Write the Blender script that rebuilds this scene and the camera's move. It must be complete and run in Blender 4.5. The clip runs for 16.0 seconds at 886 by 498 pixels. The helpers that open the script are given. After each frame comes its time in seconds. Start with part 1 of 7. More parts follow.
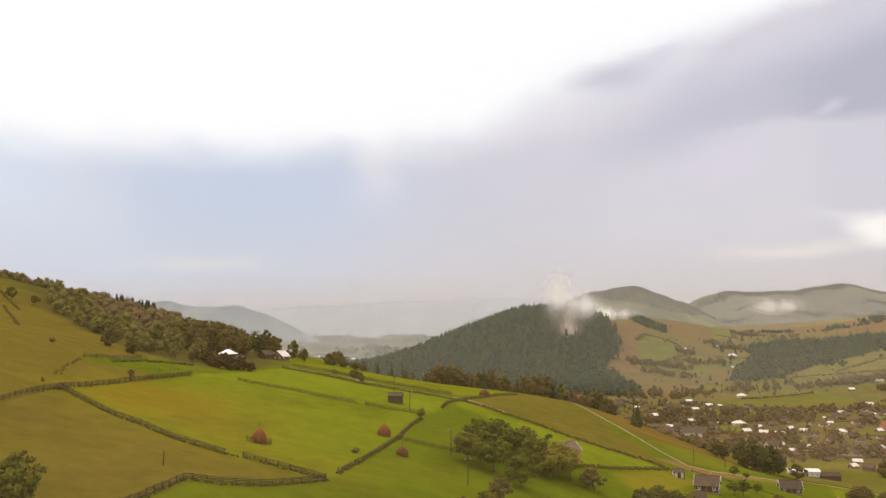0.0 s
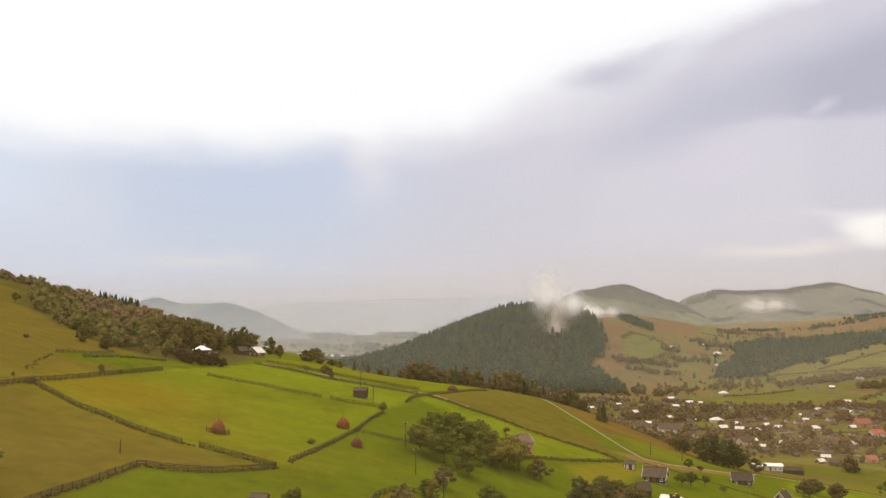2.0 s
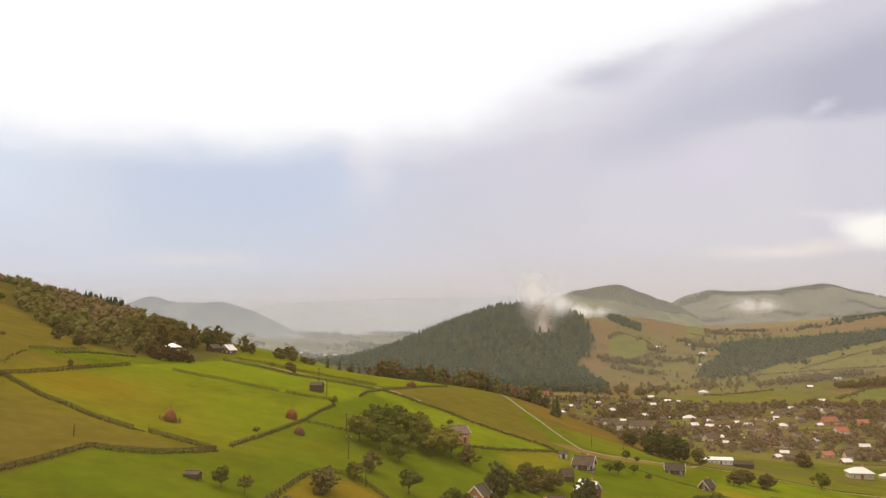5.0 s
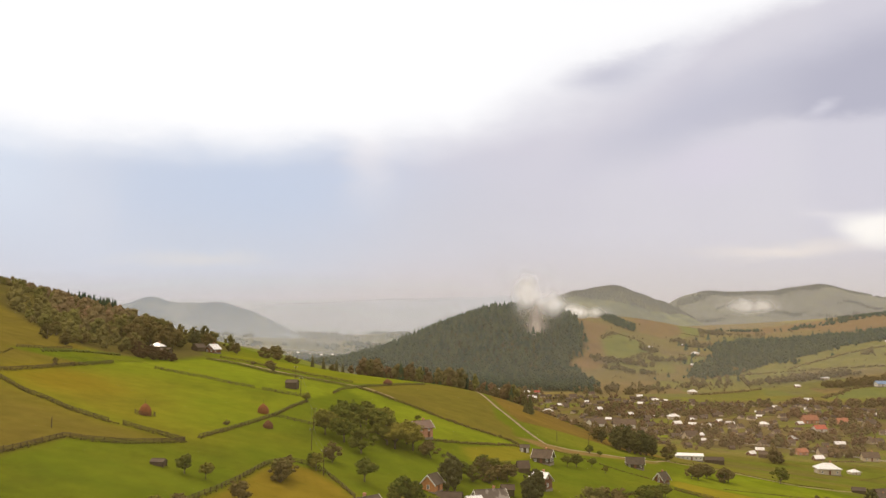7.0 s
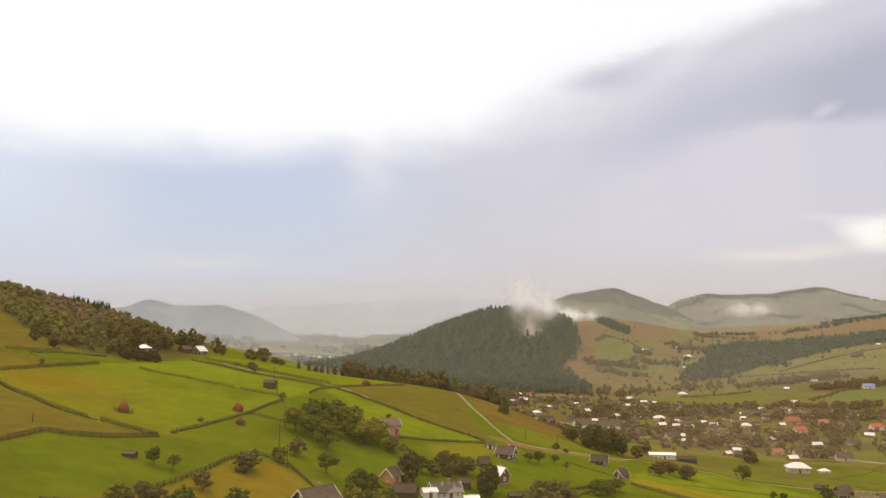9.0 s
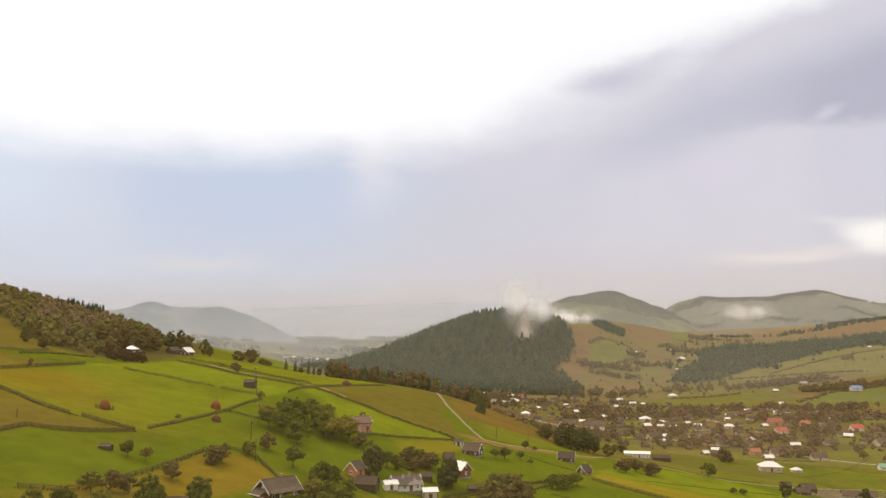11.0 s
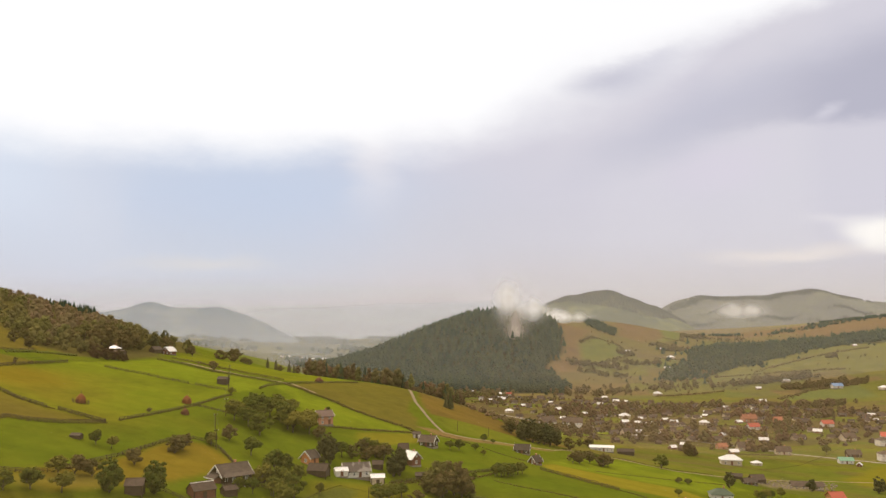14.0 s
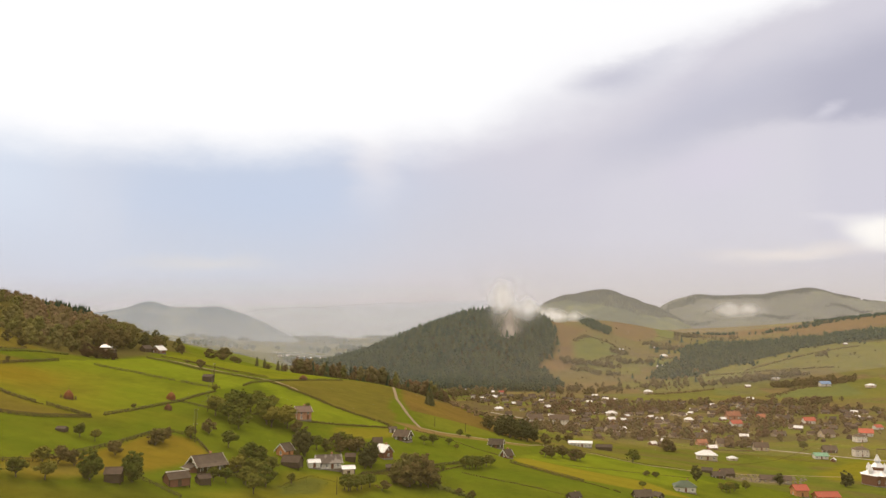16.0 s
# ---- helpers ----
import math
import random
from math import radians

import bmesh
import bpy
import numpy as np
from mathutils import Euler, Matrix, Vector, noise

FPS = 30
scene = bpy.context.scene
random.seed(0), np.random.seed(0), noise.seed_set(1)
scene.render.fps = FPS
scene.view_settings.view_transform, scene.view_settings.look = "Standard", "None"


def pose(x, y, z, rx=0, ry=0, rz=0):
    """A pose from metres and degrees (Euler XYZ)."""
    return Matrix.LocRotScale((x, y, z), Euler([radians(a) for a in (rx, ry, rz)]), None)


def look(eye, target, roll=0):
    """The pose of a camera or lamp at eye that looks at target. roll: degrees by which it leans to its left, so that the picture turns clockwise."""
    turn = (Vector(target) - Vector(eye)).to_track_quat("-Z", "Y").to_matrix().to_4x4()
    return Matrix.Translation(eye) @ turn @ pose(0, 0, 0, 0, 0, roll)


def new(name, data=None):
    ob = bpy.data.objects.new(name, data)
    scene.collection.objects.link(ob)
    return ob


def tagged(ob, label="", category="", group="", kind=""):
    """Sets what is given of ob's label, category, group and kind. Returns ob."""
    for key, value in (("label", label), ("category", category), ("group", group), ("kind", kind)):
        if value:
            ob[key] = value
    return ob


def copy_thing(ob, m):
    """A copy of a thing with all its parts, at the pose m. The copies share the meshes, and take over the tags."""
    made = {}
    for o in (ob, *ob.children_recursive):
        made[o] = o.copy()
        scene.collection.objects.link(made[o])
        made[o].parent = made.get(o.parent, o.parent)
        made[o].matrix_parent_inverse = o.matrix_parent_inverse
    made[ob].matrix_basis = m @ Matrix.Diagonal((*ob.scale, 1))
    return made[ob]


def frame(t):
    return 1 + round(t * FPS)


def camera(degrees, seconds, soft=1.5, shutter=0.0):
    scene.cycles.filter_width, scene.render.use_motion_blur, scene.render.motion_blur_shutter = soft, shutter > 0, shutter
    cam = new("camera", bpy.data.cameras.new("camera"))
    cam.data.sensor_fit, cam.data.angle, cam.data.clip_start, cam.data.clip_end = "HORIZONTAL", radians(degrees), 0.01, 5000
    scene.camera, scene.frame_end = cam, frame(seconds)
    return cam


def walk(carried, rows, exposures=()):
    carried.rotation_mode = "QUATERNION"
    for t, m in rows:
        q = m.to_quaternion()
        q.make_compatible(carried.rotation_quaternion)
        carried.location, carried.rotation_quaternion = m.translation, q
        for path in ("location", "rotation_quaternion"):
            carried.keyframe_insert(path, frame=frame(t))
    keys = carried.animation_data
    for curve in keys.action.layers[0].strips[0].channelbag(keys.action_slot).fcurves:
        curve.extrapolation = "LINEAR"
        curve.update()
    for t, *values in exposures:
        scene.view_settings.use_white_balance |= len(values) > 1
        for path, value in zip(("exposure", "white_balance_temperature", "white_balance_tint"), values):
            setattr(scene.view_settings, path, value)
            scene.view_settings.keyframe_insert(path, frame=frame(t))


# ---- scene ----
cam = camera(55.3, 16.0, soft=1.4)
METRES, EYE, TILT, LEAN, TURN = 160.0, 95.0, 5.6, 0.0, 0.0
ROWS = [
    (0.0, 0.0, 0.0, 0.0, -0.0, 0.0, 0.0),
    (0.5, 0.0157, -0.015, 0.0011, -0.15, -0.04, -0.04),
    (1.0, 0.032, -0.0313, 0.0028, -0.27, -0.09, -0.1),
    (1.5, 0.0489, -0.0493, 0.0046, -0.37, -0.13, -0.15),
    (2.0, 0.067, -0.0694, 0.0062, -0.45, -0.16, -0.2),
    (2.5, 0.0858, -0.0909, 0.008, -0.5, -0.18, -0.25),
    (3.0, 0.104, -0.1128, 0.0099, -0.55, -0.17, -0.31),
    (3.5, 0.1226, -0.1356, 0.0118, -0.58, -0.17, -0.34),
    (4.0, 0.1424, -0.1603, 0.0139, -0.59, -0.17, -0.36),
    (6.5, 0.2402, -0.2873, 0.0266, -0.52, -0.19, -0.42),
    (7.0, 0.2607, -0.3134, 0.0291, -0.5, -0.17, -0.4),
    (7.5, 0.2807, -0.3387, 0.0315, -0.47, -0.14, -0.38),
    (8.0, 0.3013, -0.3652, 0.0339, -0.44, -0.1, -0.43),
    (8.5, 0.3213, -0.3906, 0.0362, -0.41, -0.04, -0.41),
    (9.0, 0.3418, -0.4169, 0.0391, -0.38, 0.02, -0.43),
    (11.5, 0.4421, -0.5463, 0.0524, -0.24, 0.19, -0.48),
    (12.0, 0.4615, -0.5717, 0.0553, -0.21, 0.21, -0.43),
    (12.5, 0.4817, -0.5977, 0.0577, -0.2, 0.19, -0.42),
    (13.0, 0.5024, -0.6247, 0.0605, -0.2, 0.16, -0.41),
    (13.5, 0.5209, -0.6486, 0.063, -0.19, 0.15, -0.37),
    (14.0, 0.5414, -0.6756, 0.0653, -0.19, 0.13, -0.35),
    (14.5, 0.5614, -0.7022, 0.0684, -0.18, 0.13, -0.35),
    (15.0, 0.5813, -0.7292, 0.0708, -0.16, 0.11, -0.35),
    (15.5, 0.5992, -0.7541, 0.0734, -0.15, 0.09, -0.3),
    (16.0, 0.6184, -0.7812, 0.0761, -0.13, 0.07, -0.28),
]
walk(cam, [(t, pose(0, 0, EYE, TILT, LEAN, TURN) @ pose(METRES * x, METRES * y, METRES * z, 90 + pitch, roll, yaw)) for t, x, y, z, yaw, pitch, roll in ROWS])

# ---------- world and light ----------
world = bpy.data.worlds.new("overcast_sky")
scene.world = world
world.use_nodes = True
wt = world.node_tree
wt.nodes.clear()


def wmath(op, a, b=None, clamp=False):
    n = wt.nodes.new("ShaderNodeMath")
    n.operation, n.use_clamp = op, clamp
    for i, v in enumerate((a, b)):
        if v is None:
            continue
        if isinstance(v, (int, float)):
            n.inputs[i].default_value = v
        else:
            wt.links.new(v, n.inputs[i])
    return n.outputs[0]


def wstep(v, lo, hi):
    n = wt.nodes.new("ShaderNodeMapRange")
    n.interpolation_type = "SMOOTHSTEP"
    wt.links.new(v, n.inputs[0])
    n.inputs[1].default_value, n.inputs[2].default_value = lo, hi
    return n.outputs[0]


def wmix(f, a, b):
    n = wt.nodes.new("ShaderNodeMix")
    n.data_type = "RGBA"
    if isinstance(f, (int, float)):
        n.inputs[0].default_value = f
    else:
        wt.links.new(f, n.inputs[0])
    for i, v in ((6, a), (7, b)):
        if isinstance(v, tuple):
            n.inputs[i].default_value = (*v, 1)
        else:
            wt.links.new(v, n.inputs[i])
    return n.outputs[2]


def wnoise(vec, scale, detail, rough, stretch):
    m = wt.nodes.new("ShaderNodeMapping")
    m.inputs[3].default_value = stretch
    wt.links.new(vec, m.inputs[0])
    n = wt.nodes.new("ShaderNodeTexNoise")
    n.inputs["Scale"].default_value, n.inputs["Detail"].default_value, n.inputs["Roughness"].default_value = scale, detail, rough
    wt.links.new(m.outputs[0], n.inputs["Vector"])
    return n.outputs["Fac"]


tc = wt.nodes.new("ShaderNodeTexCoord")
way = tc.outputs["Generated"]
sep = wt.nodes.new("ShaderNodeSeparateXYZ")
wt.links.new(way, sep.inputs[0])
AZ, EL = sep.outputs[0], sep.outputs[2]
streak = wnoise(way, 3.0, 3, 0.5, (1.5, 1.5, 0.45))        # rain shafts, drawn out downwards
billow = wnoise(way, 4.2, 6, 0.55, (1.0, 1.0, 2.6))       # cloud bodies, flattened
fine = wnoise(way, 13.0, 5, 0.6, (1.0, 1.0, 2.2))
torn = wmath("SUBTRACT", wmath("ADD", wmath("MULTIPLY", billow, 0.55), wmath("MULTIPLY", fine, 0.45)), 0.5)
DRIFT_U = wmath("ADD", AZ, wmath("MULTIPLY", wmath("SUBTRACT", billow, 0.5), 0.12))
DRIFT_V = wmath("ADD", EL, wmath("MULTIPLY", torn, 0.055))


def wpatch(u, v, ru, rv, tilt=0.0, core=0.0):
    """A soft-edged cloud patch about one direction of the sky, its rim torn by the cloud noise."""
    du, dv = wmath("SUBTRACT", DRIFT_U, u), wmath("SUBTRACT", DRIFT_V, v)
    c, s = math.cos(tilt), math.sin(tilt)
    a = wmath("DIVIDE", wmath("ADD", wmath("MULTIPLY", du, c), wmath("MULTIPLY", dv, s)), ru)
    b = wmath("DIVIDE", wmath("SUBTRACT", wmath("MULTIPLY", dv, c), wmath("MULTIPLY", du, s)), rv)
    return wstep(wmath("SQRT", wmath("ADD", wmath("MULTIPLY", a, a), wmath("MULTIPLY", b, b))), 1.0, core)


def wlay(f, share, under, tint):
    return wmix(wmath("MULTIPLY", f, share), under, tint)


def wedge(points):
    """A height in the sky that changes from west to east."""
    n = wt.nodes.new("ShaderNodeValToRGB")
    n.color_ramp.interpolation = "LINEAR"
    first, last = points[0], points[-1]
    for e, (az, v) in zip(n.color_ramp.elements, (first, last)):
        e.position, e.color = az + 0.5, (v, v, v, 1)
    for az, v in points[1:-1]:
        n.color_ramp.elements.new(az + 0.5).color = (v, v, v, 1)
    wt.links.new(wmath("ADD", AZ, 0.5, True), n.inputs[0])
    return n.outputs[0]


# grey-lilac cloud base, warmer towards the horizon, with a blue stretch of rain in the west
base_sky = wmix(wstep(EL, 0.0, 0.12), (0.665, 0.598, 0.598), (0.692, 0.668, 0.745))
base_sky = wlay(wmath("MULTIPLY", wstep(AZ, 0.02, -0.30), wstep(EL, -0.01, 0.09)), 0.9, base_sky, (0.655, 0.690, 0.795))
base_sky = wlay(wmath("MULTIPLY", wstep(AZ, -0.28, -0.46), wstep(EL, 0.06, 0.17)), 0.8, base_sky, (0.76, 0.82, 0.93))
base_sky = wlay(wpatch(-0.21, 0.155, 0.36, 0.135), 0.9, base_sky, (0.585, 0.660, 0.815))
base_sky = wlay(wmath("MULTIPLY", wstep(streak, 0.46, 0.64), wstep(EL, 0.03, 0.13)), 0.25, base_sky, (0.80, 0.77, 0.80))
base_sky = wlay(wpatch(0.04, 0.13, 0.20, 0.09), 0.4, base_sky, (0.640, 0.635, 0.695))
base_sky = wlay(wpatch(0.31, 0.185, 0.10, 0.045, 0.2), 0.6, base_sky, (0.745, 0.690, 0.790))
base_sky = wlay(wpatch(-0.27, 0.078, 0.12, 0.014, 0.03), 0.55, base_sky, (0.80, 0.765, 0.755))
shaft = wmath("MULTIPLY", wmath("MULTIPLY", wstep(DRIFT_U, -0.135, -0.085), wstep(DRIFT_U, -0.030, -0.085)), wstep(EL, 0.11, 0.23))
base_sky = wlay(shaft, 0.6, base_sky, (0.92, 0.87, 0.88))
# cream break in the cloud low in the east
base_sky = wlay(wpatch(0.395, 0.091, 0.13, 0.013, 0.02), 0.75, base_sky, (0.92, 0.84, 0.80))
base_sky = wlay(wpatch(0.472, 0.108, 0.056, 0.024, -0.2, 0.2), 1.0, base_sky, (1.06, 1.02, 0.98))
base_sky = wlay(wpatch(0.425, 0.124, 0.05, 0.007, -0.1), 0.5, base_sky, (0.90, 0.86, 0.88))
# the bright thin cloud overhead: its soft lower edge climbs towards the east
edge_lo = wedge(((-0.5, 0.168), (-0.2, 0.176), (-0.1, 0.186), (0.03, 0.192), (0.083, 0.198), (0.146, 0.214), (0.207, 0.240), (0.266, 0.268), (0.321, 0.312), (0.373, 0.328), (0.5, 0.352)))
edge_hi = wedge(((-0.5, 0.232), (-0.2, 0.238), (-0.1, 0.246), (0.03, 0.262), (0.083, 0.290), (0.146, 0.326), (0.207, 0.342), (0.266, 0.350), (0.321, 0.358), (0.373, 0.366), (0.5, 0.390)))
lifted = wmath("ADD", EL, wmath("MULTIPLY", torn, 0.06))
bright = wstep(wmath("DIVIDE", wmath("SUBTRACT", lifted, edge_lo), wmath("SUBTRACT", edge_hi, edge_lo)), 0.0, 1.0)
cloud = wmix(bright, base_sky, (1.06, 1.05, 1.06))
# dark cloud bodies in the east, flat underneath
floor_cut = wstep(DRIFT_V, 0.216, 0.236)
cloud = wlay(wpatch(0.30, 0.250, 0.20, 0.050, 0.42), 0.75, cloud, (0.560, 0.555, 0.655))
cloud = wlay(wmath("MULTIPLY", wpatch(0.46, 0.262, 0.20, 0.075, 0.25, 0.25), floor_cut), 0.9, cloud, (0.492, 0.485, 0.585))
cloud = wlay(wpatch(0.195, 0.289, 0.085, 0.030, 0.1), 1.0, cloud, (0.640, 0.630, 0.715))
cloud = wlay(wpatch(0.235, 0.305, 0.05, 0.016, 0.3), 0.45, cloud, (0.70, 0.69, 0.77))
cloud = wlay(wpatch(0.402, 0.236, 0.024, 0.010, 0.2), 0.4, cloud, (0.86, 0.83, 0.90))
cloud = wmix(wstep(wmath("SUBTRACT", EL, edge_hi), 0.03, 0.32), cloud, (1.66, 1.36, 1.05))
nishita = wt.nodes.new("ShaderNodeTexSky")
nishita.sky_type, nishita.sun_disc = "NISHITA", False
nishita.sun_elevation, nishita.sun_rotation = radians(48), radians(-35)
sky_mix = wt.nodes.new("ShaderNodeBackground")
sky_mix.inputs[1].default_value = 0.05
wt.links.new(nishita.outputs[0], sky_mix.inputs[0])
cloud_bg = wt.nodes.new("ShaderNodeBackground")
cloud_bg.inputs[1].default_value = 1.0
wt.links.new(cloud, cloud_bg.inputs[0])
mixer = wt.nodes.new("ShaderNodeMixShader")
mixer.inputs[0].default_value = 0.94
wt.links.new(sky_mix.outputs[0], mixer.inputs[1])
wt.links.new(cloud_bg.outputs[0], mixer.inputs[2])
wout = wt.nodes.new("ShaderNodeOutputWorld")
wt.links.new(mixer.outputs[0], wout.inputs[0])

sun = new("sun", bpy.data.lights.new("sun", "SUN"))
sun.data.energy, sun.data.angle, sun.data.color = 1.72, radians(16), (1.0, 0.83, 0.60)
sun.matrix_world = look((-300, 420, 620), (0, 0, 0))


# ---------- materials ----------
class Mat:
    """A small builder for node materials."""

    def __init__(self, name):
        self.m = bpy.data.materials.new(name)
        self.m.use_nodes = True
        self.t = self.m.node_tree
        self.t.nodes.clear()
        self.out = self.t.nodes.new("ShaderNodeOutputMaterial")
        self.pos = None

    def link(self, v, sock):
        if isinstance(v, (int, float)):
            sock.default_value = v
        elif isinstance(v, tuple):
            sock.default_value = (*v, 1) if len(v) == 3 and sock.type == "RGBA" else v
        else:
            self.t.links.new(v, sock)

    def where(self, local=False):
        n = self.t.nodes.new("ShaderNodeTexCoord")
        if local:
            return n.outputs["Object"]
        return self.t.nodes.new("ShaderNodeNewGeometry").outputs["Position"]

    def noise(self, scale, detail=4, rough=0.55, local=False, stretch=None):
        v = self.where(local)
        if stretch:
            m = self.t.nodes.new("ShaderNodeMapping")
            m.inputs[3].default_value = stretch
            self.link(v, m.inputs[0])
            v = m.outputs[0]
        n = self.t.nodes.new("ShaderNodeTexNoise")
        n.inputs["Scale"].default_value, n.inputs["Detail"].default_value, n.inputs["Roughness"].default_value = scale, detail, rough
        self.link(v, n.inputs["Vector"])
        return n.outputs["Fac"]

    def wave(self, scale, distortion, axis="X", local=True):
        n = self.t.nodes.new("ShaderNodeTexWave")
        n.bands_direction = axis
        n.inputs["Scale"].default_value, n.inputs["Distortion"].default_value = scale, distortion
        self.link(self.where(local), n.inputs["Vector"])
        return n.outputs["Fac"]

    def step(self, v, lo, hi, to0=0.0, to1=1.0):
        n = self.t.nodes.new("ShaderNodeMapRange")
        self.link(v, n.inputs[0])
        for i, x in enumerate((lo, hi, to0, to1)):
            n.inputs[i + 1].default_value = x
        return n.outputs[0]

    def math(self, op, a, b):
        n = self.t.nodes.new("ShaderNodeMath")
        n.operation = op
        self.link(a, n.inputs[0])
        self.link(b, n.inputs[1])
        return n.outputs[0]

    def mix(self, f, a, b, mode="MIX"):
        n = self.t.nodes.new("ShaderNodeMix")
        n.data_type, n.blend_type = "RGBA", mode
        self.link(f, n.inputs[0])
        self.link(a, n.inputs[6])
        self.link(b, n.inputs[7])
        return n.outputs[2]

    def rand(self, island=False):
        if island:
            return self.t.nodes.new("ShaderNodeNewGeometry").outputs["Random Per Island"]
        return self.t.nodes.new("ShaderNodeObjectInfo").outputs["Random"]

    def attr(self, name):
        n = self.t.nodes.new("ShaderNodeAttribute")
        n.attribute_name = name
        return n.outputs["Color"]

    def bump(self, h, strength, dist):
        n = self.t.nodes.new("ShaderNodeBump")
        n.inputs["Strength"].default_value, n.inputs["Distance"].default_value = strength, dist
        self.link(h, n.inputs["Height"])
        return n.outputs[0]

    def surface(self, colour, rough=0.8, metal=0.0, normal=None, spec=0.3):
        n = self.t.nodes.new("ShaderNodeBsdfPrincipled")
        self.link(colour, n.inputs["Base Color"])
        self.link(rough, n.inputs["Roughness"])
        self.link(metal, n.inputs["Metallic"])
        n.inputs["Specular IOR Level"].default_value = spec
        if normal is not None:
            self.link(normal, n.inputs["Normal"])
        self.link(n.outputs[0], self.out.inputs[0])
        return self.m


def simple(name, a, b, scale=2.0, rough=0.8, metal=0.0, local=True, vary=0.25, bump=0.0, spec=0.3):
    """Two tones mottled at two scales, with a shade that differs from thing to thing."""
    k = Mat(name)
    c = k.mix(k.step(k.noise(scale, 5, local=local), 0.3, 0.7), a, b)
    c = k.mix(k.step(k.noise(scale * 6, 3, local=local), 0.35, 0.75, 0.0, 0.35), c, tuple(0.6 * v for v in a))
    if vary:
        g = k.t.nodes.new("ShaderNodeHueSaturation")
        k.link(k.step(k.rand(), 0, 1, 1 - vary, 1 + vary), g.inputs["Value"])
        k.link(c, g.inputs["Color"])
        c = g.outputs[0]
    nrm = k.bump(k.noise(scale * 4, 4, local=local), bump, 0.05) if bump else None
    return k.surface(c, rough, metal, nrm, spec)


def foliage(name, a, b, c, island=False):
    """Leaves: tone from tree to tree, lighter and darker sprays, a little light through them."""
    k = Mat(name)
    if island:
        tone = k.t.nodes.new("ShaderNodeAttribute")
        tone.attribute_name = "tone"
        pick = tone.outputs["Fac"]
    else:
        pick = k.rand()
    base = k.mix(k.step(pick, 0.0, 0.55), a, b)
    base = k.mix(k.step(pick, 0.55, 1.0), base, c)
    base = k.mix(k.step(k.noise(0.45, 3), 0.45, 0.75, 0, 0.45), base, c)
    if island:
        base = k.mix(k.step(k.noise(0.022, 4, 0.6), 0.42, 0.66, 0, 0.7), base, c)
    base = k.mix(k.step(k.noise(2.2, 2), 0.4, 0.8, 0, 0.2 if island else 0.5), base, tuple(0.55 * v for v in a))
    d = k.t.nodes.new("ShaderNodeBsdfDiffuse")
    k.link(base, d.inputs[0])
    tr = k.t.nodes.new("ShaderNodeBsdfTranslucent")
    k.link(base, tr.inputs[0])
    mx = k.t.nodes.new("ShaderNodeMixShader")
    mx.inputs[0].default_value = 0.26
    k.link(d.outputs[0], mx.inputs[1])
    k.link(tr.outputs[0], mx.inputs[2])
    k.link(mx.outputs[0], k.out.inputs[0])
    return k.m


def ground_material():
    k = Mat("meadow")
    c = k.attr("field")
    patch = k.noise(0.018, 5, 0.6)
    c = k.mix(k.step(patch, 0.45, 0.75, 0, 0.22), c, (0.22, 0.17, 0.02), "MIX")
    worn = k.noise(0.035, 6, 0.7, stretch=(1.0, 0.55, 1.0))
    c = k.mix(k.step(worn, 0.50, 0.66, 0, 0.5), c, k.mix(1.0, c, (0.62, 0.60, 0.8), "MULTIPLY"))
    tuft = k.noise(0.22, 5, 0.6)
    tussock = k.noise(0.07, 4, 0.65, stretch=(0.6, 1.4, 1.0))
    c = k.mix(k.step(tussock, 0.40, 0.62, 0.0, 0.42), c, k.mix(1.0, c, (0.70, 0.78, 0.6), "MULTIPLY"))
    c = k.mix(k.step(tuft, 0.35, 0.7, 0.0, 0.45), c, k.mix(1.0, c, (0.66, 0.62, 0.45), "MULTIPLY"))
    mow = k.noise(0.05, 3, 0.5, stretch=(1.0, 5.0, 1.0))
    c = k.mix(k.step(mow, 0.45, 0.7, 0.0, 0.14), c, k.mix(1.0, c, (1.25, 1.2, 0.95), "MULTIPLY"))
    grain = k.noise(1.6, 4, 0.7)
    c = k.mix(k.step(grain, 0.3, 0.8, 0.0, 0.35), c, k.mix(1.0, c, (0.6, 0.62, 0.5), "MULTIPLY"))
    return k.surface(c, 0.95, 0.0, k.bump(tuft, 0.5, 0.6), 0.0)


MEADOW = ground_material()
LEAF_OLIVE = foliage("leaf_olive", (0.100, 0.128, 0.024), (0.155, 0.168, 0.034), (0.250, 0.222, 0.045))
LEAF_BROWN = foliage("leaf_brown", (0.135, 0.112, 0.046), (0.19, 0.142, 0.062), (0.15, 0.148, 0.046))
LEAF_RUSSET = foliage("leaf_russet", (0.082, 0.050, 0.032), (0.115, 0.068, 0.042), (0.088, 0.070, 0.036))
LEAF_CONIFER = foliage("leaf_conifer", (0.078, 0.086, 0.038), (0.112, 0.106, 0.046), (0.125, 0.125, 0.048))
WOODS_DARK = foliage("woods_dark", (0.020, 0.050, 0.043), (0.033, 0.070, 0.049), (0.062, 0.092, 0.048), True)
WOODS_MIXED = foliage("woods_mixed", (0.185, 0.130, 0.080), (0.335, 0.225, 0.140), (0.195, 0.165, 0.075), True)
WOODS_OLIVE = foliage("woods_olive", (0.130, 0.130, 0.050), (0.23, 0.185, 0.085), (0.21, 0.205, 0.06), True)
WOODS_BROWN = foliage("woods_brown", (0.120, 0.080, 0.048), (0.205, 0.128, 0.078), (0.135, 0.128, 0.052), True)
THICKET = foliage("thicket_leaves", (0.13, 0.105, 0.052), (0.185, 0.14, 0.072), (0.14, 0.125, 0.05), True)
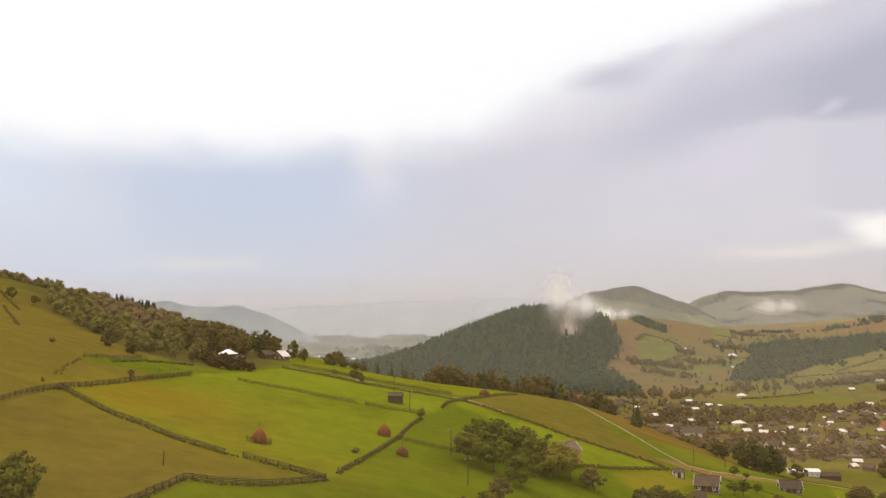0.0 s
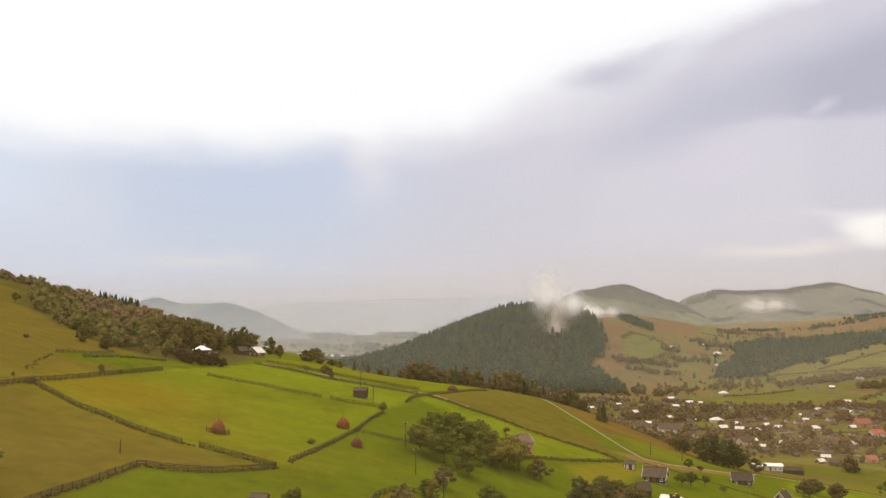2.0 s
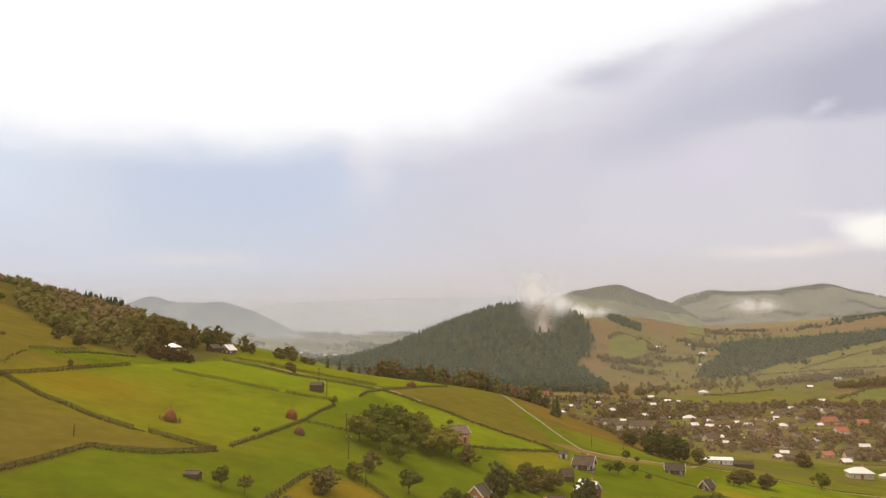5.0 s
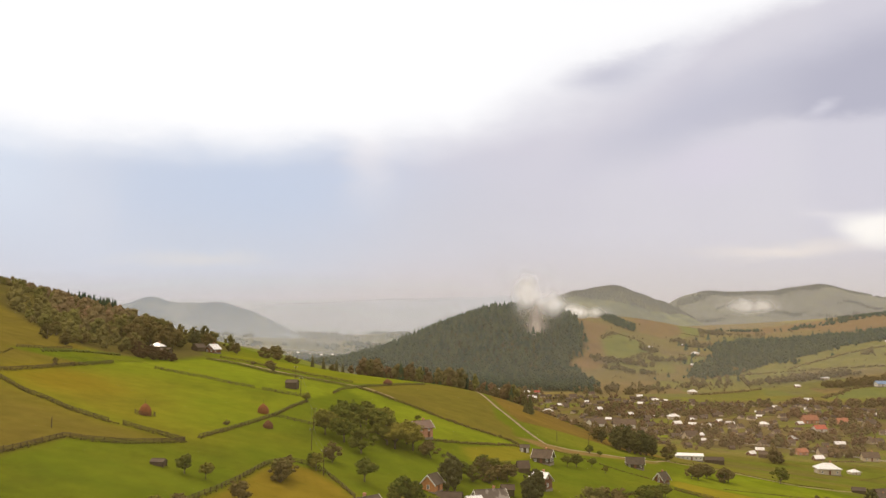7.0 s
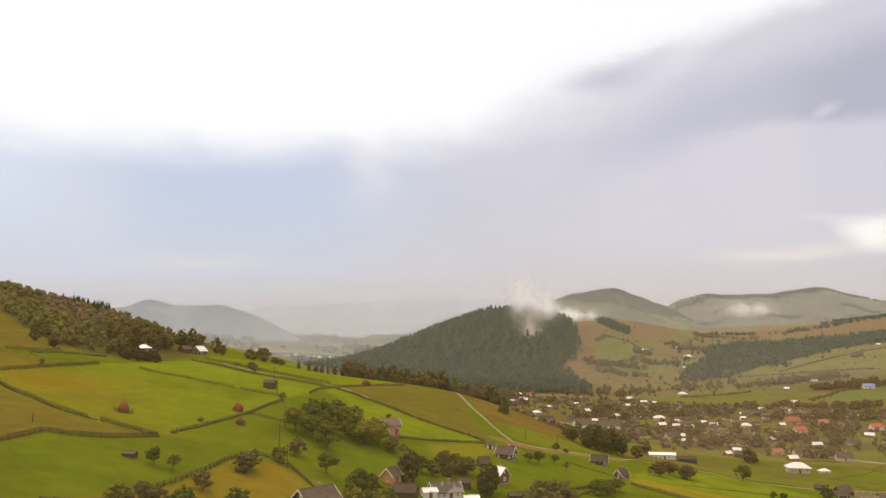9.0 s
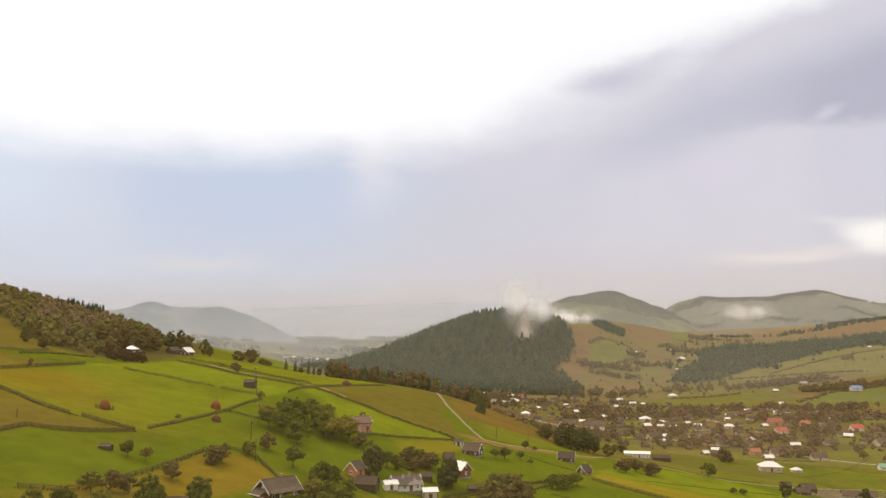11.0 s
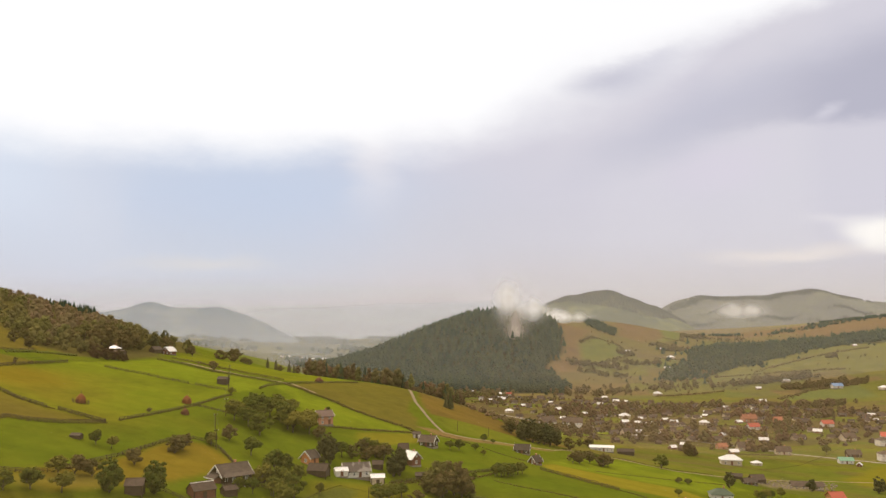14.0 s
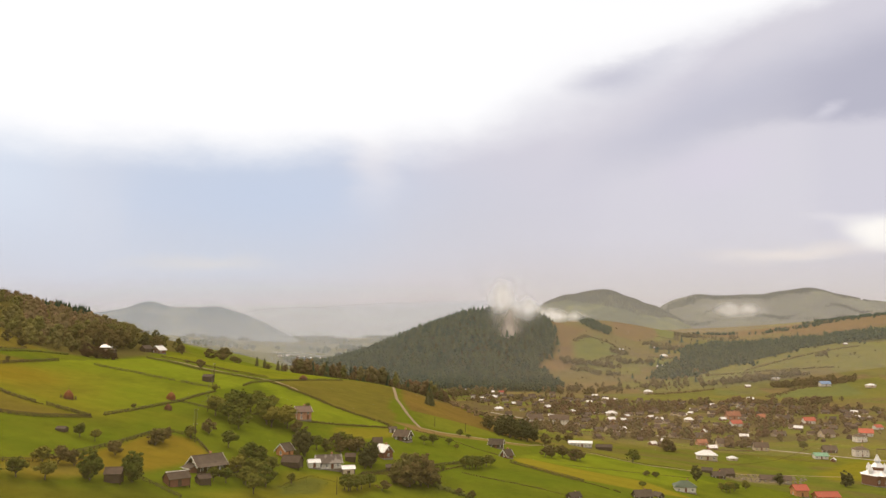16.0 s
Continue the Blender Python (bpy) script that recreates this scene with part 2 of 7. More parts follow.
BARK = simple("bark", (0.11, 0.085, 0.06), (0.19, 0.16, 0.12), 3.0, 0.95, bump=0.6)


# ---------- terrain ----------
# Rounded hills and hollows: place, height, radius
BROAD_HILLS = [
    (-350, 200, 47.1, 300), (1600, 2900, 86.5, 1200), (760, 560, -22.7, 420), (250, 1250, -33.3, 300), (2800, 2900, 93.6, 1200), (-1550, 350, 196.1, 700),
    (200, 4200, 32.4, 700), (970, 1400, -12.3, 420), (-80, 1820, -61.6, 420), (-2000, 2900, 109.3, 1200), (-200, 2600, -26.3, 300), (1150, 800, -40.8, 300),
    (2800, 1100, 48.8, 1200), (2650, 3500, 87.9, 300), (-2150, -400, 165.7, 300), (-500, 950, 35.1, 300), (1150, 3050, -52.7, 300), (-800, -400, 52.5, 300),
    (-2250, 1400, 122.9, 700), (1750, 950, -25.0, 300), (700, -400, -23.5, 300), (-150, 3150, -48.6, 700), (2800, 2000, 31.8, 300), (2860, -490, 63.6, 420),
    (2020, 4130, -15.6, 420),
]
SPURS = [
    (-300, 600, -5.8, 200), (-400, -100, 6.0, 200), (300, -100, -4.9, 200), (200, 1800, 133.9, 200), (500, 2200, 73.4, 200), (100, 800, -32.2, 200),
    (0, 500, 18.1, 200), (400, 300, -21.3, 200), (500, 1600, -25.2, 200), (0, -600, 20.1, 200), (700, 2000, -30.0, 200), (600, 1100, -19.1, 200),
    (1500, 0, -22.0, 200), (-200, 1100, -33.4, 200), (300, 600, -13.9, 200), (100, 100, -10.0, 200), (-600, 500, 40.4, 200), (900, 2400, -23.1, 200),
    (800, 1400, 17.1, 200), (300, 1000, 11.1, 200), (-200, -300, 13.3, 200), (100, -300, -11.8, 200), (-300, 800, 29.5, 200), (-300, 610, 1.3, 130),
]
KNOLLS = [
    (-84, 774, 5.7, 45), (60, 450, 6.1, 45), (204, 482, -2.2, 70), (-264, 504, 6.3, 45), (-104, 454, -3.2, 70), (380, 370, 1.9, 100),
    (78, 180, -4.8, 45), (-30, 144, 1.9, 45), (316, 678, 2.2, 70), (-246, 720, -4.5, 45), (6, 342, 3.3, 45), (132, 342, -2.9, 45),
    (-102, 324, -2.7, 45), (96, 504, 4.3, 45), (8, 594, -1.2, 70),
]
FOOT_KNOLLS = [
    (294, 144, -1.5, 45), (150, 198, 6.1, 45), (78, 378, 4.6, 45), (222, 342, 2.3, 45), (-138, 252, 5.1, 45), (-228, 252, -1.6, 45),
    (-66, 234, -3.2, 45), (6, 216, 1.8, 45), (132, 414, -3.4, 45), (402, 306, 3.1, 45), (-156, 396, -2.1, 45), (132, 144, 2.4, 45),
    (24, 522, -2.4, 45), (-84, 792, 5.6, 45), (186, 504, -3.4, 45), (24, 396, -1.6, 45),
]



def height(x, y):
    z = np.full(np.broadcast(x, y).shape, 20.0)
    for cx, cy, h, r in BROAD_HILLS + SPURS + KNOLLS + FOOT_KNOLLS:
        z = z + h * np.exp(-((x - cx) ** 2 + (y - cy) ** 2) / (2.0 * r * r))
    return z


def ground_z(x, y):
    return float(height(np.float64(x), np.float64(y)))


def inside(x, y, poly):
    """Which of the places lie inside a plan outline."""
    hit = np.zeros(np.shape(x), bool)
    n = len(poly)
    for i in range(n):
        (x1, y1), (x2, y2) = poly[i], poly[(i + 1) % n]
        if y1 == y2:
            continue
        cross = ((y1 > y) != (y2 > y)) & (x < (x2 - x1) * (y - y1) / (y2 - y1) + x1)
        hit ^= cross
    return hit


def steps(*spans):
    """Coordinates with a spacing of their own in each span: start, end, step."""
    out = []
    for a, b, s in spans:
        out.extend(np.arange(a, b, s))
    out.append(spans[-1][1])
    return np.array(out, float)


GREEN, BRIGHT, YELLOW = (0.098, 0.131, 0.007), (0.150, 0.192, 0.010), (0.172, 0.160, 0.014)
OLIVE, SHOULDER, RUST, OCHRE = (0.134, 0.110, 0.021), (0.128, 0.114, 0.020), (0.15, 0.102, 0.026), (0.172, 0.13, 0.014)
DRY, PASTURE, STUBBLE = (0.165, 0.126, 0.064), (0.168, 0.138, 0.054), (0.165, 0.125, 0.064)
RUSSET, SLOPE_GREEN, SLOPE_OLIVE = (0.172, 0.112, 0.070), (0.125, 0.150, 0.050), (0.142, 0.142, 0.052)
# Plots, in the order in which they are laid over one another: outline, colour, width of the ragged edge
PLOTS = [
    ([(-330, 130), (-96, 130), (-52, 110), (-49, 136), (-46, 155), (-24, 176), (-46, 181), (-68, 195), (-94, 211), (-84, 263), (-108, 250), (-106, 262), (-100, 300), (-130, 350), (-260, 500), (-330, 500)], OLIVE, 4),
    ([(-94, 212), (-84, 263), (-82, 279), (-69, 290), (-7, 287), (-8, 278), (-16, 222), (-22, 186), (-24, 177), (-46, 182)], (0.138, 0.172, 0.009), 2),
    ([(-94, 212), (-87, 246), (-65, 262), (-48, 236), (-42, 205), (-22, 187), (-24, 177), (-42, 183), (-69, 195)], YELLOW, 30),
    ([(-83, 276), (-67, 356), (-31, 331), (3, 330), (0, 306), (-6, 286), (-27, 286), (-69, 290)], BRIGHT, 2),
    ([(-74, 421), (-40, 455), (0, 455), (35, 425), (18, 372), (4, 346), (-32, 358), (-66, 380)], (0.145, 0.17, 0.008), 2),
    ([(25, 402), (40, 440), (66, 450), (72, 404), (70, 345), (76, 328), (77, 295), (63, 301), (44, 308), (24, 321), (10, 334), (15, 356)], SHOULDER, 2),
    ([(3, 322), (10, 332), (24, 317), (43, 304), (62, 297), (75, 292), (48, 264), (37, 262), (28, 271), (15, 303)], BRIGHT, 2),
    ([(52, 261), (78, 292), (82, 277), (64, 249), (54, 241)], YELLOW, 3),
    ([(72, 480), (100, 490), (124, 470), (150, 440), (170, 414), (156, 402), (135, 390), (111, 376), (94, 364), (82, 356), (77, 380), (74, 420)], RUST, 3),
    ([(83, 354), (94, 363), (111, 375), (135, 389), (156, 401), (164, 396), (150, 374), (134, 368), (113, 340), (95, 322), (88, 330)], (0.128, 0.150, 0.014), 3),
    ([(75, 309), (84, 315), (95, 316), (105, 321), (125, 343), (150, 366), (146, 356), (124, 336), (104, 312), (88, 300)], (0.21, 0.14, 0.06), 3),
    ([(-24, 104), (-9, 128), (-5, 143), (-4, 152), (-2, 167), (1, 179), (10, 181), (18, 172), (22, 165), (17, 146), (11, 128), (2, 116), (-6, 102)], OCHRE, 3),
    ([(-20, 100), (-9, 105), (3, 114), (-4, 122), (-14, 112)], (0.21, 0.17, 0.03), 5),
    ([(-140, 30), (-60, 96), (-24, 101), (-6, 100), (14, 111), (40, 118), (70, 110), (120, 60), (120, 20)], (0.080, 0.090, 0.008), 14),
    ([(-92, 216), (-88, 240), (-74, 246), (-62, 232), (-66, 214), (-78, 208)], (0.185, 0.145, 0.012), 16),
    ([(30, 122), (44, 150), (46, 176), (64, 190), (78, 184), (66, 150), (52, 126)], (0.140, 0.140, 0.012), 6),
    ([(46, 153), (53, 175), (60, 178), (60, 158), (50, 145)], (0.098, 0.112, 0.022), 2),
    ([(133, 288), (142, 305), (168, 300), (198, 297), (215, 270), (188, 262), (158, 257), (141, 267)], (0.20, 0.175, 0.014), 3),
    ([(136, 300), (169, 375), (210, 366), (245, 330), (211, 296), (200, 300), (168, 302), (142, 306)], BRIGHT, 3),
    ([(198, 700), (236, 732), (260, 717), (217, 634), (179, 556)], BRIGHT, 4),
    ([(262, 376), (292, 405), (312, 400), (296, 380), (270, 366)], (0.19, 0.16, 0.10), 8),
    ([(350, 455), (405, 521), (446, 544), (440, 490), (378, 442), (353, 428)], YELLOW, 8),
    ([(500, 1380), (600, 1450), (697, 1510), (799, 1549), (1000, 1600), (1000, 1300), (752, 1285), (708, 1359), (628, 1380)], (0.138, 0.146, 0.042), 8),
    ([(580, 1142), (650, 1171), (780, 1200), (760, 1050), (623, 1047), (559, 1063)], (0.13, 0.14, 0.03), 8),
    ([(439, 2198), (466, 2035), (452, 1814), (377, 1550), (313, 1464), (272, 1440), (290, 1700)], STUBBLE, 15),
    ([(380, 1700), (440, 1790), (500, 1760), (500, 1660), (440, 1530), (380, 1560), (362, 1630)], (0.165, 0.155, 0.055), 14),
    ([(693, 2220), (800, 2250), (710, 2082), (624, 1956)], (0.165, 0.175, 0.045), 10),
    ([(814, 2016), (950, 2600), (1700, 2700), (1500, 2000), (1028, 1900)], DRY, 20),
    ([(290, 1280), (310, 1380), (304, 1440), (288, 1490), (294, 1530), (324, 1575), (337, 1620), (346, 1700), (352, 1800), (314, 1905), (200, 2010), (80, 2090), (-190, 2210), (-350, 2260), (-270, 1950), (-170, 1650), (-70, 1410), (60, 1320), (160, 1310), (230, 1280)], (0.030, 0.040, 0.024), 10),
    ([(580, 1600), (555, 1420), (697, 1512), (799, 1552), (910, 1582), (1100, 1640), (1200, 1800), (1063, 1863), (950, 1813), (881, 1900), (774, 1960), (690, 1850)], (0.05, 0.055, 0.028), 30),
    ([(-200, 425), (-168, 385), (-140, 352), (-112, 312), (-92, 303), (-74, 335), (-72, 375), (-88, 430), (-80, 480), (-110, 560), (-150, 700), (-250, 800), (-420, 800), (-420, 640), (-270, 520)], (0.085, 0.075, 0.026), 8),
    ([(-30, 464), (28, 452), (60, 458), (92, 450), (104, 462), (90, 520), (40, 560), (-30, 560)], (0.085, 0.075, 0.03), 6),
    ([(70, 1420), (78, 1445), (125, 1475), (150, 1465), (128, 1425)], SLOPE_GREEN, 6),
    ([(571, 2214), (693, 2220), (666, 2056), (569, 1917), (522, 1952)], RUSSET, 12),
    ([(360, 1905), (448, 1900), (382, 1683), (359, 1546), (331, 1488), (286, 1494), (332, 1578), (352, 1691)], RUSSET, 10),
    ([(382, 1683), (429, 1780), (481, 1770), (479, 1667), (399, 1562), (369, 1575)], SLOPE_GREEN, 14),
    ([(677, 2180), (760, 2240), (690, 2015), (652, 2033)], SLOPE_GREEN, 8),
    ([(556, 1413), (641, 1492), (751, 1529), (870, 1641), (960, 1600), (860, 1300), (756, 1286), (704, 1303), (684, 1359), (638, 1385)], SLOPE_OLIVE, 10),
    ([(571, 1113), (638, 1171), (720, 1184), (700, 1083), (647, 1083)], SLOPE_GREEN, 8),
    ([(547, 1684), (605, 1683), (550, 1563), (518, 1585)], SLOPE_GREEN, 8),
    ([(422, 1199), (536, 1234), (510, 1156), (388, 1073)], (0.125, 0.135, 0.030), 10),
    ([(774, 2135), (861, 2134), (992, 2131), (1000, 1907), (1103, 1931), (1500, 2200), (1500, 2600), (1000, 2560), (820, 2400)], RUSSET, 20),
]


def edge_distance(x, y, poly):
    d = np.full(np.shape(x), 1e9)
    n = len(poly)
    for i in range(n):
        (x1, y1), (x2, y2) = poly[i], poly[(i + 1) % n]
        ex, ey = x2 - x1, y2 - y1
        t = np.clip(((x - x1) * ex + (y - y1) * ey) / (ex * ex + ey * ey), 0, 1)
        d = np.minimum(d, np.hypot(x - x1 - t * ex, y - y1 - t * ey))
    return d


def field_colours(x, y, z):
    """The grass's own colour over the ground: meadows, mown strips, stubble and pasture."""
    rng = np.random.default_rng(4)
    col = np.empty((len(x), 3))
    col[:] = GREEN
    # a patchwork of pasture and stubble over the valley floor and the hills beyond
    seeds = np.stack([rng.uniform(-2000, 2600, 420), rng.uniform(380, 4200, 420)], 1)
    tones = np.array([DRY, PASTURE, PASTURE, STUBBLE, (0.135, 0.165, 0.03), (0.19, 0.16, 0.06)])[rng.integers(0, 6, 420)]
    greens = rng.uniform(size=420) < 0.8
    far = np.where((y > 620) | ((x > 150) & (y > 390 - 0.3 * (x - 150))) | (x < -330))[0]
    for part_ids in np.array_split(far, 40):
        px, py = x[part_ids, None], y[part_ids, None]
        wob = 26 * np.sin(px / 47 + py / 90) + 18 * np.sin(py / 31)
        i = np.argmin((px + wob - seeds[:, 0]) ** 2 + 0.6 * (py - seeds[:, 1]) ** 2, 1)
        tone = tones[i].copy()
        floor_near = (x[part_ids] > 120) & (y[part_ids] < 640)
        green_id = greens
        tone[floor_near] = (0.120, 0.124, 0.020)
        tone[floor_near & green_id[i]] = (0.125, 0.142, 0.016)
        qx, qy = x[part_ids], y[part_ids]
        bottom = (qx < 100) & (qy > 900)
        tone[bottom] = (0.10, 0.105, 0.055)
        tone[bottom & (np.sin(qx / 61 + qy / 210) + np.sin(qy / 97 - qx / 140) > 0.7)] = (0.045, 0.06, 0.04)
        tone[bottom & (np.sin(qx / 83 - qy / 150) + np.sin(qy / 131 + qx / 90) > 1.0)] = (0.16, 0.15, 0.075)
        homes = inside(x[part_ids], y[part_ids], [(170, 600), (330, 600), (560, 700), (680, 880), (560, 1010), (330, 1120), (120, 1260), (80, 1120), (150, 900)])
        tone[homes] = 0.25 * tone[homes] + 0.75 * np.array((0.090, 0.072, 0.035))
        gardens = homes & (np.sin(x[part_ids] / 19 + y[part_ids] / 44) + np.sin(y[part_ids] / 15 - x[part_ids] / 57) > 0.35)
        tone[gardens] = (0.112, 0.128, 0.03)
        # long narrow plots of the valley floor, each with its own growth
        qx, qy = x[part_ids], y[part_ids]
        plots = (qx > 120) & (qy < 1150) & (qx < 1100) & ~(homes & ~gardens)
        u = np.floor((0.35 * qx + 0.94 * qy + 7 * np.sin(qx / 60)) / np.where(qy < 640, 20, 30))
        v = np.floor((0.94 * qx - 0.35 * qy) / 75 + 0.37 * u)
        h = np.abs(np.sin(u * 12.9898 + v * 78.233) * 43758.5453) % 1.0
        kinds = np.array([(0.098, 0.118, 0.020), (0.130, 0.148, 0.016), (0.120, 0.112, 0.028), (0.140, 0.128, 0.030), (0.108, 0.132, 0.018), (0.118, 0.098, 0.036)])
        tone[plots] = 0.3 * tone[plots] + 0.7 * kinds[(h[plots] * 6).astype(int)]
        col[part_ids] = tone
    # leaner pastures and hayfields over the far slopes
    far = np.where((x > 250) & (y > 1150) & (y < 3000))[0]
    u = np.floor((0.2 * x[far] + 0.98 * y[far] + 30 * np.sin(x[far] / 110)) / 85)
    v = np.floor((0.98 * x[far] - 0.2 * y[far] + 22 * np.sin(y[far] / 90)) / 120 + 0.43 * u)
    h = np.abs(np.sin(u * 17.13 + v * 59.7) * 43758.5453) % 1.0
    slopes = np.array([(0.112, 0.130, 0.052), (0.140, 0.124, 0.060), (0.160, 0.118, 0.070), (0.125, 0.138, 0.050), (0.130, 0.108, 0.060)])
    col[far] = 0.3 * col[far] + 0.7 * slopes[(h * 5).astype(int)]
    for poly, c, soft in PLOTS:
        a = np.array(poly, float)
        lo, hi = a.min(0) - soft, a.max(0) + soft
        near = np.where((x > lo[0]) & (x < hi[0]) & (y > lo[1]) & (y < hi[1]))[0]
        if not len(near):
            continue
        px, py = x[near], y[near]
        s = np.where(inside(px, py, poly), 1.0, -1.0) * edge_distance(px, py, poly)
        f = np.clip(0.5 + s / soft, 0, 1)[:, None]
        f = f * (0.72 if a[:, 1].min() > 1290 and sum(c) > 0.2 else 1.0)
        col[near] = col[near] * (1 - f) + np.array(c) * f
    return col


def build_ground():
    xs = steps((-4200, -700, 90), (-700, -220, 16), (-220, 330, 2.7), (330, 800, 7), (800, 1600, 18), (1600, 4300, 90))
    ys = steps((-1500, 20, 60), (20, 110, 6), (110, 520, 2.7), (520, 900, 6), (900, 2500, 13), (2500, 4950, 60))
    gx, gy = np.meshgrid(xs, ys)
    gz = height(gx, gy)
    nx, ny = len(xs), len(ys)
    verts = np.stack([gx.ravel(), gy.ravel(), gz.ravel()], 1)
    i = (np.arange(ny - 1)[:, None] * nx + np.arange(nx - 1)[None, :]).ravel()
    faces = np.stack([i, i + 1, i + nx + 1, i + nx], 1)
    me = bpy.data.meshes.new("ground")
    me.from_pydata(verts, [], faces.tolist())
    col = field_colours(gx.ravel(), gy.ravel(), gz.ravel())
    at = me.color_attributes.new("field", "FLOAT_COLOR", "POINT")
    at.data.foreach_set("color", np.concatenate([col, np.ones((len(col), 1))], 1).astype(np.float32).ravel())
    me.polygons.foreach_set("use_smooth", np.ones(len(me.polygons), bool))
    me.materials.append(MEADOW)
    ob = new("ground", me)
    return tagged(ob, "rolling green and olive hillside meadows falling to a valley", "ground", kind="structure")


ground = build_ground()


# ---------- helpers for things ----------
def mesh_of(name, verts, faces, material, smooth=False):
    me = bpy.data.meshes.new(name)
    me.from_pydata([tuple(v) for v in verts], [], [tuple(int(i) for i in f) for f in faces])
    me.materials.append(material)
    if smooth:
        me.polygons.foreach_set("use_smooth", np.ones(len(me.polygons), bool))
    return me


def part(name, me, parent, label=""):
    """One mesh object under a thing or a part; me: a mesh datablock."""
    ob = new(name, me)
    ob.parent = parent
    return tagged(ob, label)


def thing(name, m, label, category, group="", kind=""):
    ob = new(name)
    ob.empty_display_size = 0.5
    ob.matrix_basis = m
    return tagged(ob, label, category, group, kind)


class Build:
    """Collects vertices and faces of one mesh."""

    def __init__(self):
        self.v, self.f = [], []

    def add(self, verts, faces):
        o = len(self.v)
        self.v.extend(tuple(p) for p in verts)
        self.f.extend(tuple(o + i for i in f) for f in faces)

    def box(self, x0, x1, y0, y1, z0, z1, c=0.0):
        """A box with its four upright edges chamfered by c."""
        if c <= 0:
            c = 0.02 * min(abs(x1 - x0), abs(y1 - y0))
        ring = [(x0 + c, y0), (x1 - c, y0), (x1, y0 + c), (x1, y1 - c), (x1 - c, y1), (x0 + c, y1), (x0, y1 - c), (x0, y0 + c)]
        self.prism(ring, z0, z1)

    def prism(self, ring, z0, z1, shrink=1.0):
        n = len(ring)
        cx, cy = sum(p[0] for p in ring) / n, sum(p[1] for p in ring) / n
        low = [(p[0], p[1], z0) for p in ring]
        top = [(cx + (p[0] - cx) * shrink, cy + (p[1] - cy) * shrink, z1) for p in ring]
        self.add(low + top, [[(i + 1) % n, (i + 1) % n + n, i + n, i][::-1] for i in range(n)] + [list(range(n))[::-1], list(range(n, 2 * n))])

    def slab(self, a, b, c, d, thick):
        """A flat slab over four corners, thick downwards along its normal."""
        a, b, c, d = (Vector(p) for p in (a, b, c, d))
        nrm = (b - a).cross(d - a).normalized() * thick
        top = [a, b, c, d]
        self.add(top + [p - nrm for p in top], [(0, 1, 2, 3), (7, 6, 5, 4), (0, 4, 5, 1), (1, 5, 6, 2), (2, 6, 7, 3), (3, 7, 4, 0)])

    def tube(self, pts, radii, n=6):
        rings = []
        for i, (p, r) in enumerate(zip(pts, radii)):
            p = Vector(p)
            q = Vector(pts[min(i + 1, len(pts) - 1)]) - Vector(pts[max(i - 1, 0)])
            q.normalize()
            side = q.cross(Vector((0.31, 0.95, 0.05))).normalized()
            up = side.cross(q)
            rings.append([p + (side * math.cos(2 * math.pi * k / n) + up * math.sin(2 * math.pi * k / n)) * r for k in range(n)])
        verts = [v for ring in rings for v in ring]
        faces = [(i * n + k, i * n + (k + 1) % n, (i + 1) * n + (k + 1) % n, (i + 1) * n + k) for i in range(len(pts) - 1) for k in range(n)]
        faces += [tuple(range(n))[::-1], tuple(range((len(pts) - 1) * n, len(pts) * n))]
        self.add(verts, faces)

    def mesh(self, name, material, smooth=False):
        return mesh_of(name, self.v, self.f, material, smooth)


def ico(sub):
    bm = bmesh.new()
    bmesh.ops.create_icosphere(bm, subdivisions=sub, radius=1.0)
    v = np.array([p.co[:] for p in bm.verts])
    f = np.array([[p.index for p in q.verts] for q in bm.faces])
    bm.free()
    return v, f


ICO1, ICO2 = ico(1), ico(2)


def lump(rng, base, centre, radius, rough):
    v, f = base
    k = 1 + rng.normal(0, rough, len(v))
    return v * k[:, None] * np.array(radius) + np.array(centre), f


def leaf_quads(rng, lobes, n, size):
    """Small leaf sprays over the outside of the crown's lobes."""
    w = np.array([l[1][0] * l[1][2] for l in lobes])
    pick = rng.choice(len(lobes), n, p=w / w.sum())
    c = np.array([l[0] for l in lobes])[pick]
    r = np.array([l[1] for l in lobes])[pick]
    d = rng.normal(size=(n, 3))
    d /= np.linalg.norm(d, axis=1)[:, None]
    p = c + d * r * (0.7 + 0.52 * rng.uniform(0, 1, n) ** 1.5)[:, None]
    a = d + rng.normal(0, 0.42, (n, 3))
    a /= np.linalg.norm(a, axis=1)[:, None]
    u = np.cross(a, rng.normal(size=(n, 3)))
    u /= np.linalg.norm(u, axis=1)[:, None]
    v = np.cross(a, u)
    s = (size * rng.uniform(0.6, 1.35, n))[:, None]
    q = np.stack([p - u * s, p - v * s * 0.6, p + u * s, p + v * s * 0.6], 1).reshape(-1, 3)
    return q, np.arange(4 * n).reshape(-1, 4)


def crown_mesh(name, rng, lobes, n, size, material, core=0.72):
    verts, faces, o = [], [], 0
    for c, r in lobes:
        v, f = lump(rng, ICO1, c, np.array(r) * core, 0.12)
        verts.append(v)
        faces.extend((f + o).tolist())
        o += len(v)
    q, f = leaf_quads(rng, lobes, n, size)
    verts.append(q)
    faces.extend((f + o).tolist())
    return mesh_of(name, np.concatenate(verts), faces, material)


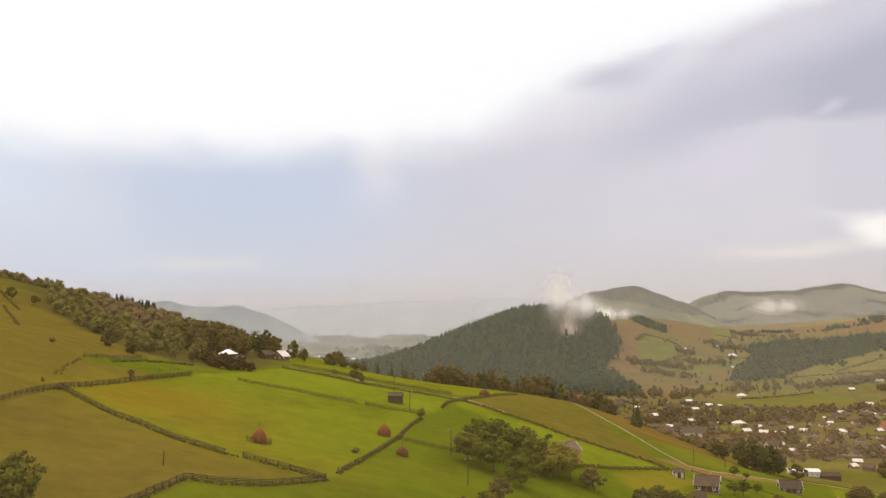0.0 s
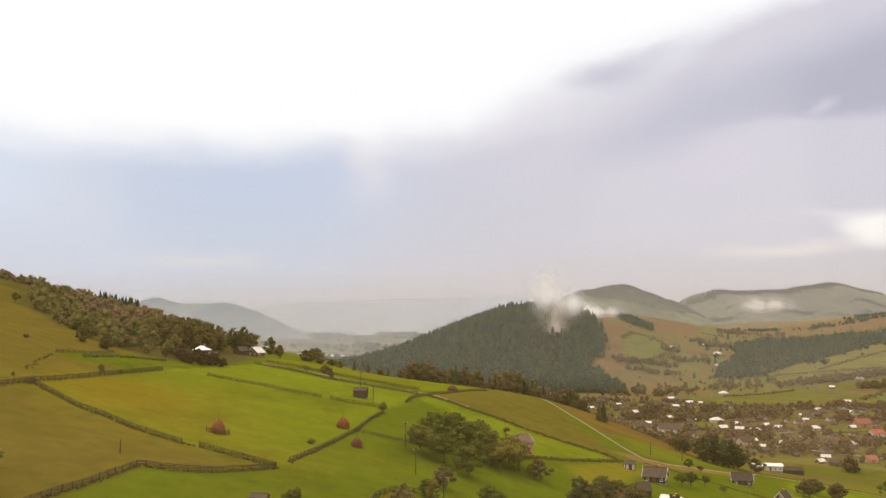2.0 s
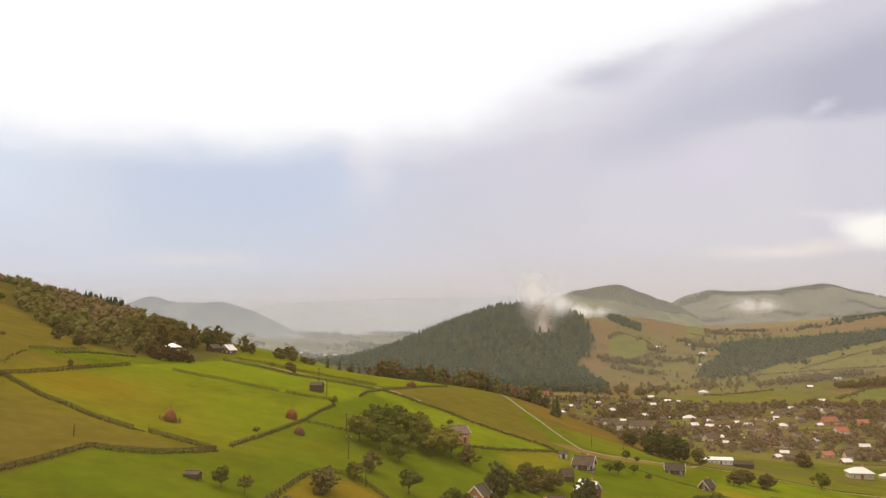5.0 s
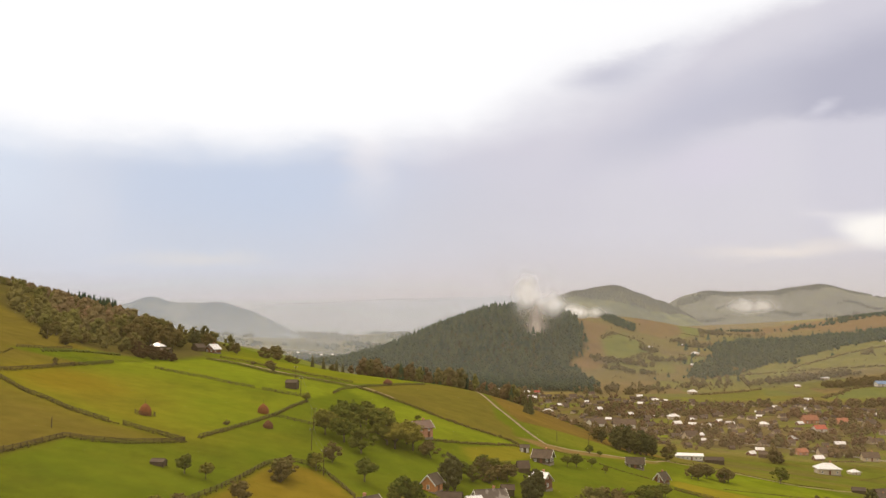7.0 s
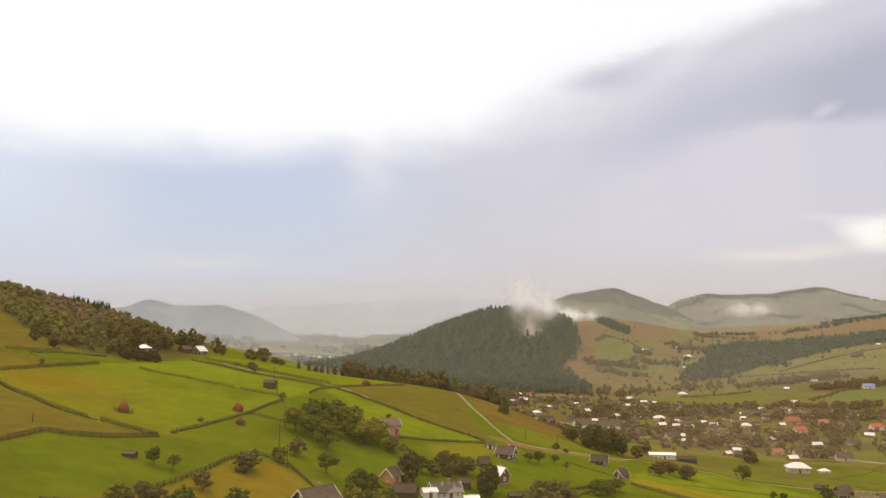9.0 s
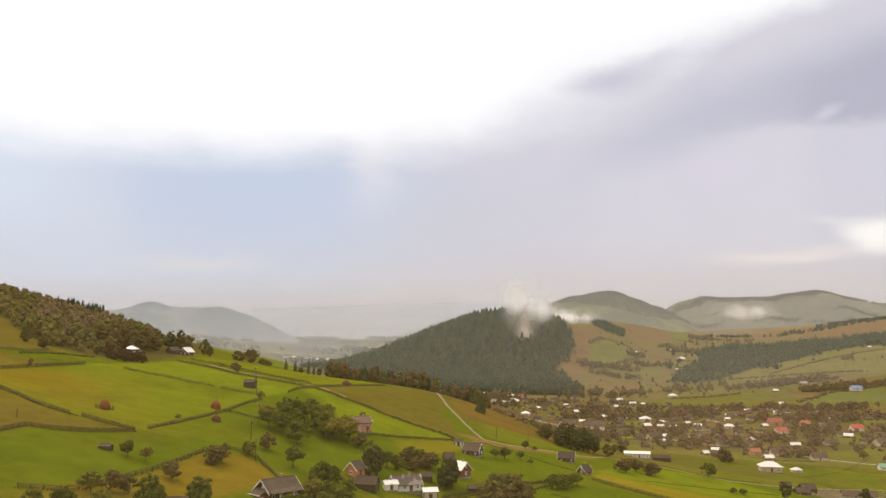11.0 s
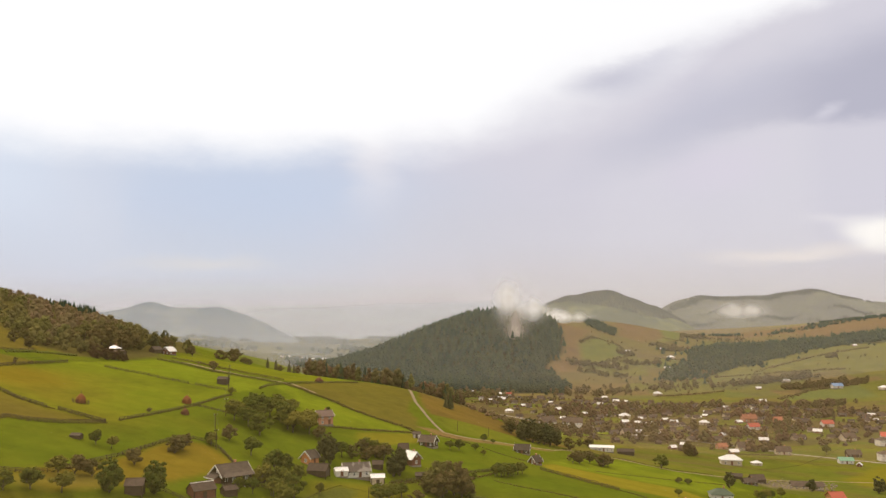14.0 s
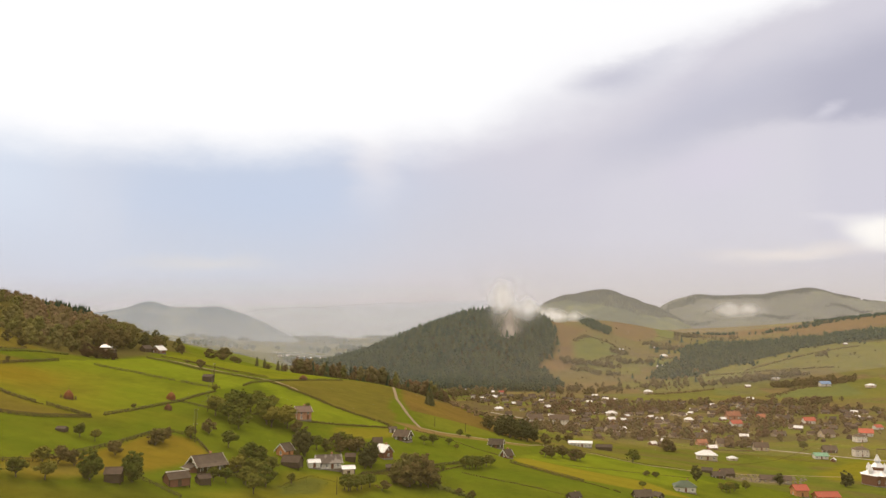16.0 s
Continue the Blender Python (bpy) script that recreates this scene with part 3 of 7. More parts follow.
def broadleaf(seed, tall=8.0, wide=3.2, clear=0.22, lobes=10, leaves=900, material=None, lean=0.0):
    """Trunk with limbs, and the crown, as two meshes."""
    rng = np.random.default_rng(seed)
    L = []
    z0 = clear * tall
    for i in range(lobes):
        f = (i + 0.5) / lobes
        z = z0 + (tall - z0) * (0.12 + 0.78 * f)
        spread = wide * (1.0 - abs(f - 0.40) ** 1.3 * 1.15) * rng.uniform(0.8, 1.15)
        a = i * 2.4 + rng.uniform(-0.5, 0.5)
        rr = spread * rng.uniform(0.2, 0.5)
        off = max(spread - rr, 0) * rng.uniform(0.5, 1.2)
        L.append(((off * math.cos(a) + lean * f, off * math.sin(a), z), (rr, rr * rng.uniform(0.85, 1.1), rr * rng.uniform(0.62, 0.85) * (tall / (2.6 * wide)) ** 0.5)))
    b = Build()
    b.tube([(0, 0, -0.4), (0.05, 0.02, z0 * 0.6), (lean * 0.2 + 0.1, -0.05, z0 * 1.3), (lean * 0.5, 0, tall * 0.62)], [0.26, 0.19, 0.15, 0.05], 7)
    for c, r in L[: min(6, lobes)]:
        b.tube([(lean * 0.1, 0, z0 * 0.85), (c[0] * 0.5, c[1] * 0.5, (z0 + c[2]) * 0.55), (c[0] * 0.9, c[1] * 0.9, c[2])], [0.11, 0.08, 0.03], 5)
    return b.mesh("trunk", BARK, True), crown_mesh("crown", rng, L, leaves, 0.025 * tall + 0.13, material)


def copy_of(ob, m):
    """A copy at the pose and scale m alone."""
    return copy_thing(ob, m @ Matrix.Diagonal((*ob.scale, 1)).inverted())


class Kind:
    """A kind of tree in several grown shapes; plant() sets one down."""

    def __init__(self, name, label, shapes, nominal, category="tree"):
        self.name, self.label, self.shapes, self.nominal, self.made, self.k, self.category = name, label, shapes, nominal, {}, 0, category

    def plant(self, x, y, h, wide=1.0, sink=0.1, group=""):
        i = self.k % len(self.shapes)
        self.k += 1
        s = h / self.nominal
        m = pose(x, y, ground_z(x, y) - sink, 0, 0, (self.k * 137.5) % 360) @ Matrix.Diagonal((s * wide, s * wide, s, 1))
        if i in self.made:
            return copy_of(self.made[i], m)
        t = thing(self.name, m, self.label, self.category, group)
        trunk, crown = self.shapes[i]
        part("trunk", trunk, t)
        part("crown", crown, t)
        self.made[i] = t
        return t

    def row(self, places, wide=1.0, group="", sink=0.04):
        for x, y, h in places:
            self.plant(x, y, h, wide, sink * h, group)


# ---------- trees ----------
fruit_tree = Kind("fruit_tree", "rounded olive-green fruit tree standing in the hillside meadow",
                  [broadleaf(s, 8.0, w, c, 15, 1350, LEAF_OLIVE, l) for s, w, c, l in ((1, 4.0, 0.28, 0.6), (2, 4.5, 0.32, -0.9), (3, 3.6, 0.22, 0.2), (4, 4.2, 0.34, 1.2), (5, 3.8, 0.18, -0.4))], 8.0)
autumn_tree = Kind("autumn_tree", "brownish autumn tree with a loose spreading crown",
                   [broadleaf(s, 8.0, w, c, 14, 1150, LEAF_BROWN, l) for s, w, c, l in ((11, 3.9, 0.1, 0.5), (12, 4.4, 0.12, -0.8), (13, 3.6, 0.06, 0.4), (14, 4.1, 0.16, 1.0))], 8.0)
tall_tree = Kind("tall_tree", "tall dark ash tree with a narrow dense crown",
                 [broadleaf(s, 11.0, w, 0.04, 18, 1500, LEAF_CONIFER, 0.0) for s, w in ((21, 3.2), (22, 2.7), (23, 3.5))], 11.0)
russet_bush = Kind("russet_bush", "dense dark russet bush beside the hill farm",
                   [broadleaf(s, 5.0, w, 0.03, 14, 1500, LEAF_RUSSET, 0.0) for s, w in ((51, 2.9), (52, 3.3), (53, 2.7))], 5.0, "bush")
round_tree = Kind("round_tree", "tall oval olive-green tree with foliage almost to the ground",
                  [broadleaf(s, 10.0, w, 0.05, 22, 2400, LEAF_OLIVE, 0.0) for s, w in ((61, 3.9), (62, 4.2))], 10.0)
shrub = Kind("shrub", "low rounded brownish shrub on the grass",
             [broadleaf(s, 2.4, w, 0.04, 7, 420, LEAF_BROWN, 0.0) for s, w in ((31, 1.5), (32, 1.8))], 2.4, "shrub")

fruit_tree.row([(6.5, 227.6, 8.8), (11.6, 242.4, 10.9), (17.2, 259.2, 9.2), (13.1, 223.2, 8.5), (26.1, 234.5, 10.8), (22.1, 247, 9), (32.4, 242.9, 8.9), (7.3, 244.8, 5.6),
                (15, 238.3, 7.8), (9, 183.4, 4.4), (22.9, 183.7, 6.7), (22.6, 252.8, 9.2), (10, 232, 5.7), (34.7, 235.9, 8.7)], 1.18, "orchard trees")
fruit_tree.row([(19.3, 214.2, 8.8), (28.8, 231.6, 9.1), (16, 250, 8.0), (25, 241, 8.4), (50.2, 214.7, 6.2), (61.3, 229.3, 6.5)], 1.2, "orchard trees")
autumn_tree.row([(12.9, 194.5, 6.6), (4, 163.3, 5.8), (3.6, 175.1, 4), (40.6, 231.9, 6.5), (56.7, 224.8, 7.2),
                 (65.2, 226, 6.8), (53.8, 216.8, 5.8)], 1.1, "orchard trees")
fruit_tree.row([(-7.2, 276.8, 4), (35, 286, 2.9), (-15.3, 147.4, 5), (-10.4, 147.1, 4.1), (10.1, 181.1, 5.2), (33.2, 171.4, 8), (35.5, 176.8, 6.2),
                (29.5, 139.4, 5), (37.6, 145, 6.1), (41.5, 165.9, 6.6), (49.6, 161.3, 3.9), (33, 141, 5.5)], 1.0)
round_tree.row([(3.6, 110, 9.6), (12.5, 117.9, 9.8)], 1.0)
fruit_tree.row([(-11.3, 99.2, 6.0), (-5, 102, 5.6), (-15.5, 94.5, 5.2), (-10.9, 113, 5.6)], 1.2)
tall_tree.row([(45.6, 198.3, 12.5), (47.8, 200.6, 11), (47.2, 206, 10.5), (70.7, 210.3, 10), (73, 214.4, 9.7), (71.7, 208.8, 8.5)], 0.95)
autumn_tree.row([(-8.3, 116.8, 5.8), (-4.6, 119, 5.2), (-0.1, 137.4, 5.3), (4.3, 160.2, 5.8), (4.8, 167.1, 5.4),
                 (91.7, 191.8, 13.5), (87.9, 191.7, 8.4), (83.1, 192.3, 7.3)], 1.1)
fruit_tree.row([(91.5, 271.5, 4.6), (95.6, 275.5, 5.7), (103, 284.5, 4), (109.3, 324, 4.2), (106.7, 276, 3), (113.7, 323.5, 2.8), (108.8, 228.8, 4.7), (111, 229.1, 5.2),
                (113.8, 230.9, 5.2), (116.5, 236.4, 4.6), (120.7, 244, 5), (100, 219.1, 2.9), (97.8, 216.3, 2.5)], 1.1)
autumn_tree.row([(153.9, 324.7, 6.4), (157.8, 327.9, 8.1), (164.9, 338.2, 7.5), (170.6, 331.3, 7.6), (174, 336.7, 6.9), (179.2, 459.5, 6.2), (190.7, 492, 7.8)], 1.1)
tall_tree.row([(133.7, 380.8, 10.4), (140.4, 384.3, 13.4), (147.6, 390.1, 14.8), (144, 387.3, 12.8), (129, 397.6, 7.9), (136, 392, 12), (150, 400, 12)], 1.25)
fruit_tree.row([(208.5, 364.1, 8.7), (170.8, 334.3, 5.7), (170.3, 349.4, 5), (240.4, 307.7, 4.8), (245.2, 310.4, 5.7), (251.7, 320.1, 3.8), (398.6, 583.9, 7.9),
                (192.7, 273.6, 3.4), (205.5, 317.6, 2.9), (209.9, 316.7, 3.2)], 1.2)
tall_tree.row([(233, 326.5, 9.5), (297.3, 378.7, 8.2), (348.1, 404.6, 11.1), (354.6, 411.7, 7.7)], 1.3)
round_tree.row([(-60.5, 122.5, 9.6), (-64.5, 120, 9)], 1.05)
autumn_tree.row([(-62.3, 469.4, 8.5), (-66, 518.1, 10.5), (-56, 482, 7), (-50, 490, 6), (-44, 478, 5), (-36.4, 356.8, 4.9), (-20, 462, 5)], 1.3, "", 0.16)
autumn_tree.row([(-95, 395, 12), (-86, 428, 11), (-93, 372, 11), (-110, 352, 10), (-96, 338, 8), (-92, 330, 4.5), (-88, 327, 5), (-84, 330, 4.5), (-80, 334, 4.5), (-95, 322, 4)], 0.95)
shrub.row([(-90.7, 248.3, 2.2), (-93.7, 208.8, 1.9), (-99.5, 212.3, 1.2), (-121.6, 264.4, 1.8), (-32.6, 342, 3.4), (-46.4, 364.9, 2.4), (-89.3, 245.1, 2), (-21.3, 211.1, 1.8), (-86, 252, 1.6)])
autumn_tree.row([(-121.7, 386.5, 11.6), (-116.7, 396.5, 11), (-98.9, 390, 10.5), (-118.1, 301.8, 7), (-106.7, 390.1, 10)], 1.05)
tall_tree.row([(-89.4, 417.5, 12), (-115.1, 344.3, 9), (-109.2, 413, 12)], 1.1)
autumn_tree.row([(-108, 295.7, 6.5), (-111.8, 321.5, 5.5), (-96.7, 408.4, 9), (-128, 332, 6), (-134, 345, 7), (-146, 362, 7), (-152, 372, 6), (-168, 396, 7)], 1.25, "", 0.12)
fruit_tree.row([(-218.4, 428.1, 7.1), (-205, 425, 6)], 1.0)
autumn_tree.row([(-97.2, 440, 13), (-90.4, 450, 12), (-80.6, 455, 11), (-70, 432, 8), (-100, 380, 11), (-108.8, 375, 12), (-100.7, 430, 13)], 0.85)
russet_bush.row([(-83, 315, 5.0), (-79.5, 318, 5.4), (-86, 319, 5.0), (-76.5, 322, 5.4), (-81, 326, 5.8), (-73, 324, 4.4), (-89.5, 326, 5.4), (-85, 331, 5.8), (-92, 335, 6.2), (-79, 333, 5.2)], 1.0, "", 0.1)
autumn_tree.row([(-112, 392, 15), (-104, 386, 16), (-108, 402, 16), (-98, 392, 14), (-116, 380, 13)], 1.15)
tall_tree.row([(-93, 448, 15), (-104, 398, 14)], 0.8)


# ---------- woods ----------
def scatter(rng, poly, spacing):
    """Places inside a plan outline, about so far apart."""
    a = np.array(poly, float)
    lo, hi = a.min(0), a.max(0)
    gx, gy = np.meshgrid(np.arange(lo[0], hi[0], spacing), np.arange(lo[1], hi[1], spacing))
    x = gx.ravel() + rng.uniform(-0.45, 0.45, gx.size) * spacing
    y = gy.ravel() + rng.uniform(-0.45, 0.45, gx.size) * spacing
    k = inside(x, y, poly)
    return x[k], y[k]


def conifer_arrays(rng, h, w, tiers=6, n=10):
    """A spruce of drooping tiers with ragged rims, each tier's boughs hanging between notches."""
    verts, faces, o = [], [], 0
    for i in range(tiers):
        f = i / tiers
        z0, z1 = h * (0.06 + 0.80 * f), h * min(1.0, 0.06 + 0.80 * f + 1.6 / tiers)
        r = w * (1 - f) ** 0.9 + 0.012 * h
        a = np.linspace(0, 2 * np.pi, n, endpoint=False) + rng.uniform(0, 1)
        rr = r * np.where(np.arange(n) % 2, 0.66, 1.1) * rng.uniform(0.8, 1.2, n)
        ring = np.stack([rr * np.cos(a), rr * np.sin(a), z0 + np.where(np.arange(n) % 2, 0.05, -0.02) * h + rng.uniform(-0.02, 0.02, n) * h], 1)
        verts.append(np.concatenate([ring, [[rng.normal(0, 0.008) * h, 0, z1]]]))
        faces.extend([(o + k, o + (k + 1) % n, o + n) for k in range(n)])
        o += n + 1
    return np.concatenate(verts), faces


def leafy_arrays(rng, h, w, lobes=4, sprays=0, leaf=0.05):
    """A broadleaf crown of rounded boughs, the larger ones low, with leaf sprays over them."""
    verts, faces, o = [], [], 0
    L = []
    turn = rng.uniform(0, 6.28)
    for i in range(lobes):
        f = (i + 0.5) / lobes
        a = turn + i * 2.4 + rng.uniform(-0.4, 0.4)
        rr = w * rng.uniform(0.38, 0.58) * (1.12 - 0.55 * f)
        off = (w - rr) * rng.uniform(0.55, 1.1) * (1.0 - 0.75 * f * f)
        z = h * (0.24 + 0.66 * f) - 0.35 * rr * f
        L.append(((off * math.cos(a), off * math.sin(a), z), (rr, rr, min(rr * 0.95, h - z + 0.02))))
        v, g = lump(rng, ICO2 if sprays > 200 and i % 2 else ICO1, L[-1][0], np.array(L[-1][1]) * (0.76 if sprays else 1.05), 0.15 if sprays else 0.10)
        verts.append(v)
        faces.extend((g + o).tolist())
        o += len(v)
    if sprays:
        q, g = leaf_quads(rng, L, sprays, leaf)
        verts.append(q)
        faces.extend((g + o).tolist())
    return np.concatenate(verts), faces


def woods(name, label, places, make, material, variants=14, seed=5, sink=0.3, on=None):
    """Far trees that nobody could count, as one mesh."""
    rng = np.random.default_rng(seed)
    stock = [make(rng) for _ in range(variants)]
    verts, faces, o = [], [], 0
    xs, ys, hs = places
    zs = height(xs, ys) if on is None else far_z(on, xs, ys)
    for x, y, z, h in zip(xs, ys, zs, hs):
        v, f = stock[rng.integers(variants)]
        a = rng.uniform(0, 6.28)
        c, s = math.cos(a), math.sin(a)
        q = v * h
        verts.append(np.stack([q[:, 0] * c - q[:, 1] * s + x, q[:, 0] * s + q[:, 1] * c + y, q[:, 2] + z - sink], 1))
        faces.extend([tuple(i + o for i in g) for g in f])
        o += len(v)
    me = mesh_of(name, np.concatenate(verts), faces, material)
    tone = np.concatenate([np.full(len(v), t) for v, t in zip(verts, rng.uniform(0, 1, len(verts)))])
    me.attributes.new("tone", "FLOAT", "POINT").data.foreach_set("value", tone.astype(np.float32))
    return tagged(new(name, me), label, "woods", kind="stuff")


R = np.random.default_rng(77)


def spruce_shape(seed, tall=10.0):
    rng = np.random.default_rng(seed)
    verts, faces, o = [], [], 0
    for i in range(9):
        f = i / 9
        n = 11
        a = np.linspace(0, 2 * np.pi, n, endpoint=False) + rng.uniform(0, 1)
        rr = (2.1 * (1 - f) ** 0.9 + 0.2) * rng.uniform(0.65, 1.25, n)
        z0 = tall * (0.07 + 0.84 * f)
        ring = np.stack([rr * np.cos(a), rr * np.sin(a), z0 + rng.uniform(-0.35, 0.25, n)], 1)
        verts.append(np.concatenate([ring, [[0, 0, min(z0 + tall * 0.19, tall)]]]))
        faces.extend([(o + k, o + (k + 1) % n, o + n) for k in range(n)])
        o += n + 1
    b = Build()
    b.tube([(0, 0, -0.4), (0, 0, tall * 0.5), (0, 0, tall * 0.95)], [0.2, 0.13, 0.03], 7)
    return b.mesh("trunk", BARK, True), mesh_of("crown", np.concatenate(verts), faces, LEAF_CONIFER)


spruce = Kind("spruce", "dark pointed spruce standing at the edge of the slope", [spruce_shape(s) for s in (41, 42, 43)], 10.0)
autumn_tree.row([(-91, 341, 4.6), (-94, 343, 5.4), (-87, 338.5, 3.4), (-97, 340, 5)], 1.3, "", 0.12)
spruce.row([(93.2, 410, 12.4), (90.8, 408, 10.1), (-30, 500, 9), (-24, 520, 10), (-18, 505, 8), (-40, 520, 9)], 0.95, "", 0.08)
# the wooded hill across the valley: spruce with broadleaf among them
FOREST = [(288, 1288), (304, 1380), (298, 1440), (282, 1490), (288, 1530), (318, 1575), (331, 1620), (340, 1700), (346, 1800), (310, 1900), (200, 2000), (80, 2080), (-60, 2150), (-190, 2200), (-340, 2250), (-260, 1950), (-160, 1650), (-60, 1420), (60, 1330), (160, 1320), (230, 1290)]
fx, fy = scatter(R, FOREST, 8.2)
rim = R.integers(0, 10, 200)
fx = np.concatenate([fx, np.array([FOREST[i][0] for i in rim]) + R.normal(-9, 9, 200)])
fy = np.concatenate([fy, np.array([FOREST[i][1] for i in rim]) + R.normal(0, 22, 200)])
conif = R.uniform(size=len(fx)) < np.clip(0.12 + height(fx, fy) / 150, 0.15, 0.8)
woods("spruce_forest", "dark spruce forest covering the rounded hill", (fx[conif], fy[conif], 9 + 11 * R.uniform(0, 1, conif.sum()) ** 2.0), lambda r: conifer_arrays(r, 1.0, r.uniform(0.26, 0.38)), WOODS_DARK, 16, 5)
woods("mixed_forest", "dark green broadleaf trees among the spruces", (fx[~conif], fy[~conif], R.uniform(8, 15, (~conif).sum())), lambda r: leafy_arrays(r, 1.0, r.uniform(0.36, 0.52), 4), WOODS_DARK, 14, 6)
# woods on the east slopes
EAST_WOOD = [(477, 1425), (521, 1522), (585, 1610), (640, 1780), (690, 1900), (790, 1970), (860, 1900), (940, 1880), (988, 1850), (1103, 1850), (1200, 1800), (1080, 1660), (933, 1614), (840, 1580), (739, 1505), (627, 1460), (546, 1402)]
ex, ey = scatter(R, EAST_WOOD, 8.5)
ragged = np.sin(ex / 23 + ey / 41) + np.sin(ex / 51 - ey / 17) + R.normal(0, 0.5, len(ex)) > -1.6
ex, ey = ex[ragged], ey[ragged]
edge = R.integers(0, len(EAST_WOOD), 140)
ex = np.concatenate([ex, np.array([EAST_WOOD[i][0] for i in edge]) + R.normal(0, 45, 140)])
ey = np.concatenate([ey, np.array([EAST_WOOD[i][1] for i in edge]) + R.normal(0, 30, 140)])
conif = R.uniform(size=len(ex)) < 0.5
eh = 8 + 11 * R.uniform(0, 1, len(ex)) ** 1.6
woods("east_wood", "dark spruces in the wood on the far slope", (ex[conif], ey[conif], eh[conif]), lambda r: conifer_arrays(r, 1.0, r.uniform(0.26, 0.36)), WOODS_DARK, 14, 7)
woods("east_broadleaf", "dark broadleaf trees in the wood on the far slope", (ex[~conif], ey[~conif], 0.85 * eh[~conif]), lambda r: leafy_arrays(r, 1.0, r.uniform(0.4, 0.6), 4), WOODS_DARK, 12, 17)
BELT = [(470, 2180), (504, 2147), (525, 1998), (500, 1900), (474, 1945), (457, 2026)]
bx, by = scatter(R, BELT, 9.0)
woods("shelter_belt", "narrow dark belt of trees on the stubble hill", (bx, by, R.uniform(9, 15, len(bx))), lambda r: leafy_arrays(r, 1.0, 0.4, 4), WOODS_DARK, 10, 8)
# loose thickets over the far slopes and along the valley
tx, ty = [], []
HEDGES = [(358, 1544, 30, 40), (412, 1551, 34, 60), (470, 1597, 26, 40), (476, 1675, 16, 26), (411, 1481, 26, 30), (374, 1499, 22, 24), (619, 1844, 34, 44), (521, 1614, 20, 26), (600, 1909, 14, 16)]
COPSES = [(603, 1285, 28, 60), (634, 1275, 28, 60), (661, 1272, 26, 50), (641, 1200, 24, 50), (672, 1192, 26, 60), (705, 1192, 28, 60), (770, 2100, 30, 40), (737, 2085, 22, 30), (783, 1405, 10, 14), (567, 1432, 14, 20)]
LOOSE = [(150, 1235, 60, 60), (90, 1205, 60, 60), (300, 1262, 60, 50), (380, 1310, 70, 50), (480, 1330, 60, 50), (560, 1290, 40, 40), (620, 1890, 40, 24), (830, 2060, 60, 30)]
for cx, cy, r, n in HEDGES + COPSES + LOOSE:
    tx.extend(cx + R.normal(0, r * 0.55, n))
    ty.extend(cy + R.normal(0, r * (0.25 if r < 50 else 0.5), n))
tx, ty = np.array(tx), np.array(ty)
woods("far_thickets", "scattered brown-green thickets on the far slopes", (tx, ty, 4.5 + 9 * R.uniform(0, 1, len(tx)) ** 1.4), lambda r: leafy_arrays(r, 1.0, r.uniform(0.36, 0.6), 6, 40, 0.09), THICKET, 14, 9)
# single trees and bushes along the far field edges
lx, ly = R.uniform(350, 1000, 420), R.uniform(1230, 2050, 420)
lone = (np.sin(lx / 33 + ly / 71) + np.sin(ly / 47 - lx / 90) > 0.2) & ~inside(lx, ly, EAST_WOOD) & ~inside(lx, ly, [(360, 1905), (448, 1900), (382, 1683), (359, 1546), (331, 1488), (286, 1494)])
woods("lone_trees", "scattered single trees along the far field edges", (lx[lone], ly[lone], 3 + 5 * R.uniform(0, 1, lone.sum()) ** 1.5), lambda r: leafy_arrays(r, 1.0, r.uniform(0.35, 0.6), 5, 80, 0.08), THICKET, 10, 18)
cx_, cy_ = [], []
for x0, y0, r, n in ((1180, 2300, 60, 50), (1300, 2420, 60, 60), (1420, 2480, 70, 70), (1500, 2540, 60, 60), (1080, 2200, 30, 24), (980, 2170, 24, 20), (880, 2250, 40, 40)):
    cx_.extend(x0 + R.normal(0, r, n))
    cy_.extend(y0 + R.normal(0, r * 0.25, n))
woods("crest_copses", "dark copses along the crest of the brown slope", (np.array(cx_), np.array(cy_), R.uniform(6, 12, len(cx_))), lambda r: leafy_arrays(r, 1.0, r.uniform(0.4, 0.6), 5), WOODS_DARK, 10, 19)
# woods and hedges over the far end of the valley
nx_, ny_ = R.uniform(-1700, 260, 2600), R.uniform(2450, 4700, 2600)
thick = np.sin(nx_ / 71 + ny_ / 260) + np.sin(ny_ / 113 - nx_ / 190) + 0.7 * np.sin(nx_ / 29 + ny_ / 57) > 0.55
woods("valley_woods", "dark woods and hedges over the far end of the valley", (nx_[thick], ny_[thick], R.uniform(8, 18, thick.sum())), lambda r: leafy_arrays(r, 1.0, r.uniform(0.5, 0.9), 5), WOODS_DARK, 10, 20)
# the wood on the western slope above the farms
WEST_WOOD = [(-262, 540), (-215, 455), (-178, 405), (-160, 366), (-137, 344), (-112, 306), (-94, 303), (-92, 336), (-104, 372), (-118, 410), (-124, 450), (-136, 520), (-170, 640), (-205, 740), (-250, 800), (-420, 800), (-450, 640), (-330, 560)]
wx, wy = scatter(R, WEST_WOOD, 9.8)
keep = ~((np.hypot(wx + 89, wy - 345) < 12) | (np.hypot(wx + 79, wy - 418) < 9) | (np.hypot(wx + 86, wy - 332) < 7) | (np.hypot(wx + 168, wy - 433) < 7) | (np.hypot(wx + 160, wy - 422) < 6))
keep &= (np.sin(wx / 19 + wy / 31) + np.sin(wx / 11 - wy / 23)) > -1.5
wx, wy = wx[keep], wy[keep]
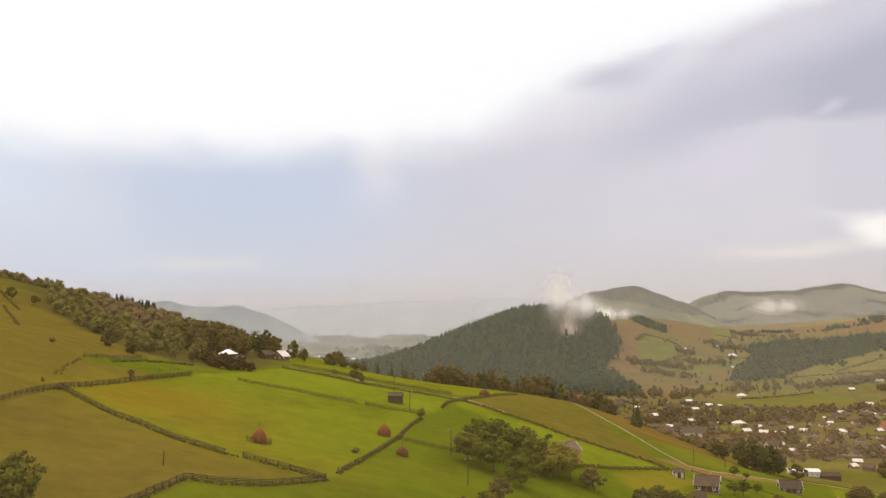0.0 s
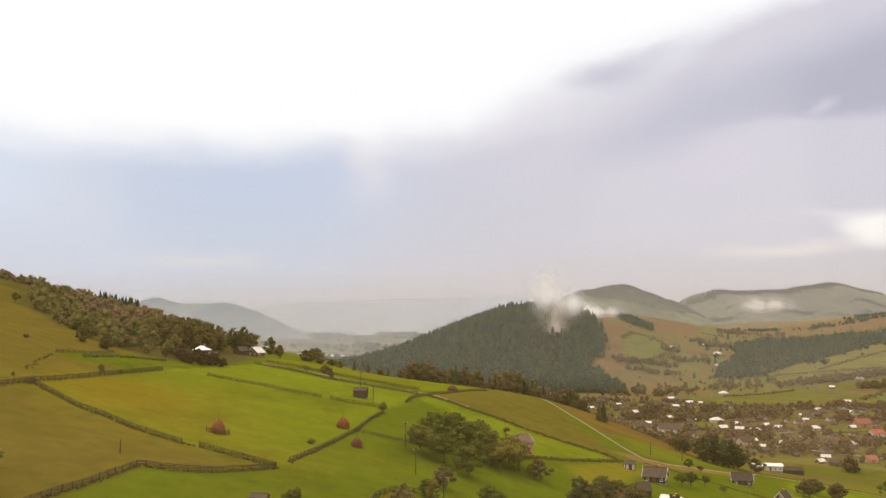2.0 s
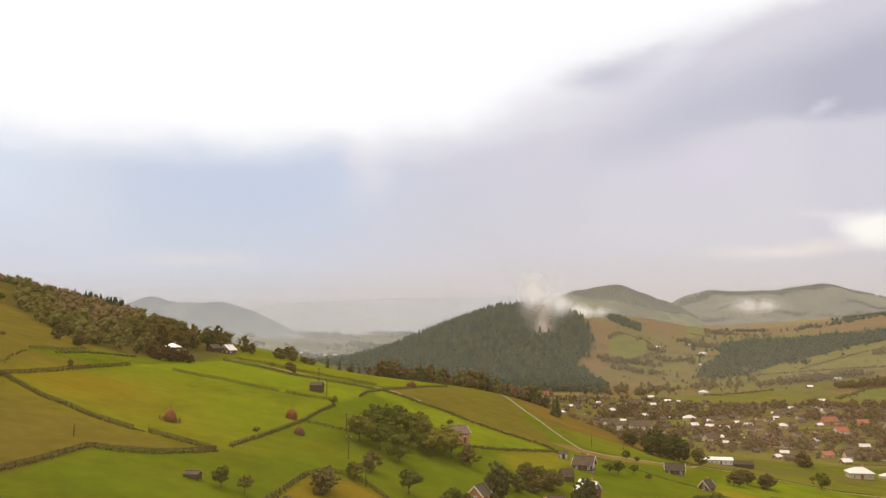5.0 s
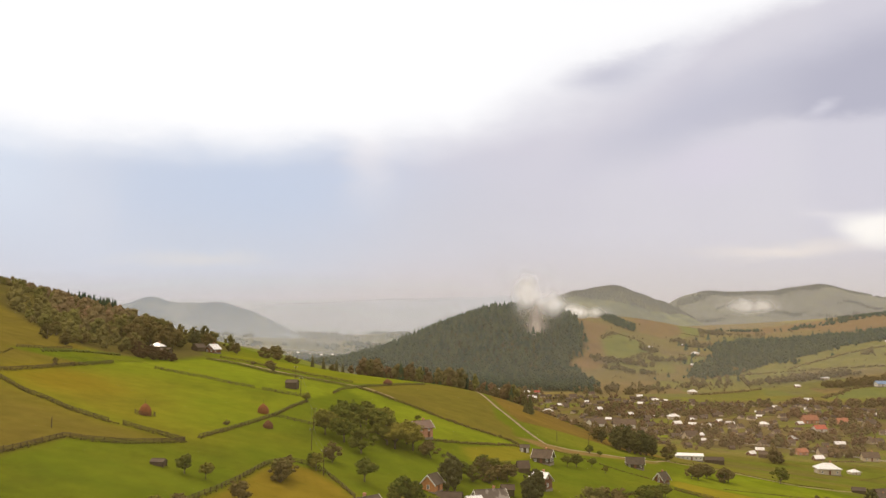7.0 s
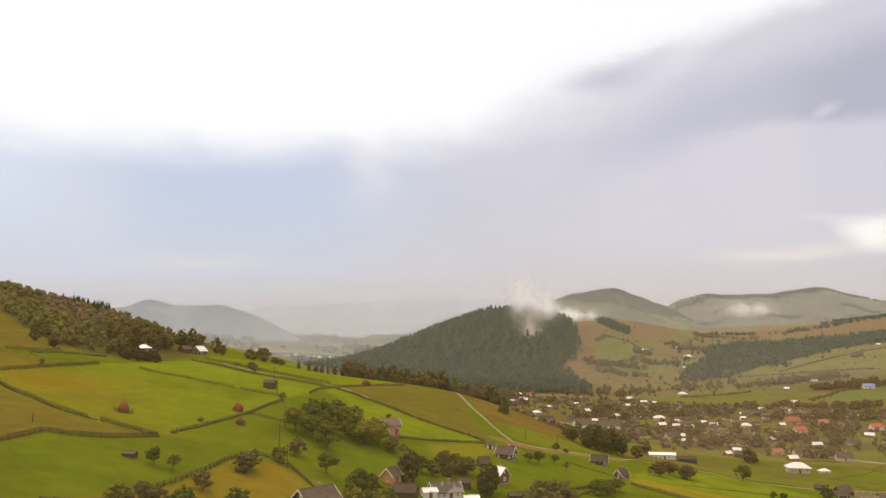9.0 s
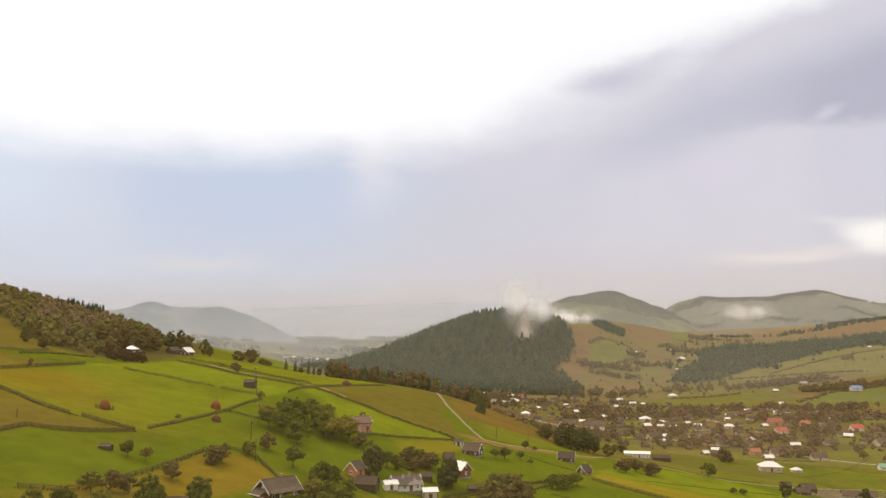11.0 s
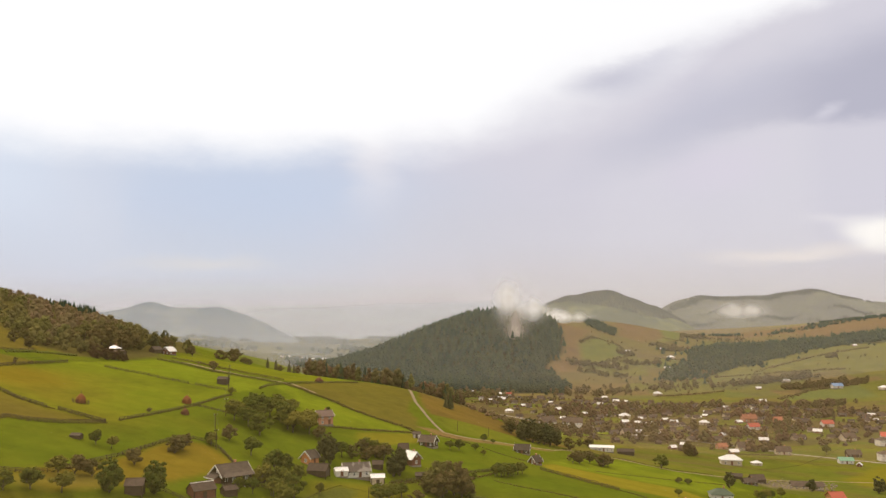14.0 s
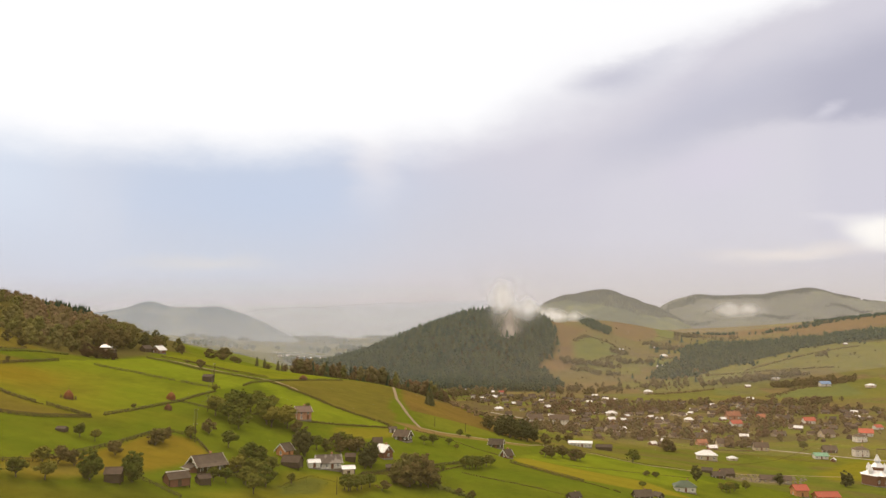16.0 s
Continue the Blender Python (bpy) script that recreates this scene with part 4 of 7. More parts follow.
grown = (5 + 11 * R.uniform(0, 1, len(wx)) ** 1.5) * np.clip(1.05 - (wy - 400) / 330, 0.58, 1.0) * np.where(wy < 370, 0.8, 1.0)
hem = edge_distance(wx, wy, WEST_WOOD) < 22 + 10 * R.uniform(-1, 1, len(wx))
hem |= np.sin(wx / 37 + 2.0) + np.sin(wy / 29 - wx / 60) > 1.15
leafy = lambda r: leafy_arrays(r, 1.0, r.uniform(0.32, 0.62), int(r.integers(6, 10)), 205, 0.055)
woods("west_wood", "brown-green broadleaf wood on the slope above the farms", (wx[~hem], wy[~hem], grown[~hem]), leafy, WOODS_MIXED, 18, 10)
woods("wood_fringe", "olive-green bushes and young trees fringing the slope wood", (wx[hem], wy[hem], 0.85 * grown[hem]), leafy, WOODS_OLIVE, 16, 16)
SPRUCES = [(-243, 606), (-224, 596), (-208, 610), (-214, 640), (-234, 636)]
sx, sy = scatter(R, SPRUCES, 4.6)
woods("spruce_row", "row of dark spruces on the skyline", (sx, sy, R.uniform(8, 12.5, len(sx))), lambda r: conifer_arrays(r, 1.0, r.uniform(0.2, 0.28)), WOODS_DARK, 8, 11)
# trees behind the shoulder of the spur
SPUR_WOOD = [(-10, 470), (6, 458), (28, 448), (54, 454), (64, 476), (84, 482), (100, 494), (108, 540), (80, 585), (30, 580), (0, 560)]
px_, py_ = scatter(R, SPUR_WOOD, 7.5)
sh = np.minimum(3.5 + 12 * R.uniform(0, 1, len(px_)) ** 1.5, 7 + 0.22 * (py_ - 440))
ripe = R.uniform(size=len(px_)) < 0.62
spurred = lambda r: leafy_arrays(r, 1.0, r.uniform(0.26, 0.56), int(r.integers(6, 11)), 320, 0.048)
woods("spur_wood", "brown autumn trees behind the shoulder of the meadow", (px_[ripe], py_[ripe], sh[ripe]), spurred, WOODS_BROWN, 16, 12)
woods("spur_bushes", "olive-green trees and bushes behind the shoulder of the meadow", (px_[~ripe], py_[~ripe], sh[~ripe]), spurred, WOODS_OLIVE, 12, 22)
qx_, qy_ = scatter(R, SPUR_WOOD, 20)
woods("spur_spruces", "single dark spruces among the autumn trees", (qx_, qy_, R.uniform(8, 14, len(qx_))), lambda r: conifer_arrays(r, 1.0, 0.2), WOODS_DARK, 8, 14)
ux_, uy_ = scatter(R, [(108, 462), (126, 440), (140, 432), (156, 440), (150, 500), (124, 540), (96, 520)], 11)
woods("slope_trees", "brown trees on the slope behind the rust-coloured strip", (ux_, uy_, 2.5 + 4 * R.uniform(0, 1, len(ux_)) ** 1.7), lambda r: leafy_arrays(r, 1.0, r.uniform(0.45, 0.75), 8, 260, 0.06), WOODS_MIXED, 14, 15)
# trees between the village houses
VILLAGE = [(150, 640), (180, 560), (240, 560), (300, 560), (340, 600), (420, 620), (560, 720), (640, 860), (560, 960), (430, 1000), (330, 1080), (230, 1180), (120, 1230), (100, 1120), (160, 1000), (170, 850)]
vx, vy = scatter(R, VILLAGE, 12)
keep = R.uniform(size=len(vx)) < np.where(np.sin(vy / 17 + 1.4 * np.sin(vx / 60)) + np.sin(vx / 41 - vy / 70) > 0.25, 0.75, 0.1)
vx, vy = vx[keep], vy[keep]
vh = 3 + 5.5 * R.uniform(0, 1, len(vx)) ** 1.6
# groves between the gardens
GROVES = [(228, 904, 20), (265, 954, 22), (265, 873, 16), (312, 944, 24), (328, 886, 20), (372, 905, 26), (423, 975, 26), (344, 740, 12), (259, 717, 16), (285, 720, 12), (360, 680, 14)]
NEAR_GROVES = [(268, 622, 14), (275, 634, 10), (315, 639, 12), (335, 613, 9), (276, 531, 9), (346, 589, 12), (421, 716, 12), (205, 640, 12), (190, 690, 14), (430, 760, 14), (390, 660, 12)]
GREEN_BELT = [(419, 852, 16), (443, 838, 16), (471, 836, 16), (492, 820, 16), (487, 1005, 24), (516, 993, 24), (544, 985, 24), (580, 1000, 24), (613, 1025, 24), (540, 860, 20), (570, 890, 20)]
for cx, cy, r in GROVES + NEAR_GROVES + GREEN_BELT:
    n = int(0.75 * r)
    vx, vy = np.append(vx, cx + R.normal(0, r * 0.7, n)), np.append(vy, cy + R.normal(0, r * 0.35, n))
    vh = np.append(vh, 5 + 7.5 * R.uniform(0, 1, n) ** 1.3)
keep = ~((np.abs(vx - 210) < 30) & (vy > 715) & (vy < 785))
vx, vy, vh = vx[keep], vy[keep], vh[keep]
woods("village_trees", "brown and olive garden trees between the village houses", (vx, vy, vh), lambda r: leafy_arrays(r, 1.0, r.uniform(0.40, 0.62), 6, 60, 0.10), WOODS_BROWN, 16, 13)


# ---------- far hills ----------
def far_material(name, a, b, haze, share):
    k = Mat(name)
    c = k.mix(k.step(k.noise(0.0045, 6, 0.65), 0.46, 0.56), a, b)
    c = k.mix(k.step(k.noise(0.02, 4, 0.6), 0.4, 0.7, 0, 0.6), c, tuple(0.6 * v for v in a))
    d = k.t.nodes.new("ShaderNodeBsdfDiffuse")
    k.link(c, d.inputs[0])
    # distance haze, put into the surface as a steady emission
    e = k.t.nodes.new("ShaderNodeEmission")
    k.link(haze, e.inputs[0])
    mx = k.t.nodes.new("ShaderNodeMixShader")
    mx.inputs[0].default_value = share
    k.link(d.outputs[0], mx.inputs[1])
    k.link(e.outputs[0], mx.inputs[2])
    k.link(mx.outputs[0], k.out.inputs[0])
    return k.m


FAR_PROFILES = {}


def far_z(name, x, y):
    xs, prof, cy, depth = FAR_PROFILES[name]
    return (np.interp(x, xs, prof) + 60) * (1 - np.abs((y - cy) / depth) ** 1.6) - 60


def far_hill(name, label, x0, x1, y, depth, humps, floor, material, rough=3.0):
    xs = np.linspace(x0, x1, 160)
    ys = np.linspace(-1, 1, 25)
    prof = np.full(len(xs), float(floor))
    for cx, h, r in humps:
        prof = prof + h * np.exp(-((xs - cx) ** 2) / (2 * r * r))
    rng = np.random.default_rng(len(name))
    prof = prof + np.convolve(rng.normal(0, rough, len(xs) + 4), np.ones(5) / 5, "valid") + np.convolve(rng.normal(0, rough * 2.5, len(xs) + 22), np.ones(23) / 23, "valid")
    ends = np.clip(np.minimum(xs - x0, x1 - xs) / (0.2 * (x1 - x0)), 0, 1)
    prof = (prof + 60) * np.sqrt(ends * (2 - ends)) - 60
    gx, gy = np.meshgrid(xs, ys)
    FAR_PROFILES[name] = (xs, prof, y, depth)
    gz = (prof[None, :] + 60) * (1 - np.abs(gy) ** 1.6) - 60
    v = np.stack([gx.ravel(), y + depth * gy.ravel(), gz.ravel()], 1)
    nx = len(xs)
    i = (np.arange(len(ys) - 1)[:, None] * nx + np.arange(nx - 1)[None, :]).ravel()
    ob = new(name, mesh_of(name, v, np.stack([i, i + 1, i + nx + 1, i + nx], 1), material, True))
    return tagged(ob, label, "hills", kind="structure")


# Glow colour mixed into the hills and their woods in place of haze
HAZE_GLOW = (0.42, 0.405, 0.395)
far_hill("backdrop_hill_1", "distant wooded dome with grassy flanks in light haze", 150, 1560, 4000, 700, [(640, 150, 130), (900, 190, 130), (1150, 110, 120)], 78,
         far_material("far_slopes_near", (0.085, 0.095, 0.05), (0.16, 0.17, 0.06), HAZE_GLOW, 0.22))
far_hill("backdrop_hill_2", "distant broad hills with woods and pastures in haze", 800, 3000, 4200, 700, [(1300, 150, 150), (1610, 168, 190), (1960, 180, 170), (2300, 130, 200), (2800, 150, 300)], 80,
         far_material("far_slopes_mid", (0.085, 0.078, 0.05), (0.13, 0.125, 0.06), HAZE_GLOW, 0.36))
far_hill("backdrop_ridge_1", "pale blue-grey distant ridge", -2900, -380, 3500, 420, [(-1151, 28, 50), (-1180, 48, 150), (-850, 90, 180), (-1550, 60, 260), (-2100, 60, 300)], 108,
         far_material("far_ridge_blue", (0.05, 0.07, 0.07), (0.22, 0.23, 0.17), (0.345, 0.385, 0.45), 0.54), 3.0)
far_hill("backdrop_ridge_2", "very pale farthest ridge, its haze mixed in as glow", -1600, 1500, 4800, 120, [(-900, 80, 260), (-350, 95, 300), (200, 105, 330), (700, 110, 300)], 130,
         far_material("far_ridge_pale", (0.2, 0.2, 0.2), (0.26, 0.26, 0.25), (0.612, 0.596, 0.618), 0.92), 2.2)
FAR_WOODS = far_material("woods_distant", (0.062, 0.062, 0.045), (0.085, 0.08, 0.05), HAZE_GLOW, 0.2)
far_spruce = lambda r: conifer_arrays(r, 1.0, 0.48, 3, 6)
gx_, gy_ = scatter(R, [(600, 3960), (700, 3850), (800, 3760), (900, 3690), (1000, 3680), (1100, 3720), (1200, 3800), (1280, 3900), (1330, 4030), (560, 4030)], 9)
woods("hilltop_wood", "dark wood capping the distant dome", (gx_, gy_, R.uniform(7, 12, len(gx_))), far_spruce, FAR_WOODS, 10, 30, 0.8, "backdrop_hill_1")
hx_, hy_ = [], []
for cx, cy, n in ((1250, 4050, 120), (1330, 4080, 200), (1430, 4120, 260), (1560, 4150, 320), (1680, 4120, 300), (1800, 4140, 300), (1920, 4150, 330), (2040, 4150, 300), (2150, 4150, 200), (1450, 3900, 160), (1650, 3850, 180), (1900, 3800, 200), (2050, 3900, 160), (1300, 3820, 100)):
    hx_.extend(cx + R.normal(0, 55, n))
    hy_.extend(cy + R.normal(0, 26 if cy > 3950 else 9, n) + 16 * np.sin(np.array(hx_[-n:]) / 31))
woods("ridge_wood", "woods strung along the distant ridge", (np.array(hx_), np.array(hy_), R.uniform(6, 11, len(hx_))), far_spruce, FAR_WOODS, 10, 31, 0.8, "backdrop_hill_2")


# ---------- building materials ----------
def boards_material(name, a, b, width=0.22):
    k = Mat(name)
    c = k.mix(k.step(k.noise(0.8, 5, local=True, stretch=(1, 1, 7)), 0.3, 0.7), a, b)
    c = k.mix(k.step(k.wave(1.0 / width / 2, 0.6, "Z"), 0.0, 0.12, 0.5, 0.0), c, tuple(0.35 * v for v in a))
    c = k.mix(k.step(k.noise(0.25, 4, local=True), 0.5, 0.75, 0, 0.5), c, tuple(0.7 * v for v in b))
    return k.surface(c, 0.9, 0.0, k.bump(k.noise(3, 4, local=True, stretch=(1, 1, 6)), 0.4, 0.03), 0.2)


def shingle_material(name, a, b, metal=0.0, rough=0.85):
    k = Mat(name)
    c = k.mix(k.step(k.noise(0.6, 5, local=True), 0.3, 0.7), a, b)
    c = k.mix(k.step(k.noise(4.0, 3, local=True), 0.45, 0.75, 0, 0.45), c, tuple(0.55 * v for v in a))
    g = k.t.nodes.new("ShaderNodeHueSaturation")
    k.link(k.step(k.rand(), 0, 1, 0.75, 1.25), g.inputs["Value"])
    k.link(c, g.inputs["Color"])
    return k.surface(g.outputs[0], rough, metal, k.bump(k.noise(5, 3, local=True), 0.3, 0.03), 0.3)


TIN = simple("tin_roof", (0.80, 0.81, 0.84), (0.68, 0.69, 0.72), 0.5, 0.32, 0.0, True, 0.10, spec=0.6)
SHINGLE_GREY = shingle_material("grey_shingles", (0.060, 0.044, 0.034), (0.096, 0.074, 0.059))
SHINGLE_BROWN = shingle_material("brown_shingles", (0.060, 0.041, 0.032), (0.10, 0.072, 0.055))
ROOF_RED = shingle_material("red_tin_roof", (0.42, 0.075, 0.045), (0.34, 0.08, 0.05), 0.0, 0.5)
ROOF_ORANGE = shingle_material("orange_tiles", (0.30, 0.12, 0.065), (0.24, 0.10, 0.065))
ROOF_GREEN = shingle_material("green_tin_roof", (0.16, 0.33, 0.22), (0.20, 0.38, 0.27), 0.0, 0.5)
ROOF_MOSS = shingle_material("dark_green_roof", (0.055, 0.085, 0.06), (0.08, 0.115, 0.085), 0.0, 0.6)
ROOF_BLUE = shingle_material("blue_tin_roof", (0.16, 0.28, 0.50), (0.22, 0.34, 0.56), 0.0, 0.5)
PLASTER = simple("whitewashed_plaster", (0.74, 0.72, 0.68), (0.62, 0.59, 0.54), 0.7, 0.9, 0.0, True, 0.08)
PLASTER_CREAM = simple("cream_plaster", (0.58, 0.49, 0.36), (0.50, 0.42, 0.31), 0.7, 0.9, 0.0, True, 0.1)
BRICK = simple("raw_brick", (0.44, 0.20, 0.12), (0.52, 0.28, 0.18), 1.2, 0.9, 0.0, True, 0.08, 0.3)
SHINGLE_PINK = shingle_material("faded_pink_tiles", (0.15, 0.10, 0.085), (0.20, 0.14, 0.12))


def patched_roof():
    k = Mat("patched_tin")
    c = k.mix(k.step(k.noise(0.35, 4, 0.6, local=True, stretch=(1.0, 0.5, 0.5)), 0.50, 0.56), (0.075, 0.058, 0.050), (0.22, 0.20, 0.185))
    c = k.mix(k.step(k.noise(3.0, 3, local=True), 0.4, 0.75, 0, 0.4), c, (0.12, 0.09, 0.07))
    return k.surface(c, 0.6, 0.0, None, 0.4)


PATCHED = patched_roof()
BOARDS_DARK = boards_material("dark_boards", (0.065, 0.045, 0.032), (0.11, 0.08, 0.058))
BOARDS_RED = boards_material("reddish_boards", (0.16, 0.07, 0.045), (0.22, 0.105, 0.07))
BOARDS_ORANGE = boards_material("orange_boards", (0.48, 0.20, 0.08), (0.58, 0.28, 0.13))
PLINTH = simple("rubble_plinth", (0.20, 0.175, 0.145), (0.28, 0.245, 0.20), 1.5, 0.95, 0.0, True, 0.1, 0.5)
TRIM_WHITE = simple("white_painted_trim", (0.82, 0.80, 0.76), (0.72, 0.70, 0.66), 2.0, 0.7, 0.0, True, 0.0)
WOOD_GREY = boards_material("weathered_wood", (0.052, 0.036, 0.023), (0.085, 0.060, 0.038), 0.3)
HAY = simple("red_brown_hay", (0.20, 0.075, 0.028), (0.28, 0.115, 0.045), 1.6, 0.95, 0.0, True, 0.12, 0.8, 0.1)
HAY_DARK = simple("old_dark_hay", (0.12, 0.052, 0.03), (0.17, 0.08, 0.045), 1.6, 0.95, 0.0, True, 0.1, 0.8, 0.1)
GRAVEL = simple("pale_gravel", (0.20, 0.150, 0.095), (0.27, 0.21, 0.145), 0.35, 0.95, 0.0, False, 0.0, 0.4, 0.1)
TRACK = simple("earth_track", (0.30, 0.235, 0.15), (0.24, 0.18, 0.10), 0.3, 0.95, 0.0, False, 0.0, 0.4, 0.1)
ASPHALT = simple("worn_asphalt", (0.24, 0.23, 0.22), (0.32, 0.30, 0.28), 0.3, 0.9, 0.0, False, 0.0)
BANK_GRASS = foliage("rough_bank_grass", (0.115, 0.088, 0.032), (0.155, 0.115, 0.045), (0.12, 0.12, 0.034), True)
KALE = foliage("cabbage_leaves", (0.135, 0.155, 0.03), (0.16, 0.17, 0.04), (0.115, 0.14, 0.035), True)
WIRE = simple("dark_cable", (0.05, 0.05, 0.05), (0.07, 0.07, 0.07), 1.0, 0.7, 0.0, True, 0.0)


def glass_material():
    k = Mat("window_glass")
    return k.surface(k.mix(k.step(k.noise(0.7, 2, local=True), 0.4, 0.6), (0.05, 0.055, 0.06), (0.10, 0.11, 0.12)), 0.08, 0.0, None, 0.8)


GLASS = glass_material()


# ---------- buildings ----------
def window_meshes(w, h):
    b = Build()
    f = 0.09
    for x0, x1, z0, z1 in ((-w / 2, -w / 2 + f, 0, h), (w / 2 - f, w / 2, 0, h), (-w / 2 + f, w / 2 - f, 0, f), (-w / 2 + f, w / 2 - f, h - f, h), (-0.035, 0.035, f, h - f), (-w / 2 + f, -0.035, h * 0.62, h * 0.62 + 0.06), (0.035, w / 2 - f, h * 0.62, h * 0.62 + 0.06)):
        b.prism([(x0, -0.09), (x1, -0.09), (x1, 0.03), (x0, 0.03)], z0, z1)
    b.box(-w / 2 - 0.06, w / 2 + 0.06, -0.16, 0.03, -0.07, -0.002, 0.01)
    p = Build()
    p.box(-w / 2 + 0.05, w / 2 - 0.05, -0.035, -0.005, 0.05, h - 0.05, 0.004)
    return b.mesh("window", TRIM_WHITE), p.mesh("pane", GLASS)


WINDOWS = {k: window_meshes(*k) for k in ((0.9, 1.2), (1.2, 1.4), (0.7, 0.8))}


def put_window(parent, kind, x, y, z, turn):
    fr, pn = WINDOWS[kind]
    w = part("window", fr, parent)
    w.matrix_basis = pose(x, y, z, 0, 0, turn)
    part("pane", pn, w, "dark window glass")


def gable_wall(L, W, hw, rise, mat):
    b = Build()
    ring = [(-W / 2, 0), (W / 2, 0), (W / 2, hw), (0, hw + rise), (-W / 2, hw)]
    verts = [(x, y, z) for x in (-L / 2, L / 2) for y, z in ring]
    b.add(verts, [(0, 1, 2, 3, 4)[::-1], (5, 6, 7, 8, 9)] + [((i + 1) % 5, i, i + 5, (i + 1) % 5 + 5)[::-1] for i in range(5)])
    return b.mesh("wall", mat)


def gable_roof(L, W, hw, rise, mat, over=0.6, th=0.16):
    b = Build()
    k = rise / (W / 2)
    e = W / 2 + over
    ze, zr = hw - over * k + th, hw + rise + th
    X = L / 2 + over
    b.slab((-X, -e, ze), (X, -e, ze), (X, 0, zr), (-X, 0, zr), th)
    b.slab((X, e, ze), (-X, e, ze), (-X, 0, zr), (X, 0, zr), th)
    b.tube([(-X, 0, zr), (0, 0, zr + 0.02), (X, 0, zr)], [0.1, 0.1, 0.1], 6)
    return b.mesh("roof", mat)


def hip_roof(L, W, hw, rise, mat, over=0.6, th=0.18):
    b = Build()
    X, Y = L / 2 + over, W / 2 + over
    r = max(L / 2 - W / 2 * 0.8, 0.25)
    z0, z1 = hw - 0.12, hw + rise
    low = [(-X, -Y, z0), (X, -Y, z0), (X, Y, z0), (-X, Y, z0)]
    lip = [(x, y, z0 + th) for x, y, _ in low]
    top = [(-r, 0, z1), (r, 0, z1)]
    b.add(low + lip + top, [(3, 2, 1, 0), (0, 1, 5, 4), (1, 2, 6, 5), (2, 3, 7, 6), (3, 0, 4, 7), (4, 5, 9, 8), (6, 7, 8, 9), (5, 6, 9), (7, 4, 8)])
    b.tube([(-r, 0, z1), (r, 0, z1)], [0.12, 0.12], 6)
    return b.mesh("roof", mat)


def house(m, name, label, L, W, hw, rise, wall, roof, hip=False, storeys=1, bays=3, trim=False, chimney=True, door=True, group="", win=(0.9, 1.2), over=0.6, category="house", plain=False):
    t = thing(name, m, label, category, group)
    b = Build()
    b.box(-L / 2 - 0.12, L / 2 + 0.12, -W / 2 - 0.12, W / 2 + 0.12, -2.6, 0.3, 0.05)
    part("plinth", b.mesh("plinth", PLINTH), t, "rubble stone plinth")
    if hip:
        b = Build()
        b.box(-L / 2, L / 2, -W / 2, W / 2, 0.3, hw, 0.02)
        part("wall", b.mesh("wall", wall), t)
        part("roof", hip_roof(L, W, hw, rise, roof, over), t)
    else:
        part("wall", gable_wall(L, W, hw, rise, wall), t)
        part("roof", gable_roof(L, W, hw, rise, roof, over), t)
    hs = hw / storeys
    for s in range(storeys):
        z = hs * s + min(0.95, hs * 0.36)
        for i in range(bays):
            x = -L / 2 + L * (i + 0.5) / bays
            if not (s == 0 and door and i == bays // 2):
                put_window(t, win, x, -W / 2 - 0.005, z, 0)
            if not plain and (bays > 2 or i == 0):
                put_window(t, win, x, W / 2 + 0.005, z, 180)
        for y in (0,) if plain or W <= 5 else (-W / 4, W / 4):
            put_window(t, win, L / 2 + 0.005, y, z, 90)
            put_window(t, win, -L / 2 - 0.005, y, z, -90)
    if not hip and rise > 1.6 and category == "house" and not plain:
        put_window(t, (0.7, 0.8), L / 2 + 0.005, 0, hw + rise * 0.2, 90)
        put_window(t, (0.7, 0.8), -L / 2 - 0.005, 0, hw + rise * 0.2, -90)
    if door:
        b = Build()
        x = -L / 2 + L * (bays // 2 + 0.5) / bays
        b.box(x - 0.5, x + 0.5, -W / 2 - 0.07, -W / 2 + 0.02, 0.36, 2.35, 0.01)
        for dx in (-0.22, 0.22):
            b.box(x + dx - 0.16, x + dx + 0.16, -W / 2 - 0.1, -W / 2 - 0.07, 0.6, 1.3, 0.01)
            b.box(x + dx - 0.16, x + dx + 0.16, -W / 2 - 0.1, -W / 2 - 0.07, 1.45, 2.2, 0.01)
        part("door", b.mesh("door", BOARDS_RED), t, "panelled wooden door")
    if chimney:
        b = Build()
        zc = hw + rise
        b.box(L * 0.16 - 0.28, L * 0.16 + 0.28, -0.3 + W * 0.08, 0.3 + W * 0.08, zc - 0.9, zc + 0.75, 0.03)
        b.box(L * 0.16 - 0.36, L * 0.16 + 0.36, -0.38 + W * 0.08, 0.38 + W * 0.08, zc + 0.75, zc + 0.9, 0.03)
        part("chimney", b.mesh("chimney", BRICK), t, "brick chimney")
    if trim:
        k = rise / (W / 2)
        for sx in (-1, 1):
            for sy in (-1, 1):
                b = Build()
                X = sx * (L / 2 + over + 0.02)
                e = W / 2 + over
                x0, x1 = (X - 0.04, X + 0.04)
                ze, zr = hw - over * k + 0.22, hw + rise + 0.24
                q = [(sy * e, ze), (0, zr), (0, zr - 0.42), (sy * e, ze - 0.42)]
                v = [(x, y, z) for x in (x0, x1) for y, z in q]
                b.add(v, [(0, 1, 2, 3), (7, 6, 5, 4), (0, 4, 5, 1), (1, 5, 6, 2), (2, 6, 7, 3), (3, 7, 4, 0)])
                part("barge_board", b.mesh("barge_board", TRIM_WHITE), t, "white-painted barge board")
    return t


